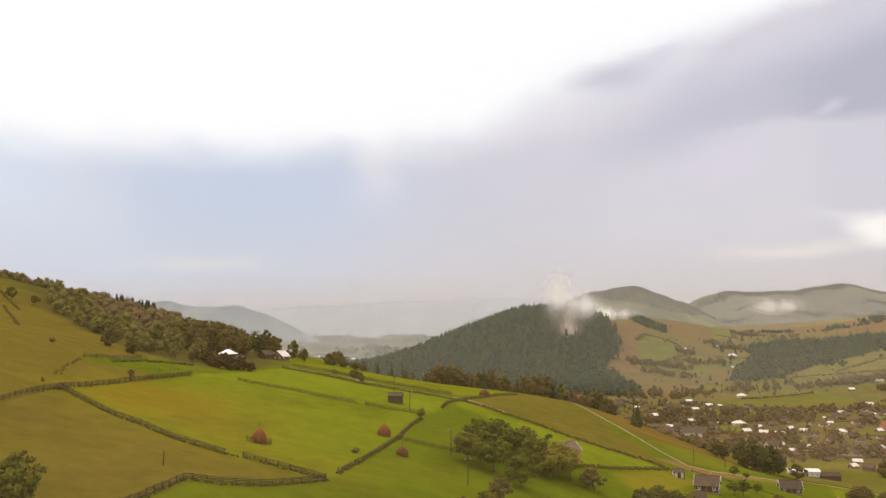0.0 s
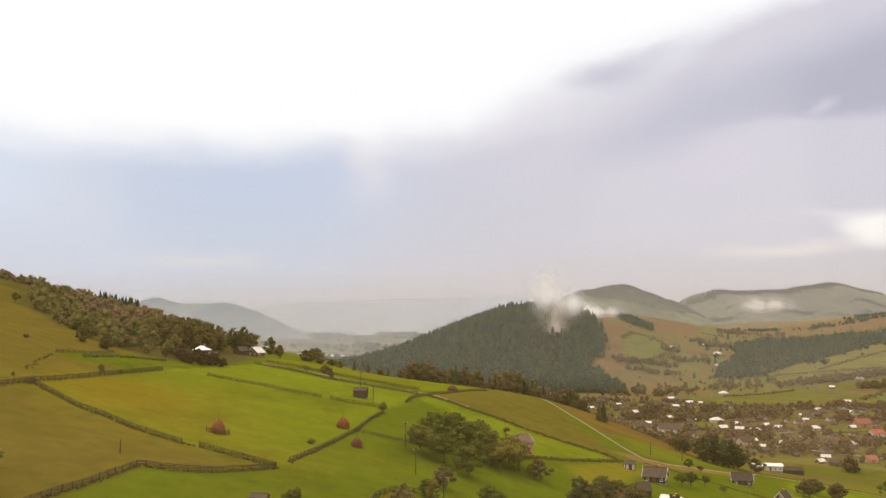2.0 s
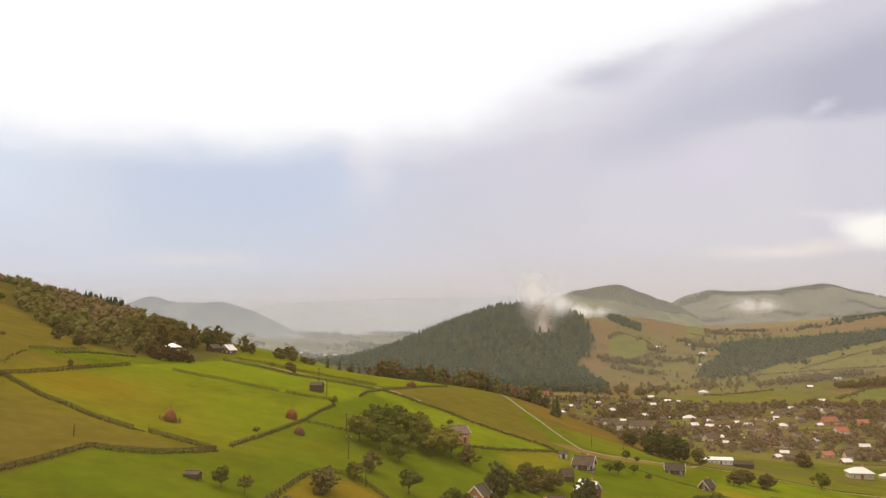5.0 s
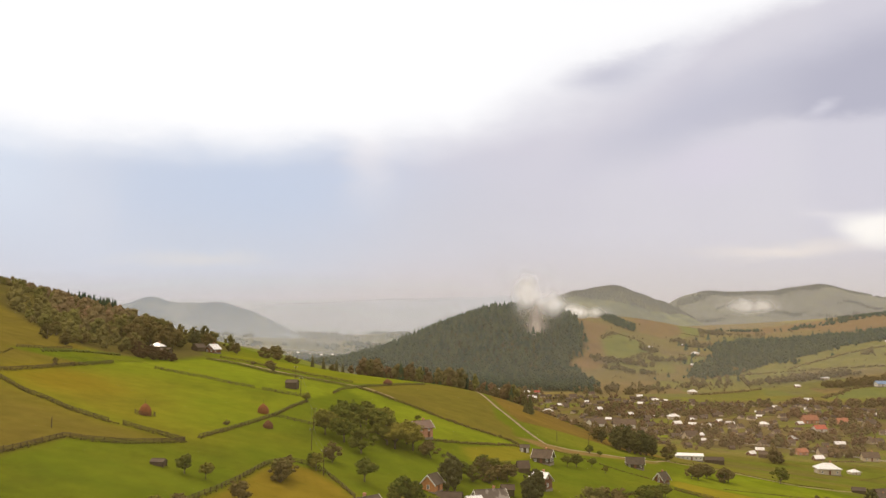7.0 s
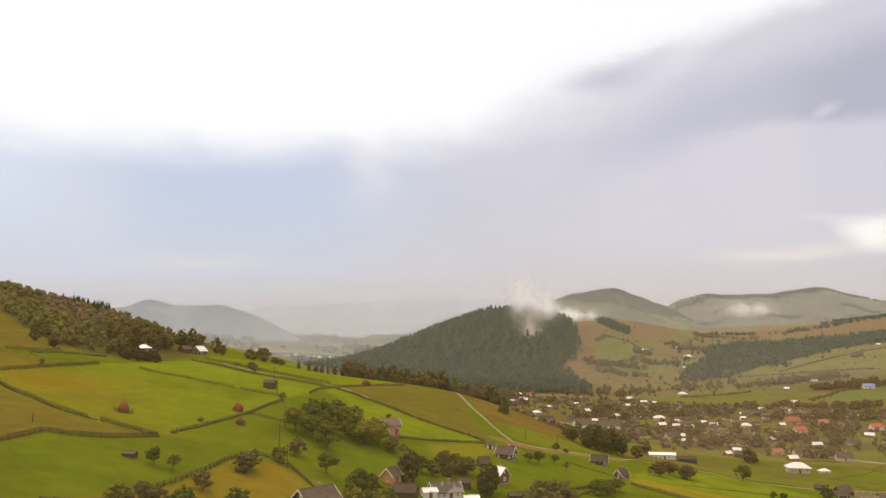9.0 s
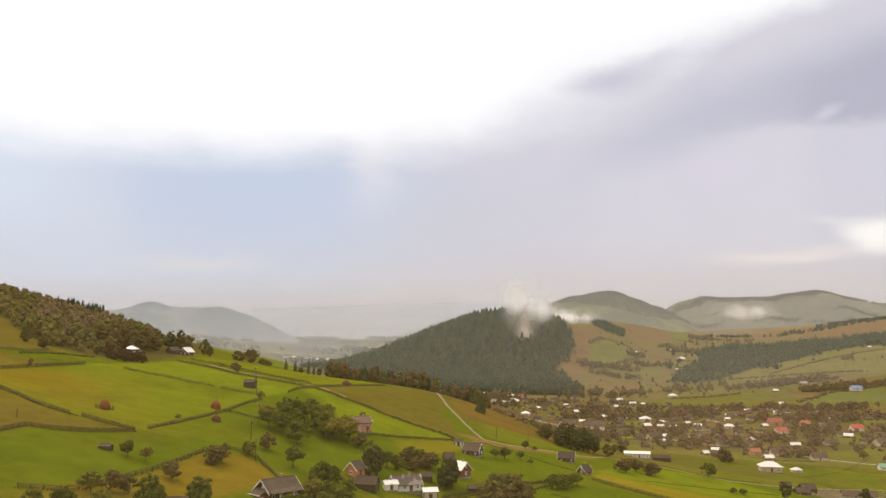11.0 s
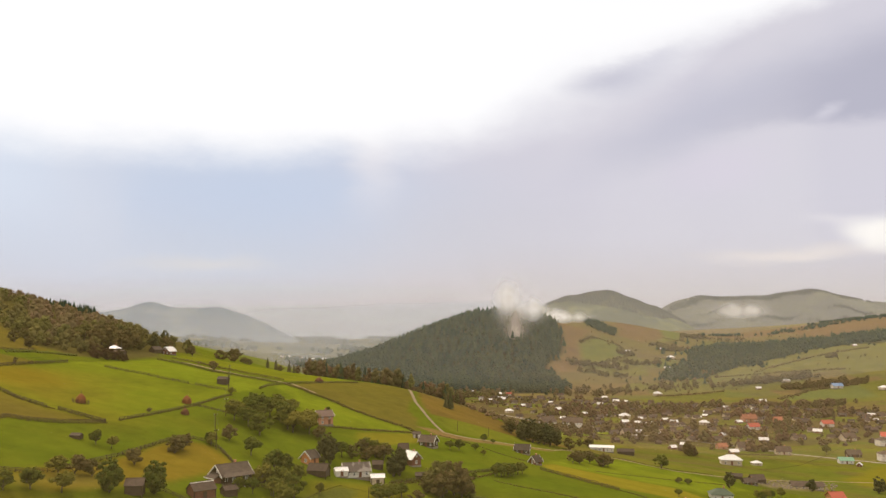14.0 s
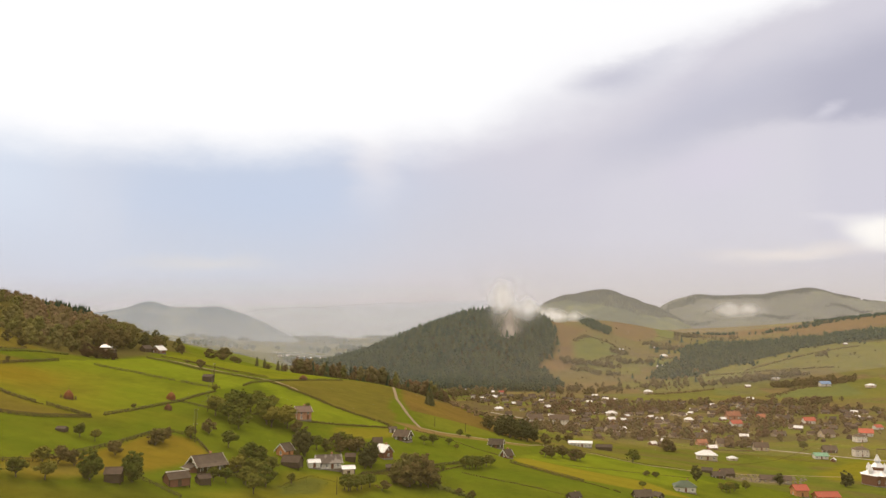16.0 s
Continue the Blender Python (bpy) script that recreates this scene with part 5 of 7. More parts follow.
def shed(m, name, label, L, W, hw, rise, wall, roof, over=0.35, trim=False, group=""):
    t = thing(name, m, label, "shed", group)
    part("wall", gable_wall(L, W, hw, rise, wall), t)
    part("roof", gable_roof(L, W, hw, rise, roof, over, 0.1), t)
    b = Build()
    b.box(-0.55, 0.55, -W / 2 - 0.06, -W / 2 + 0.02, 0.05, min(1.9, hw - 0.15), 0.01)
    b.box(-0.5, 0.5, -W / 2 - 0.1, -W / 2 - 0.06, 0.5, 0.62, 0.01)
    part("door", b.mesh("door", BOARDS_DARK), t, "plank door")
    for x in (-L / 2, L / 2):
        for y in (-W / 2, W / 2):
            b = Build()
            b.box(x - 0.12, x + 0.12, y - 0.12, y + 0.12, -1.6, hw, 0.03)
            part("corner_post", b.mesh("corner_post", WOOD_GREY), t)
    if trim:
        b = Build()
        z = hw + rise + 0.1
        b.slab((-L / 2 - over, -0.25, z - 0.1), (L / 2 + over, -0.25, z - 0.1), (L / 2 + over, 0.02, z + 0.06), (-L / 2 - over, 0.02, z + 0.06), 0.05)
        part("ridge_board", b.mesh("ridge_board", TRIM_WHITE), t, "white-painted ridge board")
    return t


def spot(x, y, turn=0.0, s=1.0, lift=-0.15):
    return pose(x, y, ground_z(x, y) + lift, 0, 0, turn) @ Matrix.Scale(s, 4)


# the farmstead above the lane
farm = house(spot(25, 148, 46), "farmhouse", "old brown farmhouse with grey shingle roof and white barge boards", 9.5, 6.4, 2.7, 2.6, BOARDS_DARK, SHINGLE_GREY, trim=True, bays=4, over=0.8)
# its front porch and the lean-to at the gable
for i in range(5):
    b = Build()
    x = -4.2 + 2.1 * i
    b.box(x - 0.09, x + 0.09, -4.35, -4.17, -1.2, 2.35, 0.02)
    b.box(x - 0.16, x + 0.16, -4.42, -4.1, 2.2, 2.36, 0.02)
    part("porch_post", b.mesh("porch_post", TRIM_WHITE if i % 2 else WOOD_GREY), farm)
b = Build()
b.slab((-4.9, -4.75, 2.25), (4.9, -4.75, 2.25), (4.9, -3.0, 3.05), (-4.9, -3.0, 3.05), 0.12)
part("porch_roof", b.mesh("porch_roof", SHINGLE_GREY), farm)
b = Build()
b.box(-4.5, 4.5, -4.3, -3.2, -1.4, 0.25, 0.03)
part("porch_floor", b.mesh("porch_floor", BOARDS_DARK), farm)
for i in range(4):
    b = Build()
    x = -4.2 + 2.1 * i
    b.box(x + 0.12, x + 1.98, -4.3, -4.22, 1.0, 1.08, 0.01)
    b.box(x + 0.12, x + 1.98, -4.3, -4.22, 0.4, 0.5, 0.01)
    part("porch_rail", b.mesh("porch_rail", WOOD_GREY), farm)
b = Build()
b.box(-7.2, -4.78, -2.4, 2.2, -2.4, 2.0, 0.03)
part("lean_to", b.mesh("lean_to", BOARDS_RED), farm, "reddish plank lean-to against the gable")
b = Build()
b.slab((-7.6, 2.6, 1.95), (-7.6, -2.8, 1.95), (-4.8, -2.8, 3.2), (-4.8, 2.6, 3.2), 0.12)
part("lean_to_roof", b.mesh("lean_to_roof", SHINGLE_GREY), farm)
b = Build()
b.box(-7.68, -7.6, -2.85, 2.65, 1.75, 2.0, 0.01)
part("fascia", b.mesh("fascia", TRIM_WHITE), farm, "white fascia board")

shed(spot(33.4, 158.5, 34), "cow_barn", "long low dark barn with a grey shingle roof", 8.0, 4.6, 2.1, 1.3, BOARDS_DARK, SHINGLE_GREY)
shed(spot(22.5, 125.5, 42), "woodshed", "reddish-brown plank shed with a white ridge board", 6.2, 4.4, 2.4, 1.7, BOARDS_RED, SHINGLE_BROWN, trim=True)
shed(spot(28, 133.5, 42), "tool_shed", "small dark plank shed beside the farmhouse", 3.6, 2.8, 2.0, 0.9, BOARDS_DARK, SHINGLE_BROWN)
shed(spot(8.6, 114, 8), "field_barn", "dark brown plank barn between two round trees", 4.2, 3.6, 2.6, 1.4, BOARDS_DARK, SHINGLE_BROWN)
house(spot(41.2, 195, 62), "hay_barn", "orange plank barn with an open dark gate in the gable", 4.8, 4.2, 2.6, 2.1, BOARDS_ORANGE, SHINGLE_GREY, bays=1, chimney=False, trim=True, category="barn")
shed(spot(46, 183.5, -12), "dark_barn", "dark weathered barn with a rounded shingle roof", 6.4, 4.4, 2.2, 1.9, BOARDS_DARK, SHINGLE_BROWN)
house(spot(57.5, 194, 18), "white_farmhouse", "white plastered farmhouse with a patched grey tin roof", 8.6, 5.6, 2.6, 2.3, PLASTER, PATCHED, trim=True, bays=4)
house(spot(52.8, 190, 18), "white_annex", "low white annex with a bright tin roof", 4.2, 3.6, 2.1, 0.9, PLASTER, TIN, bays=1, chimney=False, win=(0.7, 0.8), over=0.3)
shed(spot(65.3, 191, 12), "tin_roofed_shed", "whitewashed shed with a bright tin roof", 4.4, 3.6, 2.6, 0.9, PLASTER_CREAM, TIN)
shed(spot(64, 211, 0), "brown_shed", "small dark brown shed among the trees", 3.6, 3.0, 2.0, 1.1, BOARDS_DARK, SHINGLE_BROWN)
house(spot(76, 227, -50), "red_gable_house", "reddish plank house with a pale tin roof", 6.0, 4.4, 3.0, 2.2, BOARDS_RED, TIN, bays=2)
shed(spot(81, 209, 6), "low_shed", "low grey shed with a weathered roof", 5.6, 3.0, 1.7, 0.8, BOARDS_DARK, SHINGLE_GREY)
house(spot(37, 260, 30), "brick_house", "pink brick house of two storeys with a faded gable roof", 6.4, 5.6, 3.9, 2.0, BRICK, SHINGLE_PINK, trim=True, storeys=2, bays=2, chimney=True)
house(spot(82, 268, -24), "log_house", "dark log house with white trimmed gables below the track", 6.6, 5.2, 2.5, 2.3, BOARDS_DARK, SHINGLE_BROWN, trim=True)
shed(spot(76.5, 281, 0), "white_hut", "small whitewashed hut beside the bank", 3.2, 2.6, 2.0, 0.8, PLASTER, SHINGLE_GREY)
shed(spot(72, 244, 10), "grey_hut", "small steep-roofed grey hut in the pasture", 3.8, 3.2, 1.9, 1.9, BOARDS_DARK, SHINGLE_BROWN)
house(spot(128, 319, -12), "bank_house", "dark cottage with a long shingle roof and white end boards", 7.0, 5.0, 2.3, 2.2, BOARDS_DARK, SHINGLE_GREY, trim=True, chimney=False)
house(spot(131, 287, 40), "gable_cottage", "small brown cottage with a steep shingle gable", 4.2, 3.8, 1.9, 2.1, BOARDS_RED, SHINGLE_GREY, trim=True, bays=2)
house(spot(-88, 349, -20), "hill_farm", "dark farmhouse with a bright tin roof among trees", 5.0, 3.8, 3.3, 1.6, BOARDS_DARK, TIN, hip=True)
shed(spot(-83, 343, -8), "hill_barn", "dark barn with a brown lean-to roof", 6.0, 4.0, 2.4, 1.0, BOARDS_DARK, SHINGLE_BROWN)
house(spot(-78, 410, 70), "crest_farm", "brown cottage with a tin roof at the crest", 6.6, 5.4, 2.4, 2.3, BOARDS_RED, TIN, bays=2)
shed(spot(-84, 404, 60), "crest_barn", "brown barn beside the crest cottage", 6.0, 4.4, 2.2, 1.8, BOARDS_DARK, SHINGLE_BROWN)
# sheds in the meadows
shed(spot(-16.6, 300, -6), "hay_hut", "dark square hay hut standing in the meadow", 4.4, 4.0, 2.6, 0.9, BOARDS_DARK, SHINGLE_BROWN)
shed(spot(-21.8, 149, -8), "meadow_hut", "low dark hut with a grey board roof in the grass", 3.0, 1.9, 1.05, 0.5, BOARDS_DARK, SHINGLE_GREY, 0.2)
house(spot(196, 470, -10), "long_white_hall", "long whitewashed hall with a low pale tin roof", 15.5, 7.0, 3.0, 1.0, PLASTER, TIN, bays=6, chimney=False)
shed(spot(214, 479, -8), "hall_shed", "long brown shed beside the white hall", 11.0, 6.0, 2.6, 1.5, BOARDS_DARK, SHINGLE_BROWN)
house(spot(197, 772, 30), "schoolhouse_wing", "large whitewashed wing with a steep brown roof", 17.0, 11.0, 5.2, 4.6, PLASTER, SHINGLE_BROWN, storeys=2, bays=5)
house(spot(222, 764, -8), "schoolhouse", "large whitewashed house with a steep brown roof", 20.0, 11.0, 6.0, 4.4, PLASTER, SHINGLE_BROWN, storeys=2, bays=6)

# village houses: a few patterns, each built once and repeated
VILLAGE_GROUP = "village houses"
PATTERNS = {}


def village_house(kind, x, y, width, turn):
    s = 0.86 * width / 10.0
    m = spot(x, y, turn, s)
    if kind in PATTERNS:
        return copy_of(PATTERNS[kind], m)
    spec = {
        "tin": ("village_house", "village house with a bright tin hipped roof", 10, 7.5, 3.0, 2.3, PLASTER_CREAM, TIN, dict(hip=True)),
        "tin_gable": ("village_house", "brown village house with a bright tin gable roof", 10, 6.8, 2.9, 2.6, BOARDS_RED, TIN, dict(hip=False)),
        "brown": ("village_house", "village house with a brown shingle roof", 10, 7.0, 2.8, 3.0, PLASTER_CREAM, SHINGLE_BROWN, dict(hip=False)),
        "dark": ("village_house", "dark wooden village house with a grey roof", 10, 6.6, 2.6, 2.8, BOARDS_DARK, SHINGLE_GREY, dict(hip=False)),
        "red": ("village_house", "whitewashed village house with a red tin roof", 10, 7.5, 3.2, 2.8, PLASTER, ROOF_RED, dict(hip=False)),
        "white2": ("village_house", "white two-storey village house with a grey hipped roof", 10, 8.0, 5.6, 2.2, PLASTER, SHINGLE_GREY, dict(hip=True, storeys=2)),
        "orange": ("village_house", "brick village house with an orange tiled roof", 10, 7.2, 3.2, 2.8, BRICK, ROOF_ORANGE, dict(hip=False)),
        "green": ("village_house", "village house with a green tin roof", 10, 7.0, 2.8, 2.0, PLASTER, ROOF_GREEN, dict(hip=False)),
        "moss": ("village_house", "whitewashed village house with a dark green roof", 10, 7.5, 3.0, 2.4, PLASTER, ROOF_MOSS, dict(hip=True)),
        "blue": ("village_house", "whitewashed village house with a blue tin roof", 10, 7.0, 3.0, 2.4, PLASTER, ROOF_BLUE, dict(hip=False)),
    }[kind]
    PATTERNS[kind] = house(m, *spec[:8], group=VILLAGE_GROUP, plain=True, **spec[8])
    return PATTERNS[kind]


for kind, places in (
    ("tin", [(295, 856, 12.9, 5), (306, 782, 10.8, 20), (362, 782, 10.8, -10), (290, 492, 15.4, -8), (312, 503, 7.4, 10), (426, 1221, 14, 0), (642, 1259, 12.8, 10), (577, 1698, 16, 0), (183, 1254, 10, 0), (171, 924, 11, 10), (732, 1131, 13, 5), (-168, 437, 8, 20)]),
    ("tin_gable", [(271, 570, 7, 30), (289, 601, 7, -20), (318, 567, 8.2, 10), (326, 1051, 9, 0), (268, 1007, 8, 20), (295, 1002, 8, 0), (328, 1142, 9, 0), (431, 980, 8, 10), (441, 951, 7, 0), (533, 1072, 10, 0), (585, 1225, 9, 0),
                   (489, 1712, 10, 0), (593, 1842, 9, 0), (531, 1556, 12, 0), (902, 1560, 8, 0), (397, 527, 6, 60), (138, 1284, 10, 0), (176, 1147, 9, 20), (330, 816, 8.7, 30), (335, 798, 8.5, 0), (446, 706, 8.8, -30), (263, 990, 8, 0), (-160, 426, 6, -30)]),
    ("brown", [(336, 594, 13.2, 0), (451, 657, 14.4, 15), (260, 679, 13.8, 20), (458, 766, 14, 30), (369, 834, 9, 10), (178, 868, 9, 0), (202, 1000, 9, 20), (234, 1138, 11, 0), (159, 1060, 10, 30), (274, 1213, 10, 0), (361, 578, 12.9, -6)]),
    ("moss", [(216, 288, 11, -6)]),
    ("dark", [(148, 191, 5.6, 30), (182, 229, 8.3, 10), (194, 251, 5.2, -60), (256, 362, 8, 5), (415, 573, 12, -5)]),
    ("red", [(396, 737, 12.5, 8), (475, 750, 12.7, 0), (488, 659, 13, -20), (197, 1242, 10, 0), (520, 700, 9, 10)]),
    ("white2", [(467, 628, 10.9, 10), (431, 554, 12, -5), (148, 1136, 9, 0), (90, 1273, 8, 0)]),
    ("orange", [(318, 595, 9.5, 12), (414, 798, 16, 4), (442, 788, 12, 0)]),
    ("green", [(393, 540, 11.4, -8)]),
    ("blue", [(682, 1170, 17, 0)]),
):
    for x, y, w, turn in places:
        village_house(kind, x, y, w, turn)
# further houses along the lanes of the village
VR = np.random.default_rng(12)
hx, hy = scatter(VR, [(200, 820), (240, 640), (330, 640), (430, 660), (560, 760), (620, 880), (540, 960), (420, 1000), (320, 1100), (200, 1200), (140, 1180), (170, 1000)], 20)
for x, y in zip(hx, hy):
    if VR.uniform() < 0.5:
        village_house(("brown", "dark", "brown", "dark", "dark", "tin_gable", "brown", "dark")[int(VR.integers(8))], round(float(x), 1), round(float(y), 1), float(VR.uniform(5.5, 9.5)), float(VR.uniform(-40, 40)))


def church(m):
    t = thing("wooden_church", m, "brick-red wooden church with white tiered tin roofs and spires", "church")
    b = Build()
    b.box(-6.2, 6.2, -4.2, 4.2, -1.5, 0.8, 0.1)
    b.box(-4.0, 4.0, -6.2, 6.2, -1.5, 0.78, 0.1)
    part("plinth", b.mesh("plinth", PLINTH), t)
    b = Build()
    b.box(-6, 6, -4, 4, 0.7, 5.3, 0.1)
    b.box(-3.8, 3.8, -6, 6, 0.7, 5.28, 0.1)
    part("wall", b.mesh("wall", BOARDS_RED), t)
    oct_ = lambda r: [(r * math.cos(math.pi / 8 + i * math.pi / 4), r * math.sin(math.pi / 8 + i * math.pi / 4)) for i in range(8)]
    b = Build()
    b.prism([(-6.5, -4.5), (6.5, -4.5), (6.5, 4.5), (-6.5, 4.5)], 5.2, 7.2, 0.45)
    b.prism([(-4.3, -6.5), (4.3, -6.5), (4.3, 6.5), (-4.3, 6.5)], 5.18, 7.18, 0.45)
    part("roof", b.mesh("roof", TIN), t, "bright white tin skirt roofs")
    b = Build()
    b.prism(oct_(2.6), 6.6, 8.8)
    part("drum", b.mesh("drum", BOARDS_RED), t)
    b = Build()
    b.prism(oct_(3.3), 8.7, 10.6, 0.42)
    b.prism(oct_(1.2), 10.6, 11.4)
    b.prism(oct_(1.7), 11.4, 14.6, 0.03)
    part("spire", b.mesh("spire", TIN), t, "white tin spire")
    for x, y in ((-4.9, 0), (4.9, 0), (0, -4.9), (0, 4.9)):
        b = Build()
        ring = [(x + p[0], y + p[1]) for p in oct_(1.0)]
        b.prism(ring, 5.6, 7.4)
        ring = [(x + p[0], y + p[1]) for p in oct_(1.35)]
        b.prism(ring, 7.4, 10.2, 0.03)
        part("turret", b.mesh("turret", TIN), t, "small white tin turret")
    for x in (-4.5, -2.2, 2.2, 4.5):
        put_window(t, (1.2, 1.4), x, -4.005 if abs(x) > 3.8 else -6.005, 1.8, 0)
    b = Build()
    b.box(-0.8, 0.8, -6.1, -5.98, 0.8, 3.0, 0.02)
    part("door", b.mesh("door", BOARDS_DARK), t)
    b = Build()
    b.tube([(0, 0, 14.5), (0, 0, 16.2)], [0.06, 0.05], 6)
    b.box(-0.45, 0.45, -0.04, 0.04, 15.5, 15.6, 0.01)
    part("cross", b.mesh("cross", WIRE), t)
    return t


church(spot(377, 422, 25, 1.35))


# ---------- haystacks ----------
def haystack(x, y, h, r, material, label, seed, fenced=False):
    t = thing("haystack", spot(x, y), label, "haystack", "haystacks")
    rng = np.random.default_rng(seed)
    n, rows = 22, 12
    verts, faces = [], []
    for i in range(rows + 1):
        f = i / rows
        rad = r * (1.0 + 0.16 * math.sin(f * 2.6)) * (1 - f ** 2.3) ** 0.72 if i < rows else 0.06
        for k in range(n):
            a = 2 * math.pi * k / n
            q = rad * (1 + rng.normal(0, 0.05))
            verts.append((q * math.cos(a), q * math.sin(a), f * h - 0.15 + rng.normal(0, 0.03)))
    for i in range(rows):
        for k in range(n):
            faces.append((i * n + k, i * n + (k + 1) % n, (i + 1) * n + (k + 1) % n, (i + 1) * n + k))
    faces.append(tuple(range(rows * n, (rows + 1) * n)))
    # loose wisps that stand off the stack
    o = len(verts)
    for _ in range(420):
        f = rng.uniform(0.02, 0.96)
        rad = r * (1.0 + 0.16 * math.sin(f * 2.6)) * (1 - f ** 2.3) ** 0.72
        a = rng.uniform(0, 6.283)
        p = np.array([rad * math.cos(a), rad * math.sin(a), f * h - 0.15])
        d = np.array([math.cos(a) * 0.5, math.sin(a) * 0.5, -0.9]) + rng.normal(0, 0.3, 3)
        s = np.cross(d, (0, 0, 1.0)) * 0.05
        verts.extend([tuple(p - s), tuple(p + s), tuple(p + d * 0.42 + np.array([math.cos(a), math.sin(a), 0]) * 0.1)])
        faces.append((o, o + 1, o + 2))
        o += 3
    part("hay", mesh_of("hay", verts, faces, material), t)
    b = Build()
    b.tube([(0, 0, -0.5), (0.02, 0.02, h * 0.9), (0.05, 0, h + 1.5)], [0.08, 0.06, 0.04], 6)
    part("pole", b.mesh("pole", WOOD_GREY), t, "bare centre pole")
    if fenced:
        for i in range(9):
            a = 0.4 + i * 0.5 + 2.7
            b = Build()
            px, py = 1.75 * r * math.cos(a), 1.5 * r * math.sin(a)
            g = ground_z(x + px, y + py) - ground_z(x, y)
            b.tube([(px, py, g - 0.4), (px, py, g + 1.5)], [0.07, 0.06], 6)
            part("stake", b.mesh("stake", WOOD_GREY), t)
            if i < 8:
                a2 = a + 0.5
                qx, qy = 1.75 * r * math.cos(a2), 1.5 * r * math.sin(a2)
                g2 = ground_z(x + qx, y + qy) - ground_z(x, y)
                b = Build()
                for z in (0.45, 0.85, 1.25):
                    b.tube([(px, py, g + z), (qx, qy, g2 + z)], [0.05, 0.05], 5)
                part("rail", b.mesh("rail", WOOD_GREY), t)
    return t


haystack(-43.2, 202, 3.7, 1.65, HAY, "red-brown haystack round a pole inside a small rail fence", 1, True)
haystack(-16.6, 242, 3.5, 1.75, HAY, "pointed red-brown haystack round a pole on the meadow", 2)
haystack(-10.4, 219, 2.7, 1.4, HAY_DARK, "low dark brown haystack beside the fence", 3)
haystack(18.2, 377, 3.0, 2.2, HAY_DARK, "small dark haystack at the top of the meadow", 4)


# ---------- fences ----------
def along(path, gap):
    """Places at even gaps along a plan line, with the heading there."""
    pts = [Vector(p) for p in path]
    total = sum((b - a).length for a, b in zip(pts, pts[1:]))
    n = max(2, round(total / gap) + 1)
    out, seg, run = [], 0, 0.0
    for i in range(n):
        s = total * i / (n - 1)
        while seg < len(pts) - 2 and s > run + (pts[seg + 1] - pts[seg]).length:
            run += (pts[seg + 1] - pts[seg]).length
            seg += 1
        d = pts[seg + 1] - pts[seg]
        p = pts[seg] + d.normalized() * min(s - run, d.length)
        out.append((p.x, p.y))
    return out


def unit_meshes():
    b = Build()
    b.tube([(0, 0, -0.45), (0, 0, 0.7), (0.02, 0, 1.0)], [0.10, 0.09, 0.07], 7)
    post = b.mesh("post", WOOD_GREY)
    b = Build()
    b.tube([(0, 0, 0), (0.5, 0, -0.012), (1, 0, 0)], [0.065, 0.06, 0.05], 6)
    return post, b.mesh("rail", WOOD_GREY)


POST, RAIL = unit_meshes()
FR = np.random.default_rng(21)


def rail_fence(path, label, tall=1.25, gap=2.6, rails=3):
    x0, y0 = path[0]
    t = thing("rail_fence", pose(x0, y0, ground_z(x0, y0)), label, "fence")
    back = t.matrix_basis.inverted()
    pts = [Vector((x, y, ground_z(x, y))) for x, y in along(path, gap)]
    for i, p in enumerate(pts):
        o = part("post", POST, t)
        o.matrix_basis = back @ Matrix.Translation(p) @ pose(0, 0, 0, FR.normal(0, 3), FR.normal(0, 3), FR.uniform(0, 360)) @ Matrix.Diagonal((1, 1, tall * FR.uniform(0.92, 1.12), 1))
        if i == len(pts) - 1:
            break
        q = pts[i + 1]
        for k in range(rails):
            z = tall * (0.3 + 0.6 * k / max(rails - 1, 1))
            a, b = p + Vector((0, 0, z + FR.normal(0, 0.03))), q + Vector((0, 0, z + FR.normal(0, 0.03)))
            d = b - a
            o = part("rail", RAIL, t)
            o.matrix_basis = back @ Matrix.Translation(a) @ d.to_track_quat("X", "Z").to_matrix().to_4x4() @ Matrix.Diagonal((d.length * 1.04, 1.25, 1.25, 1))
    return t


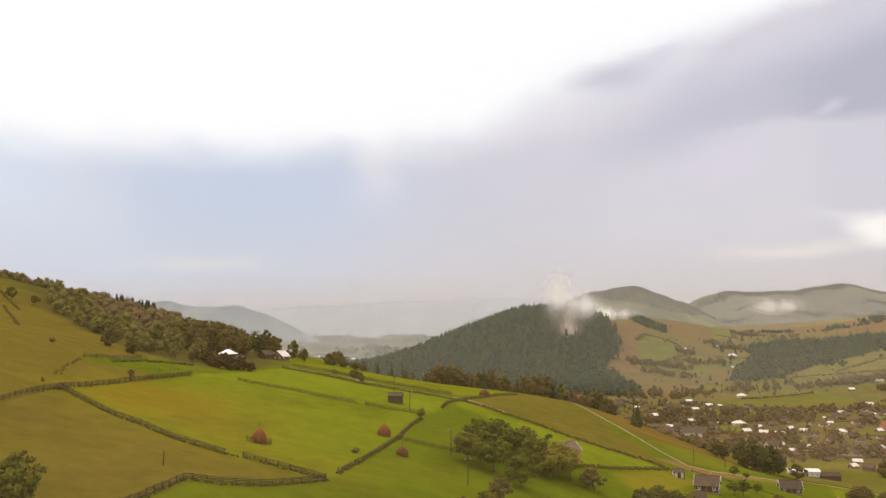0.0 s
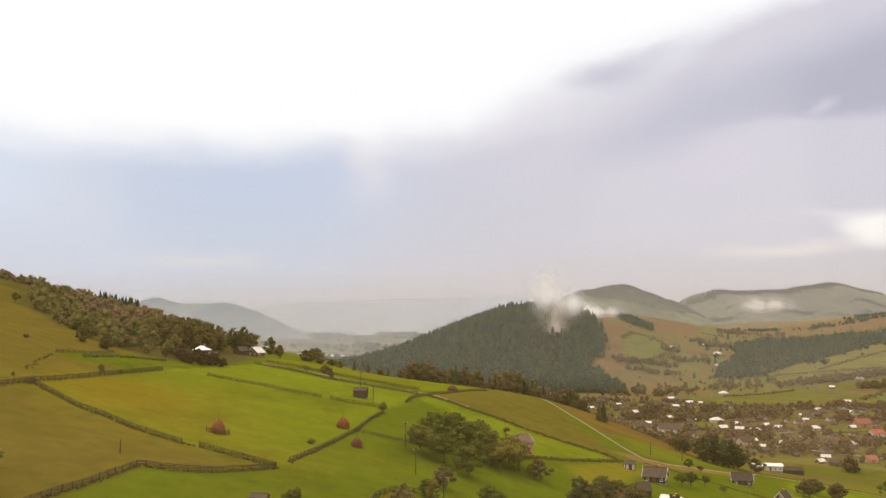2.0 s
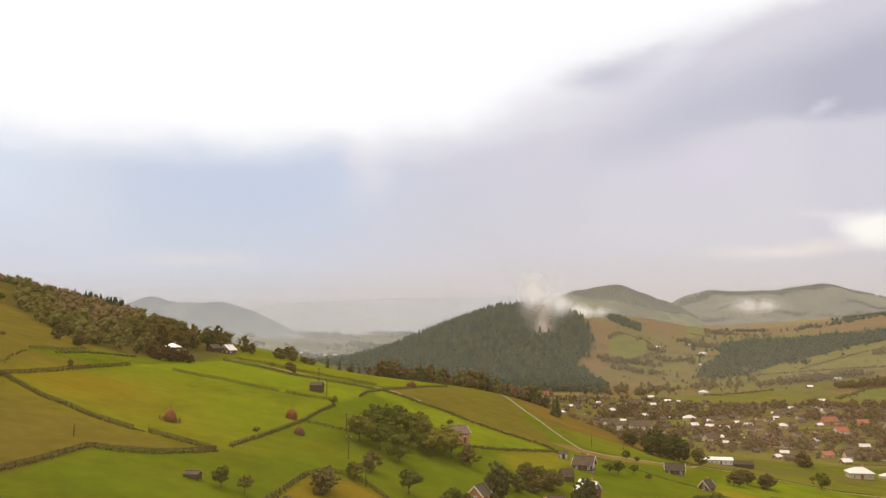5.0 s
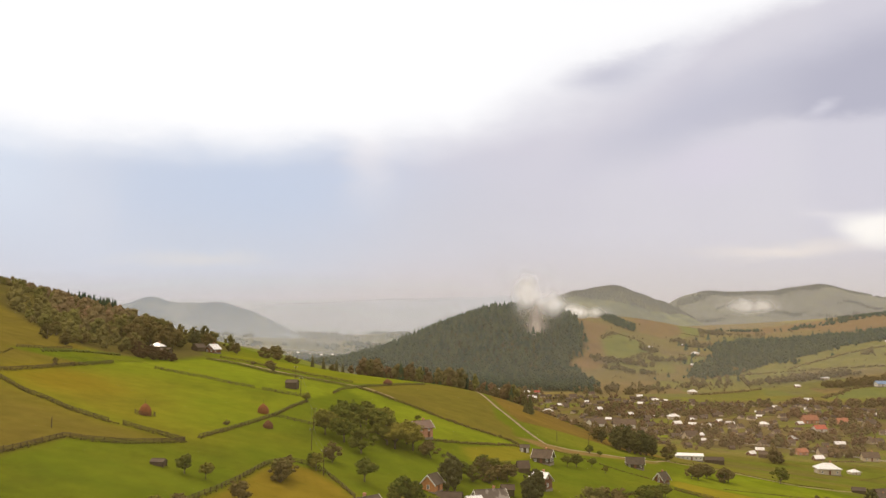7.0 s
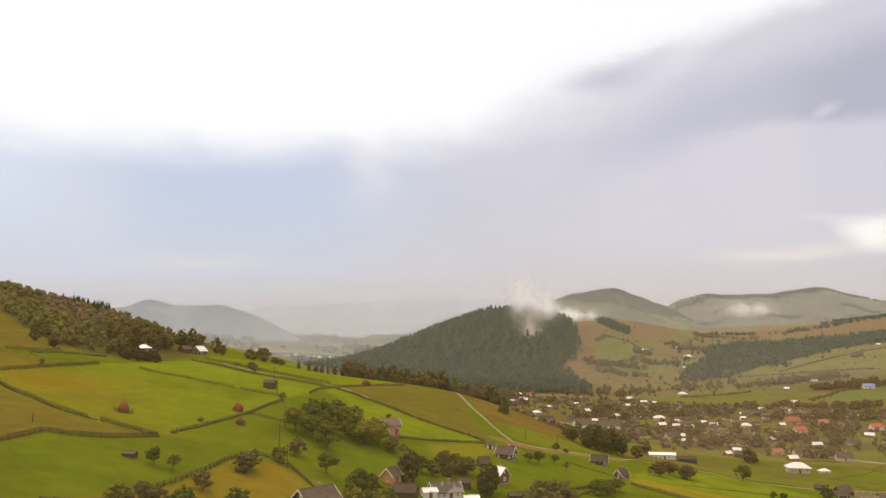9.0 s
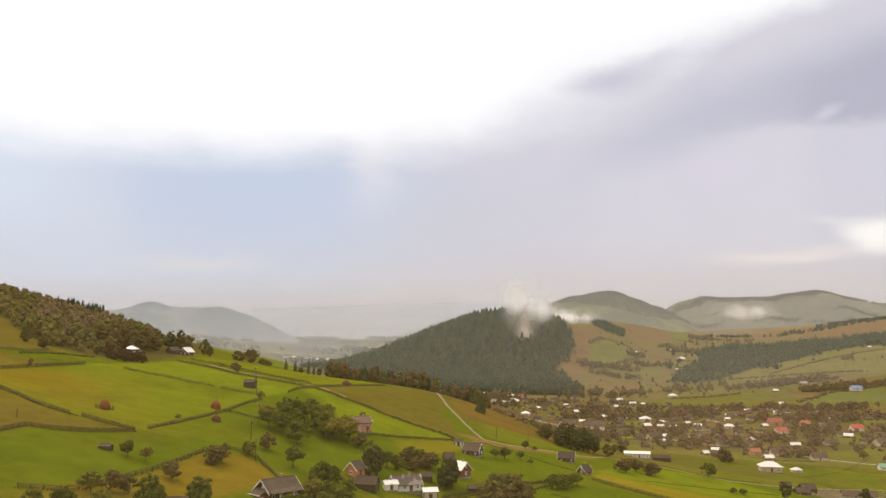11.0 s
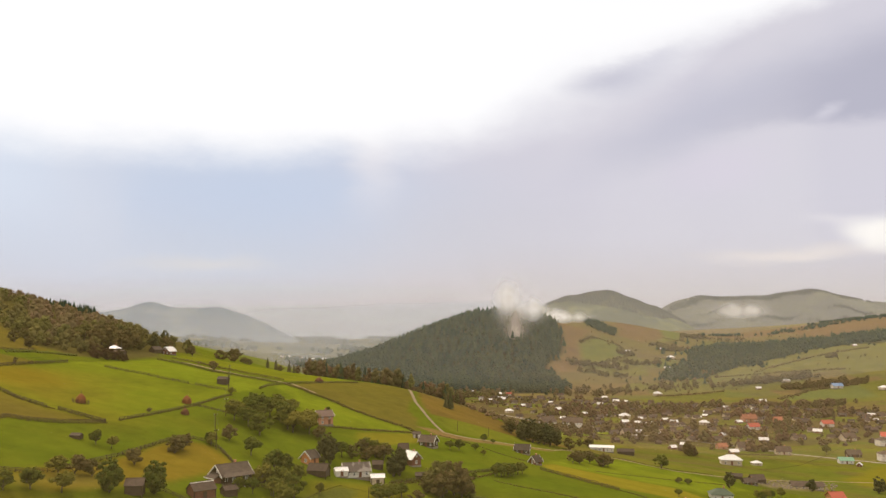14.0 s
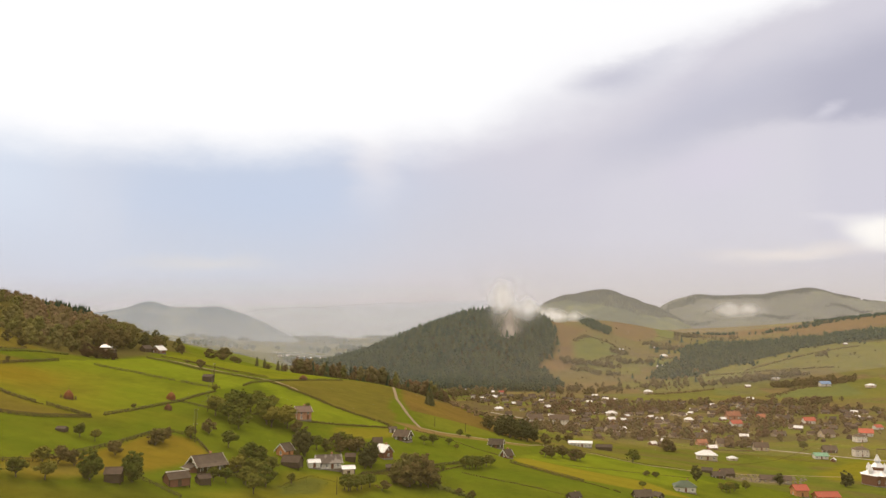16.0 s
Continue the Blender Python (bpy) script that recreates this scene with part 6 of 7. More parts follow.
WEATHERED = "weathered grey-brown wooden rail fence across the meadow"
FENCES = dict(
    upper=[(-95.7, 150), (-95.7, 184.9), (-96, 200.8), (-94.5, 211.3), (-92, 219.4), (-89.4, 231.6), (-87, 246.3), (-84.2, 262.8), (-81.9, 278.6)],
    middle=[(-94.5, 211.3), (-84.7, 204.2), (-75.9, 197.4), (-68.2, 194.1), (-59.6, 187.3), (-52.4, 183.9), (-45.9, 181.3)],
    lower=[(-42.1, 181.5), (-37, 179.9), (-30.8, 178.4), (-23.9, 176.4)],
    bottom=[(-23.9, 176.4), (-27.2, 170.4), (-32.3, 162.8), (-36.7, 158.6), (-41.2, 156.1), (-46.1, 155.3), (-47.6, 145.2), (-49, 136.2), (-50.8, 129.2), (-52.4, 121), (-55, 108)],
    east=[(-22.5, 184.8), (-19.1, 202.9), (-15.9, 222.2), (-12.9, 239.4), (-10.2, 261.7), (-7.1, 277.9)],
    cross=[(-12.8, 238.5), (-6.9, 238.6), (2.5, 237), (9.5, 237.6)],
    ridge=[(-69.4, 289.9), (-60, 289.2), (-50.6, 290.4), (-42.6, 287.8), (-29.1, 286.1)],
    ridge_end=[(-26, 286), (-17.7, 285.1), (-7.4, 286.7)],
    track_south=[(-67, 356.2), (-52, 350.9), (-31.7, 333.4), (-18.4, 330.7), (-5.2, 330.1), (3.5, 330.3)],
    track_north=[(-66.4, 379.6), (-50.6, 374.4), (-31.7, 357.5), (-14.7, 348.4), (3.7, 346.2)],
    loop=[(-0.2, 304.7), (1.3, 317.2), (8, 335.1), (15.4, 354.4), (26.4, 396.6), (36, 420)],
    garden=[(-107.1, 254), (-104.6, 261.3), (-101.8, 272.3), (-101.8, 287.6)],
    orchard=[(-24, 105.8), (-17.6, 109.3), (-13.1, 114.8), (-9.2, 129.5), (-6.4, 141.1), (-4.3, 153.2), (-1.8, 173.2), (2.3, 183.1), (6.9, 184.4), (12.1, 181.7), (18.1, 172.5), (22, 165.6)],
    lane=[(69.8, 195.4), (81.7, 208.7), (94.7, 223.9), (104, 234.6), (121.7, 254.4)],
    yard=[(12, 122), (17.4, 120), (23.4, 116.5), (27.2, 114.6)],
    valley=[(131, 269.4), (141.1, 264.6), (151.4, 256.7), (161.3, 249.3)],
)
for key, path in FENCES.items():
    rail_fence(path, WEATHERED, 1.3 if key in ("middle", "lower", "bottom", "upper") else 1.15, 2.6, 4 if key in ("middle", "lower", "bottom", "upper") else 3)


# ---------- banks, hedges and rows ----------
def tuft_strip(name, label, path, width, tall, material, per_m=5, seed=1, category="hedge"):
    """Rough grass and weeds along a line, as many small blades and clumps."""
    rng = np.random.default_rng(seed)
    pts = along(path, 1.0)
    verts, faces, o = [], [], 0
    for x, y in pts:
        for _ in range(per_m):
            px, py = x + rng.normal(0, width * 0.4), y + rng.normal(0, width * 0.4)
            z = ground_z(px, py)
            r = 0.72 * tall * rng.uniform(0.35, 0.8)
            v, f = lump(rng, ICO1, (px, py, z + r * 0.5), (r * 0.9, r * 0.9, r), 0.25)
            verts.append(v)
            faces.extend((f + o).tolist())
            o += len(v)
    me = mesh_of(name, np.concatenate(verts), faces, material)
    tone = np.concatenate([np.full(len(v), t) for v, t in zip(verts, rng.uniform(0, 1, len(verts)))])
    me.attributes.new("tone", "FLOAT", "POINT").data.foreach_set("value", tone.astype(np.float32))
    return tagged(new(name, me), label, category, kind="stuff")


tuft_strip("grass_bank", "dark rough-grass bank between the green strip and the olive slope", [(7.9, 331.6), (16.4, 326.9), (24.4, 319.6), (34.3, 314.3), (43.5, 306.6), (52.7, 302), (62.2, 300.1), (71.5, 298.2), (76.1, 293.3)], 2.8, 0.75, BANK_GRASS, 8, 1, "grass bank")
tuft_strip("grass_bank", "dark brushy bank below the green strip", [(39.7, 257.8), (47.5, 263.7), (58.1, 273.1), (74, 289.5)], 1.8, 0.75, BANK_GRASS, 7, 2, "grass bank")
tuft_strip("weedy_fence_line", "brown weeds grown up along the upper fence", FENCES["upper"][2:], 1.0, 0.45, BANK_GRASS, 3, 3, "weeds")
tuft_strip("weedy_fence_line", "brown weeds grown up along the diagonal fence", FENCES["east"], 0.8, 0.6, BANK_GRASS, 3, 4, "weeds")
tuft_strip("weedy_fence_line", "weeds along the low ridge fence", FENCES["ridge"] + FENCES["ridge_end"], 0.7, 0.4, BANK_GRASS, 3, 5, "weeds")
tuft_strip("weedy_fence_line", "weeds along the track", FENCES["track_south"], 0.9, 0.5, BANK_GRASS, 3, 6, "weeds")
tuft_strip("weedy_fence_line", "weeds along the far side of the track", FENCES["track_north"], 0.9, 0.5, BANK_GRASS, 3, 7, "weeds")
tuft_strip("weedy_fence_line", "weeds round the orchard fence", FENCES["orchard"], 0.8, 0.5, BANK_GRASS, 2, 8, "weeds")
tuft_strip("weedy_fence_line", "weeds along the looping bank", FENCES["loop"], 0.9, 0.5, BANK_GRASS, 3, 9, "weeds")
tuft_strip("weedy_fence_line", "weeds along the lane fence", FENCES["lane"], 1.2, 0.7, BANK_GRASS, 3, 10, "weeds")
tuft_strip("weedy_fence_line", "weeds along the valley fence", FENCES["valley"], 1.0, 0.5, BANK_GRASS, 3, 11, "weeds")
tuft_strip("weedy_fence_line", "low weeds along the long meadow fence", FENCES["middle"] + FENCES["lower"], 0.7, 0.55, BANK_GRASS, 3, 12, "weeds")
tuft_strip("weedy_fence_line", "weeds along the bottom fence of the slope", FENCES["bottom"], 0.7, 0.55, BANK_GRASS, 3, 15, "weeds")
tuft_strip("cabbage_row", "row of tall dark green kale plants", [(-101.5, 262), (-97, 288), (-90, 306)], 1.2, 1.1, KALE, 4, 13, "vegetables")
tuft_strip("garden_weeds", "pale green weeds on the garden slope", [(-94, 250), (-90, 275), (-84, 292), (-74, 300)], 4.0, 0.3, KALE, 4, 14, "weeds")


# ---------- tracks ----------
def ribbon(name, label, path, width, material, gap=2.0, lift=0.05, kind="structure", category="road"):
    pts = along(path, gap)
    verts, faces = [], []
    n = 5
    for i, (x, y) in enumerate(pts):
        a, b = pts[max(i - 1, 0)], pts[min(i + 1, len(pts) - 1)]
        d = Vector((b[0] - a[0], b[1] - a[1])).normalized()
        for k in range(n):
            o = (k / (n - 1) - 0.5) * width * (1 + 0.12 * math.sin(i * 1.7 + k))
            px, py = x - d.y * o, y + d.x * o
            verts.append((px, py, ground_z(px, py) + (lift if 0 < k < n - 1 else -0.15)))
    for i in range(len(pts) - 1):
        for k in range(n - 1):
            faces.append((i * n + k, (i + 1) * n + k, (i + 1) * n + k + 1, i * n + k + 1)[::-1])
    ob = new(name, mesh_of(name, verts, faces, material, True))
    return tagged(ob, label, category, kind=kind)


ribbon("road_track", "pale gravel track climbing over the shoulder", [(66, 470), (69, 430), (71.3, 404.3), (73, 384), (77.5, 360), (81, 342), (85, 326), (89, 313)], 2.9, GRAVEL)
ribbon("road_track_lower", "worn earth track below the strip fields", [(89, 313), (100, 318), (112, 330), (134, 353), (150, 369), (165, 400)], 2.2, TRACK)
ribbon("road_meadow_track", "worn grassy track between two fences", [(-66, 366), (-51, 362), (-32, 345), (-17, 339), (-2, 338), (10, 338), (24, 325)], 2.6, TRACK)
ribbon("road_valley", "grey valley road through the village", [(160, 900), (250, 720), (300, 650), (346, 610), (372, 580), (401, 561), (434, 536), (500, 500), (620, 450)], 5.0, ASPHALT, 4.0, 0.08)


# ---------- poles ----------
def utility_pole(x, y, h, arm=True, label="weathered wooden utility pole with a short cross-arm"):
    t = thing("utility_pole", spot(x, y), label, "pole", "utility poles")
    b = Build()
    b.tube([(0, 0, -1.0), (0.02, 0, h * 0.5), (0.05, 0.02, h)], [0.15, 0.12, 0.09], 8)
    part("shaft", b.mesh("shaft", WOOD_GREY), t)
    if arm:
        b = Build()
        b.box(-0.75, 0.75, -0.06, 0.06, h - 0.6, h - 0.46, 0.015)
        part("cross_arm", b.mesh("cross_arm", WOOD_GREY), t)
        for dx in (-0.6, 0.6):
            b = Build()
            b.tube([(dx, 0, h - 0.46), (dx, 0, h - 0.3), (dx, 0, h - 0.22)], [0.035, 0.06, 0.03], 7)
            part("insulator", b.mesh("insulator", TRIM_WHITE), t)
    return t


POLES = [(2.1, 231.4, 7.2), (-11.2, 288.1, 7.2), (-18.2, 317.4, 7.0), (5.8, 201.8, 6.6), (12.5, 178, 7.0)]
for x, y, h in POLES:
    utility_pole(x, y, h)
for (x0, y0, h0), (x1, y1, h1) in zip(sorted(POLES, key=lambda p: p[1]), sorted(POLES, key=lambda p: p[1])[1:]):
    t = thing("overhead_wire", pose(x0, y0, ground_z(x0, y0)), "thin dark overhead wires slung between two poles", "cable")
    for dx in (-0.6, 0.6):
        a, c = Vector((dx, 0, h0 - 0.24)), Vector((x1 - x0 + dx, y1 - y0, ground_z(x1, y1) - ground_z(x0, y0) + h1 - 0.24))
        b = Build()
        b.tube([a.lerp(c, i / 10) - Vector((0, 0, 0.9 * (1 - (i / 5 - 1) ** 2))) for i in range(11)], [0.018] * 11, 4)
        part("wire", b.mesh("wire", WIRE), t)
utility_pole(64.8, 160.8, 6.0, False, "plain grey wooden post beside the farmyard")
utility_pole(112.7, 344.7, 5.0, False, "plain weathered wooden post on the slope")
utility_pole(96, 330, 5.0, False, "plain weathered wooden post on the slope")
utility_pole(-52.3, 161.3, 2.8, False, "short bare post standing alone in the grass")


# ---------- mist and haze sheets ---
def mist_haze_material(name, density, scale, tint, bottom, top, soft_x=0.0):
    """Thin mist, and sheets that stand in for haze: mostly clear, the rest scatters the sky's light."""
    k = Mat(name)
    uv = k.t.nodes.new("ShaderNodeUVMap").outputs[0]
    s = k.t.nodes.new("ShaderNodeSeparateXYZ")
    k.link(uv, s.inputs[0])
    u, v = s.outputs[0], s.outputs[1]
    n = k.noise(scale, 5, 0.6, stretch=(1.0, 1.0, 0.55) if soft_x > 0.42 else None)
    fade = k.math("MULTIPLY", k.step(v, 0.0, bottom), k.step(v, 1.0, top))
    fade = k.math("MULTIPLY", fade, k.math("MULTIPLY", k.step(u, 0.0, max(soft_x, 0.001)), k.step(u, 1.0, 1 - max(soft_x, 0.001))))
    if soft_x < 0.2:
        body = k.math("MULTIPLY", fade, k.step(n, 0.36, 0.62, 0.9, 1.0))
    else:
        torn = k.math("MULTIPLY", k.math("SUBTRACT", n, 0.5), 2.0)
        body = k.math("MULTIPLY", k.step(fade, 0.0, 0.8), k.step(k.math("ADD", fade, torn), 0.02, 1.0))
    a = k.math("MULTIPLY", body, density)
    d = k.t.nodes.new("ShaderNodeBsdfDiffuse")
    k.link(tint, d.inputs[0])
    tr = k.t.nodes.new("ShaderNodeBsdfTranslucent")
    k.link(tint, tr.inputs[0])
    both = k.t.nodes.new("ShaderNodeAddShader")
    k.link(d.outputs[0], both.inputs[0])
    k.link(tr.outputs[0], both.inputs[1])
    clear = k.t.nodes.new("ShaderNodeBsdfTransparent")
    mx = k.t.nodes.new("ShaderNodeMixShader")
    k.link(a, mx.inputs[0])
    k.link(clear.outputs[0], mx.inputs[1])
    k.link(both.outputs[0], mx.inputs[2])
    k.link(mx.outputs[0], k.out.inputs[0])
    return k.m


def veil(name, label, x0, x1, y, z0, z1, material, bend=0.0, turn=0.0, nx=24, nz=8, flare=0.0):
    """A sheet of mist or of stand-in haze, bowed and rippled."""
    verts, faces, uvs = [], [], []
    rng = np.random.default_rng(len(label))
    ph = rng.uniform(0, 6, 4)
    for j in range(nz + 1):
        for i in range(nx + 1):
            u, v = i / nx, j / nz
            x = (u - 0.5) * (x1 - x0) * (1 + flare * (v - 0.5)) + flare * 9 * math.sin(4 * v + ph[1])
            d = bend * ((u - 0.5) ** 2 * 4 - 1) + 0.06 * (x1 - x0) * math.sin(5 * u + ph[0] + 2 * v) * min(1, 60 / (x1 - x0))
            verts.append(((x0 + x1) / 2 + x * math.cos(turn) - d * math.sin(turn), y + x * math.sin(turn) + d * math.cos(turn), z0 + (z1 - z0) * v))
            uvs.append((u, v))
    for j in range(nz):
        for i in range(nx):
            a = j * (nx + 1) + i
            faces.append((a, a + 1, a + nx + 2, a + nx + 1))
    me = mesh_of(name, verts, faces, material, True)
    lay = me.uv_layers.new(name="UVMap")
    for lp in me.loops:
        lay.data[lp.index].uv = uvs[lp.vertex_index]
    return tagged(new(name, me), label, "mist", kind="stuff")


MIST_WHITE = mist_haze_material("rising_mist", 1.0, 0.026, (0.49, 0.51, 0.55), 0.45, 0.5, 0.45)
MIST_THIN = mist_haze_material("thin_rising_mist", 0.85, 0.03, (0.50, 0.44, 0.42), 0.28, 0.3, 0.45)
MIST_BANK = mist_haze_material("lying_mist", 0.75, 0.014, (0.49, 0.51, 0.56), 0.4, 0.5, 0.4)
# these two are for flat sheets that stand in for distance haze
FAR_HAZE = mist_haze_material("valley_haze", 0.42, 0.003, (0.33, 0.355, 0.405), 0.12, 0.1, 0.06)
VALLEY_VEIL = mist_haze_material("valley_veil", 0.13, 0.004, (0.39, 0.40, 0.395), 0.1, 0.45, 0.08)
# the plume that rises from the wooded hill: a thin torn column, puffs over the crest, and a drift behind the saddle
for i, (x, y, z0, z1, w) in enumerate(((236, 1632, 40, 190, 84), (230, 1690, 104, 240, 120), (276, 1700, 112, 192, 150))):
    veil("mist_plume", "white wisp of mist rising out of the forest", x - w / 2, x + w / 2, y, z0, z1, MIST_THIN if i < 1 else MIST_WHITE, 8 - 2 * i, 0.1 * i - 0.1, 14, 10, 0.5 if i < 2 else 0.0)
veil("mist_bank", "white bank of mist sinking behind the forest hill into the saddle", 280, 520, 2120, 112, 172, MIST_WHITE, 20)
veil("mist_bank", "white bank of mist lying before the far hills", 1150, 1510, 3420, 150, 250, MIST_BANK, 40)
# sheets added one behind another in place of haze, paling the far valley
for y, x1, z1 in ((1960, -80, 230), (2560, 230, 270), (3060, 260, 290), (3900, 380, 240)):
    veil("valley_haze", "pale rain veil closing the far end of the valley", -2300, x1, y, -70, z1, FAR_HAZE, 40, 0.0, 24, 2)
# added sheet: lifts the darks and warms the tones of all behind it
NEAR_HAZE = mist_haze_material("near_haze", 0.042, 0.004, (0.54, 0.44, 0.22), 0.02, 0.76, 0.03)
veil("near_haze_sheet", "faint drizzle haze drifting over the near meadow", -420, 520, 74, 10, 124, NEAR_HAZE, 6)
# sheet added as haze, paling the forest hill and slopes behind it
veil("valley_haze_sheet", "thin grey mist hanging across the valley", -500, 1500, 1275, -5, 330, VALLEY_VEIL, 30)
# sheet added as haze to lift and brown the village's dark tones
VILLAGE_VEIL = mist_haze_material("village_veil", 0.075, 0.006, (0.54, 0.38, 0.28), 0.04, 0.4, 0.1)
veil("village_haze", "faint brownish haze over the village", 90, 1500, 560, -40, 108, VILLAGE_VEIL, 20)
# sheet added as haze in front of the far east hills
veil("east_haze_sheet", "thin rain mist before the far east hills", 150, 2600, 2750, 0, 420, VALLEY_VEIL, 60)


# ---------- lanes, hedges and small things of the valley side ----------
ribbon("road_lane", "grey earth lane along the valley meadows", [(160, 388), (174, 392), (192, 393), (204, 374), (218, 364), (245, 380), (278, 409), (330, 440), (372, 452)], 2.6, TRACK, 3.0, 0.06)
tuft_strip("weedy_field_edge", "weeds on a terrace edge between meadows", [(108, 219), (119, 212), (132, 205), (145, 196)], 0.9, 0.6, BANK_GRASS, 3, 41, "weeds")
tuft_strip("weedy_field_edge", "weeds along the foot of the yellow field", [(132, 268), (142, 260), (153, 249), (164, 244), (174, 234)], 0.9, 0.7, BANK_GRASS, 3, 42, "weeds")
tuft_strip("weedy_field_edge", "weeds along the top of the yellow field", [(162, 308), (180, 315), (208, 323), (233, 335)], 0.8, 0.5, BANK_GRASS, 3, 43, "weeds")
tuft_strip("weedy_field_edge", "weeds on the terrace below the track", [(87, 302), (96, 303), (105, 302), (118, 293), (129, 289)], 0.8, 0.6, BANK_GRASS, 3, 44, "weeds")
tuft_strip("flowering_hedge", "pale flowering hedge beside the big autumn tree", [(93, 196), (98, 192), (103, 186), (110, 179)], 1.2, 1.6, KALE, 4, 45, "hedge")
tuft_strip("weedy_field_edge", "weeds along the farm lane", [(70, 194), (82, 206), (95, 212), (109, 234)], 1.0, 0.7, BANK_GRASS, 3, 46, "weeds")
tuft_strip("garden_edge", "rough edge of the vegetable plot", [(47, 153), (50, 167), (54, 178), (62, 178)], 0.8, 0.3, BANK_GRASS, 3, 47, "weeds")
tuft_strip("weedy_field_edge", "weeds along the valley lane", [(150, 384), (174, 396), (192, 397), (206, 378), (219, 369), (243, 385)], 1.0, 0.6, BANK_GRASS, 3, 48, "weeds")
tuft_strip("weedy_field_edge", "weedy boundary across the valley floor", [(215, 640), (260, 600), (330, 560), (380, 520)], 1.6, 0.4, BANK_GRASS, 2, 49, "weeds")
tuft_strip("weedy_field_edge", "weedy boundary between valley gardens", [(300, 470), (350, 520), (420, 610), (470, 620)], 1.6, 0.4, BANK_GRASS, 2, 50, "weeds")
tuft_strip("weedy_field_edge", "weedy boundary between long valley strips", [(430, 700), (480, 690), (540, 720), (600, 760)], 1.6, 0.45, BANK_GRASS, 2, 51, "weeds")
for k, (path, tall) in enumerate((([(-101, 222), (-104, 236), (-106, 250)], 0.5), ([(-150, 300), (-175, 345), (-205, 395)], 0.6), ([(-196, 392), (-215, 420), (-250, 470)], 0.8))):
    tuft_strip("pasture_weeds", "loose line of weeds on the olive pasture", path, 1.2, tall, BANK_GRASS, 2, 60 + k, "weeds")

# the kitchen garden below the white farmhouse: planted rows
for k in range(7):
    x0, y0 = 48.5 + 1.55 * k, 150 + 0.8 * k
    tuft_strip("vegetable_row", "green row of vegetables in the kitchen garden", [(x0, y0), (x0 + 2.6, y0 + 20)], 1.5, 0.22, KALE, 3, 70 + k, "vegetables")

STONE = simple("field_stone", (0.17, 0.14, 0.11), (0.25, 0.21, 0.17), 1.2, 0.9, 0.0, False, 0.0, 0.4)


def stone_heap(name, label, poly, spacing, seed):
    rng = np.random.default_rng(seed)
    xs, ys = scatter(rng, poly, spacing)
    b_v, b_f, o = [], [], 0
    for x, y in zip(xs, ys):
        r = rng.uniform(0.25, 0.8)
        v, f = lump(rng, ICO1, (x, y, ground_z(x, y) + r * 0.25), (r, r * rng.uniform(0.6, 1.1), r * rng.uniform(0.4, 0.8)), 0.2)
        b_v.append(v)
        b_f.extend((f + o).tolist())
        o += len(v)
    return tagged(new(name, mesh_of(name, np.concatenate(b_v), b_f, STONE)), label, "stones", kind="stuff")


stone_heap("stone_heaps", "pale heaps of field stones beside the lane", [(262, 380), (300, 425), (336, 432), (318, 396), (279, 374)], 2.6, 5)
autumn_tree.row([(204, 315, 3.0), (209, 316, 3.2)], 1.2)
fruit_tree.row([(249, 315, 5), (259, 327, 5.5), (242, 306, 4.5), (43.6, 149.1, 7.5), (42.4, 136.8, 6.8), (38.4, 144.2, 5.6), (41.4, 169, 5.8), (71.7, 175.1, 5.5), (74, 183.4, 3.6), (66.5, 169.2, 5.8), (68.5, 169.1, 5.4)], 1.1)
autumn_tree.row([(98.2, 192, 3.3), (106.3, 182.5, 2.8), (110.2, 178.6, 3.2), (88, 188.1, 9.6), (82.7, 191.3, 6.8)], 1.2)

# the far town at the end of the valley
for x, y, w, turn, kind in ((-344, 2330, 20, 4, "tin"), (-315, 2345, 14, -10, "white2"), (-294, 2320, 16, 8, "tin_gable"), (-247, 2360, 18, 0, "tin"), (-228, 2350, 14, 6, "blue"), (-370, 2360, 12, 0, "white2"), (-280, 2370, 13, 3, "tin")):
    village_house(kind, x, y, w, turn)

# the long low barn and its outbuildings among the stone heaps
house(spot(300, 392, -14), "long_barn", "long low barn with a brown roof and patched white walls", 17.0, 6.0, 2.2, 1.9, PLASTER_CREAM, SHINGLE_BROWN, bays=4, chimney=False, category="barn")
shed(spot(268, 384, 10), "valley_barn", "dark wooden barn with a steep brown roof in the valley", 8.0, 5.5, 2.2, 2.4, BOARDS_DARK, SHINGLE_BROWN)
shed(spot(258, 388, -20), "valley_shed", "low dark shed beside the valley barn", 6.0, 4.0, 1.9, 1.2, BOARDS_DARK, SHINGLE_GREY)
fruit_tree.row([(67.8, 169.3, 6.4), (74.3, 179.2, 5.0), (65.2, 230, 6.2), (57.3, 232, 5.8), (70.5, 172, 4.6)], 1.3)
autumn_tree.row([(78.8, 177.2, 4.2), (87.3, 186.5, 4.0), (62, 226, 5.4), (59, 219, 5.0)], 1.3)
# the red halls by the church
house(spot(306, 338, 4), "red_hall", "brick-red hall with a red tin roof near the church", 12.0, 7.0, 2.6, 2.0, BOARDS_ORANGE, ROOF_RED, bays=3, chimney=False, category="hall", plain=True)
house(spot(293, 341, 4), "red_hall", "tall brick-red barn with a red tin roof near the church", 7.0, 7.0, 3.8, 2.2, BOARDS_ORANGE, ROOF_RED, bays=1, chimney=False, category="hall", plain=True)
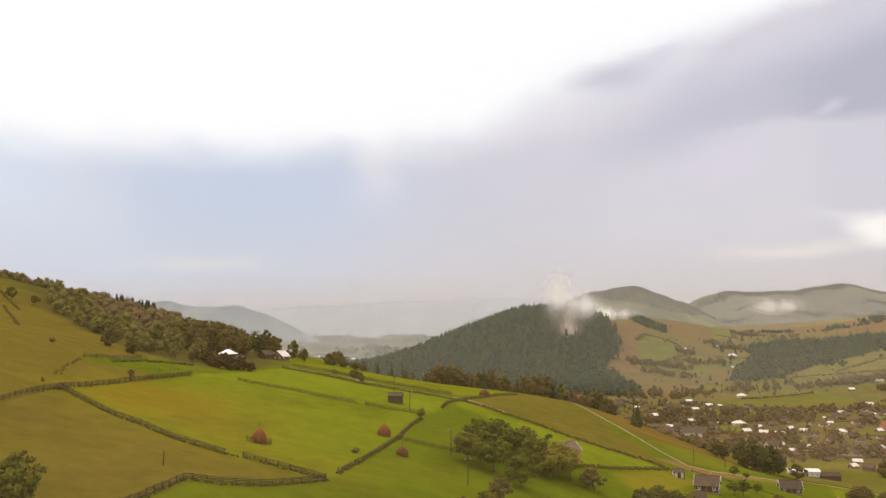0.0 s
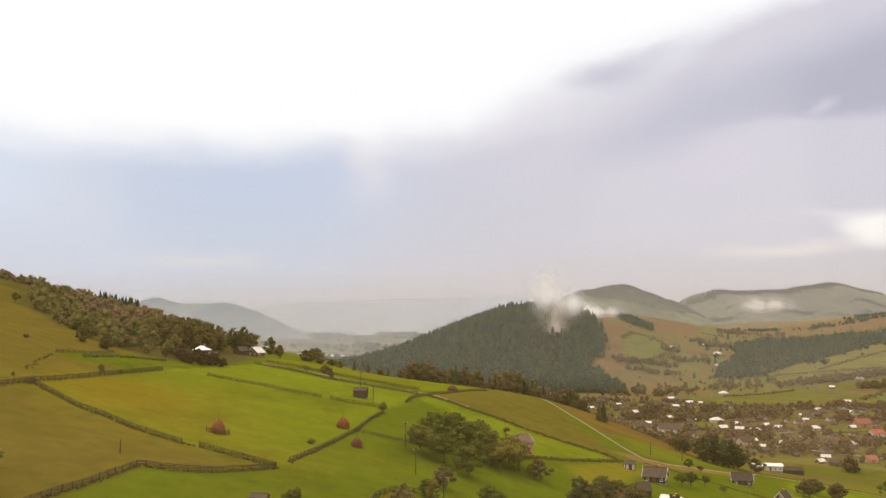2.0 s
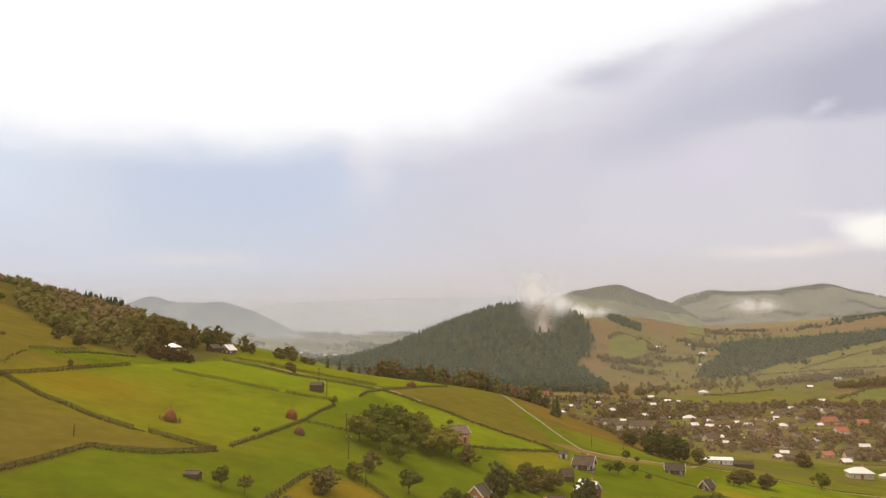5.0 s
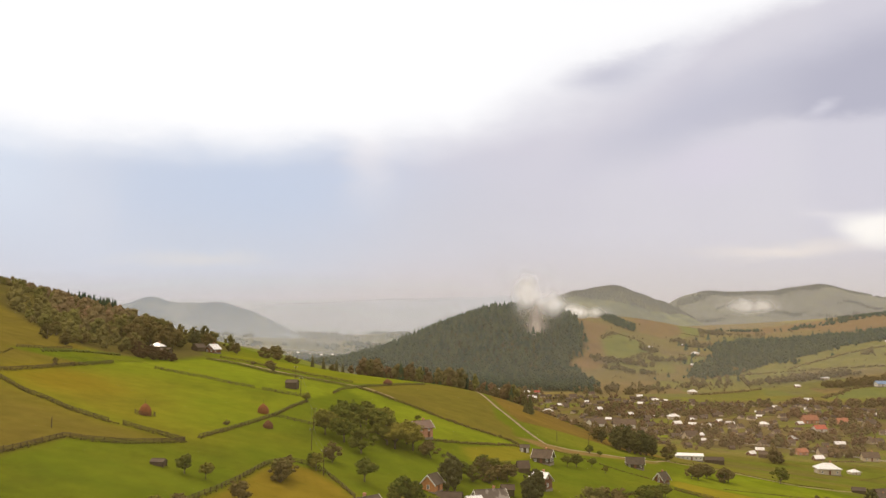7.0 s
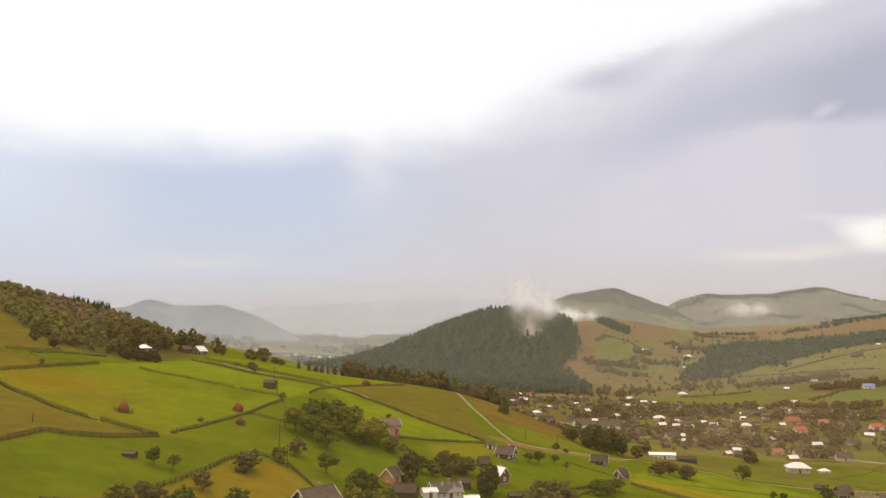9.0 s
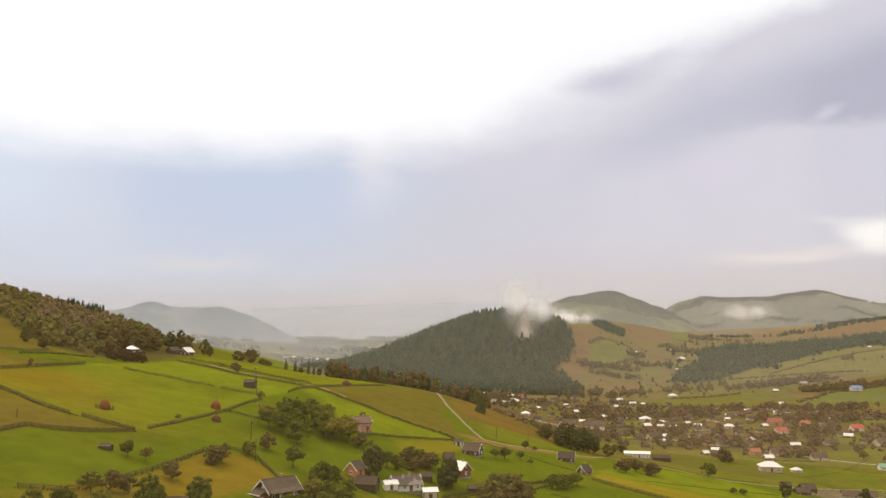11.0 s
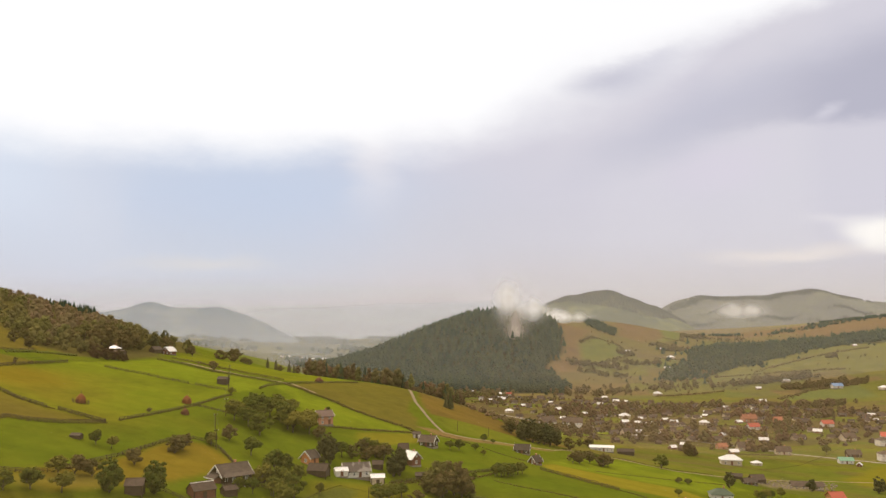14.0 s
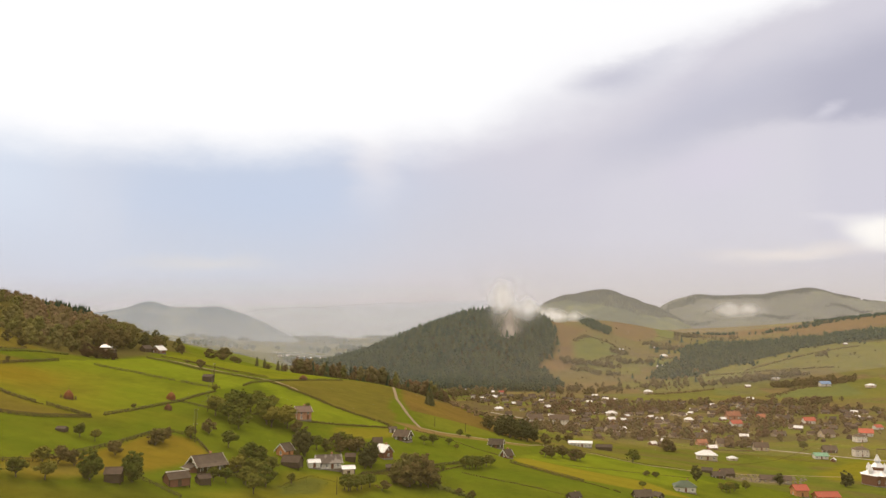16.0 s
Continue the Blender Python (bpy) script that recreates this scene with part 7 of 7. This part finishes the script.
# fuller trees round the farmyards and along the hedges
round_tree.row([(36.5, 172.5, 7.8), (31.5, 168.5, 5.6)], 1.0)
fruit_tree.row([(33.5, 152, 7.5), (37.5, 155, 7.0), (41.0, 151, 7.8), (109.5, 230, 5.6), (112.5, 232.5, 5.8), (115.2, 234, 5.6), (118.5, 240, 5.4)], 1.2)
tall_tree.row([(72.4, 207, 11.5), (70.2, 204.5, 9.5), (136, 386, 14), (141, 392, 15), (152, 396, 13), (157, 404, 12)], 1.15)
autumn_tree.row([(89.5, 194.5, 12.5), (94.5, 190, 10.5), (128, 402, 9), (163, 398, 8)], 1.2)

# small sheds and byres in the village yards
GR = np.random.default_rng(91)
garden_shed = shed(spot(268, 602, 12), "garden_shed", "small dark plank shed in a village yard", 4.2, 3.2, 2.0, 1.1, BOARDS_DARK, SHINGLE_BROWN, group="village sheds")
yx, yy = scatter(GR, [(170, 640), (240, 560), (330, 560), (450, 620), (570, 740), (620, 880), (540, 970), (420, 1010), (320, 1100), (180, 1210), (120, 1190), (160, 1000)], 27)
for x, y in zip(yx, yy):
    if GR.uniform() < 0.26:
        copy_of(garden_shed, spot(round(float(x), 1), round(float(y), 1), float(GR.uniform(-60, 60)), float(GR.uniform(0.8, 1.5))))
# hedges and board fences between the gardens, grown over with brown weeds
for k in range(34):
    x, y = GR.uniform(190, 520), GR.uniform(560, 1000)
    run, lean = GR.uniform(20, 60), GR.uniform(-0.25, 0.25)
    across = k % 3 > 0
    end = (x + run, y + lean * run) if across else (x + 0.35 * run, y + run)
    tuft_strip("garden_hedge", "brown overgrown hedge between village gardens", [(x, y), end], 0.9, 1.5, THICKET, 2, 100 + k)
# field hedges over the far slopes
SLOPE_HEDGES = [[(382, 1683), (430, 1782), (482, 1772)], [(482, 1772), (480, 1668), (400, 1562)], [(545, 1690), (606, 1684), (552, 1562)], [(652, 2034), (692, 2016), (760, 2240)], [(556, 1408), (700, 1320), (756, 1290)], [(571, 1113), (640, 1172), (722, 1186)], [(420, 1200), (538, 1236)], [(640, 1385), (760, 1440), (900, 1500)]]
for k, path in enumerate(SLOPE_HEDGES):
    tuft_strip("slope_hedge", "ragged hedge along a far field edge", path, 9.0, 3.4, THICKET, 1, 150 + k)
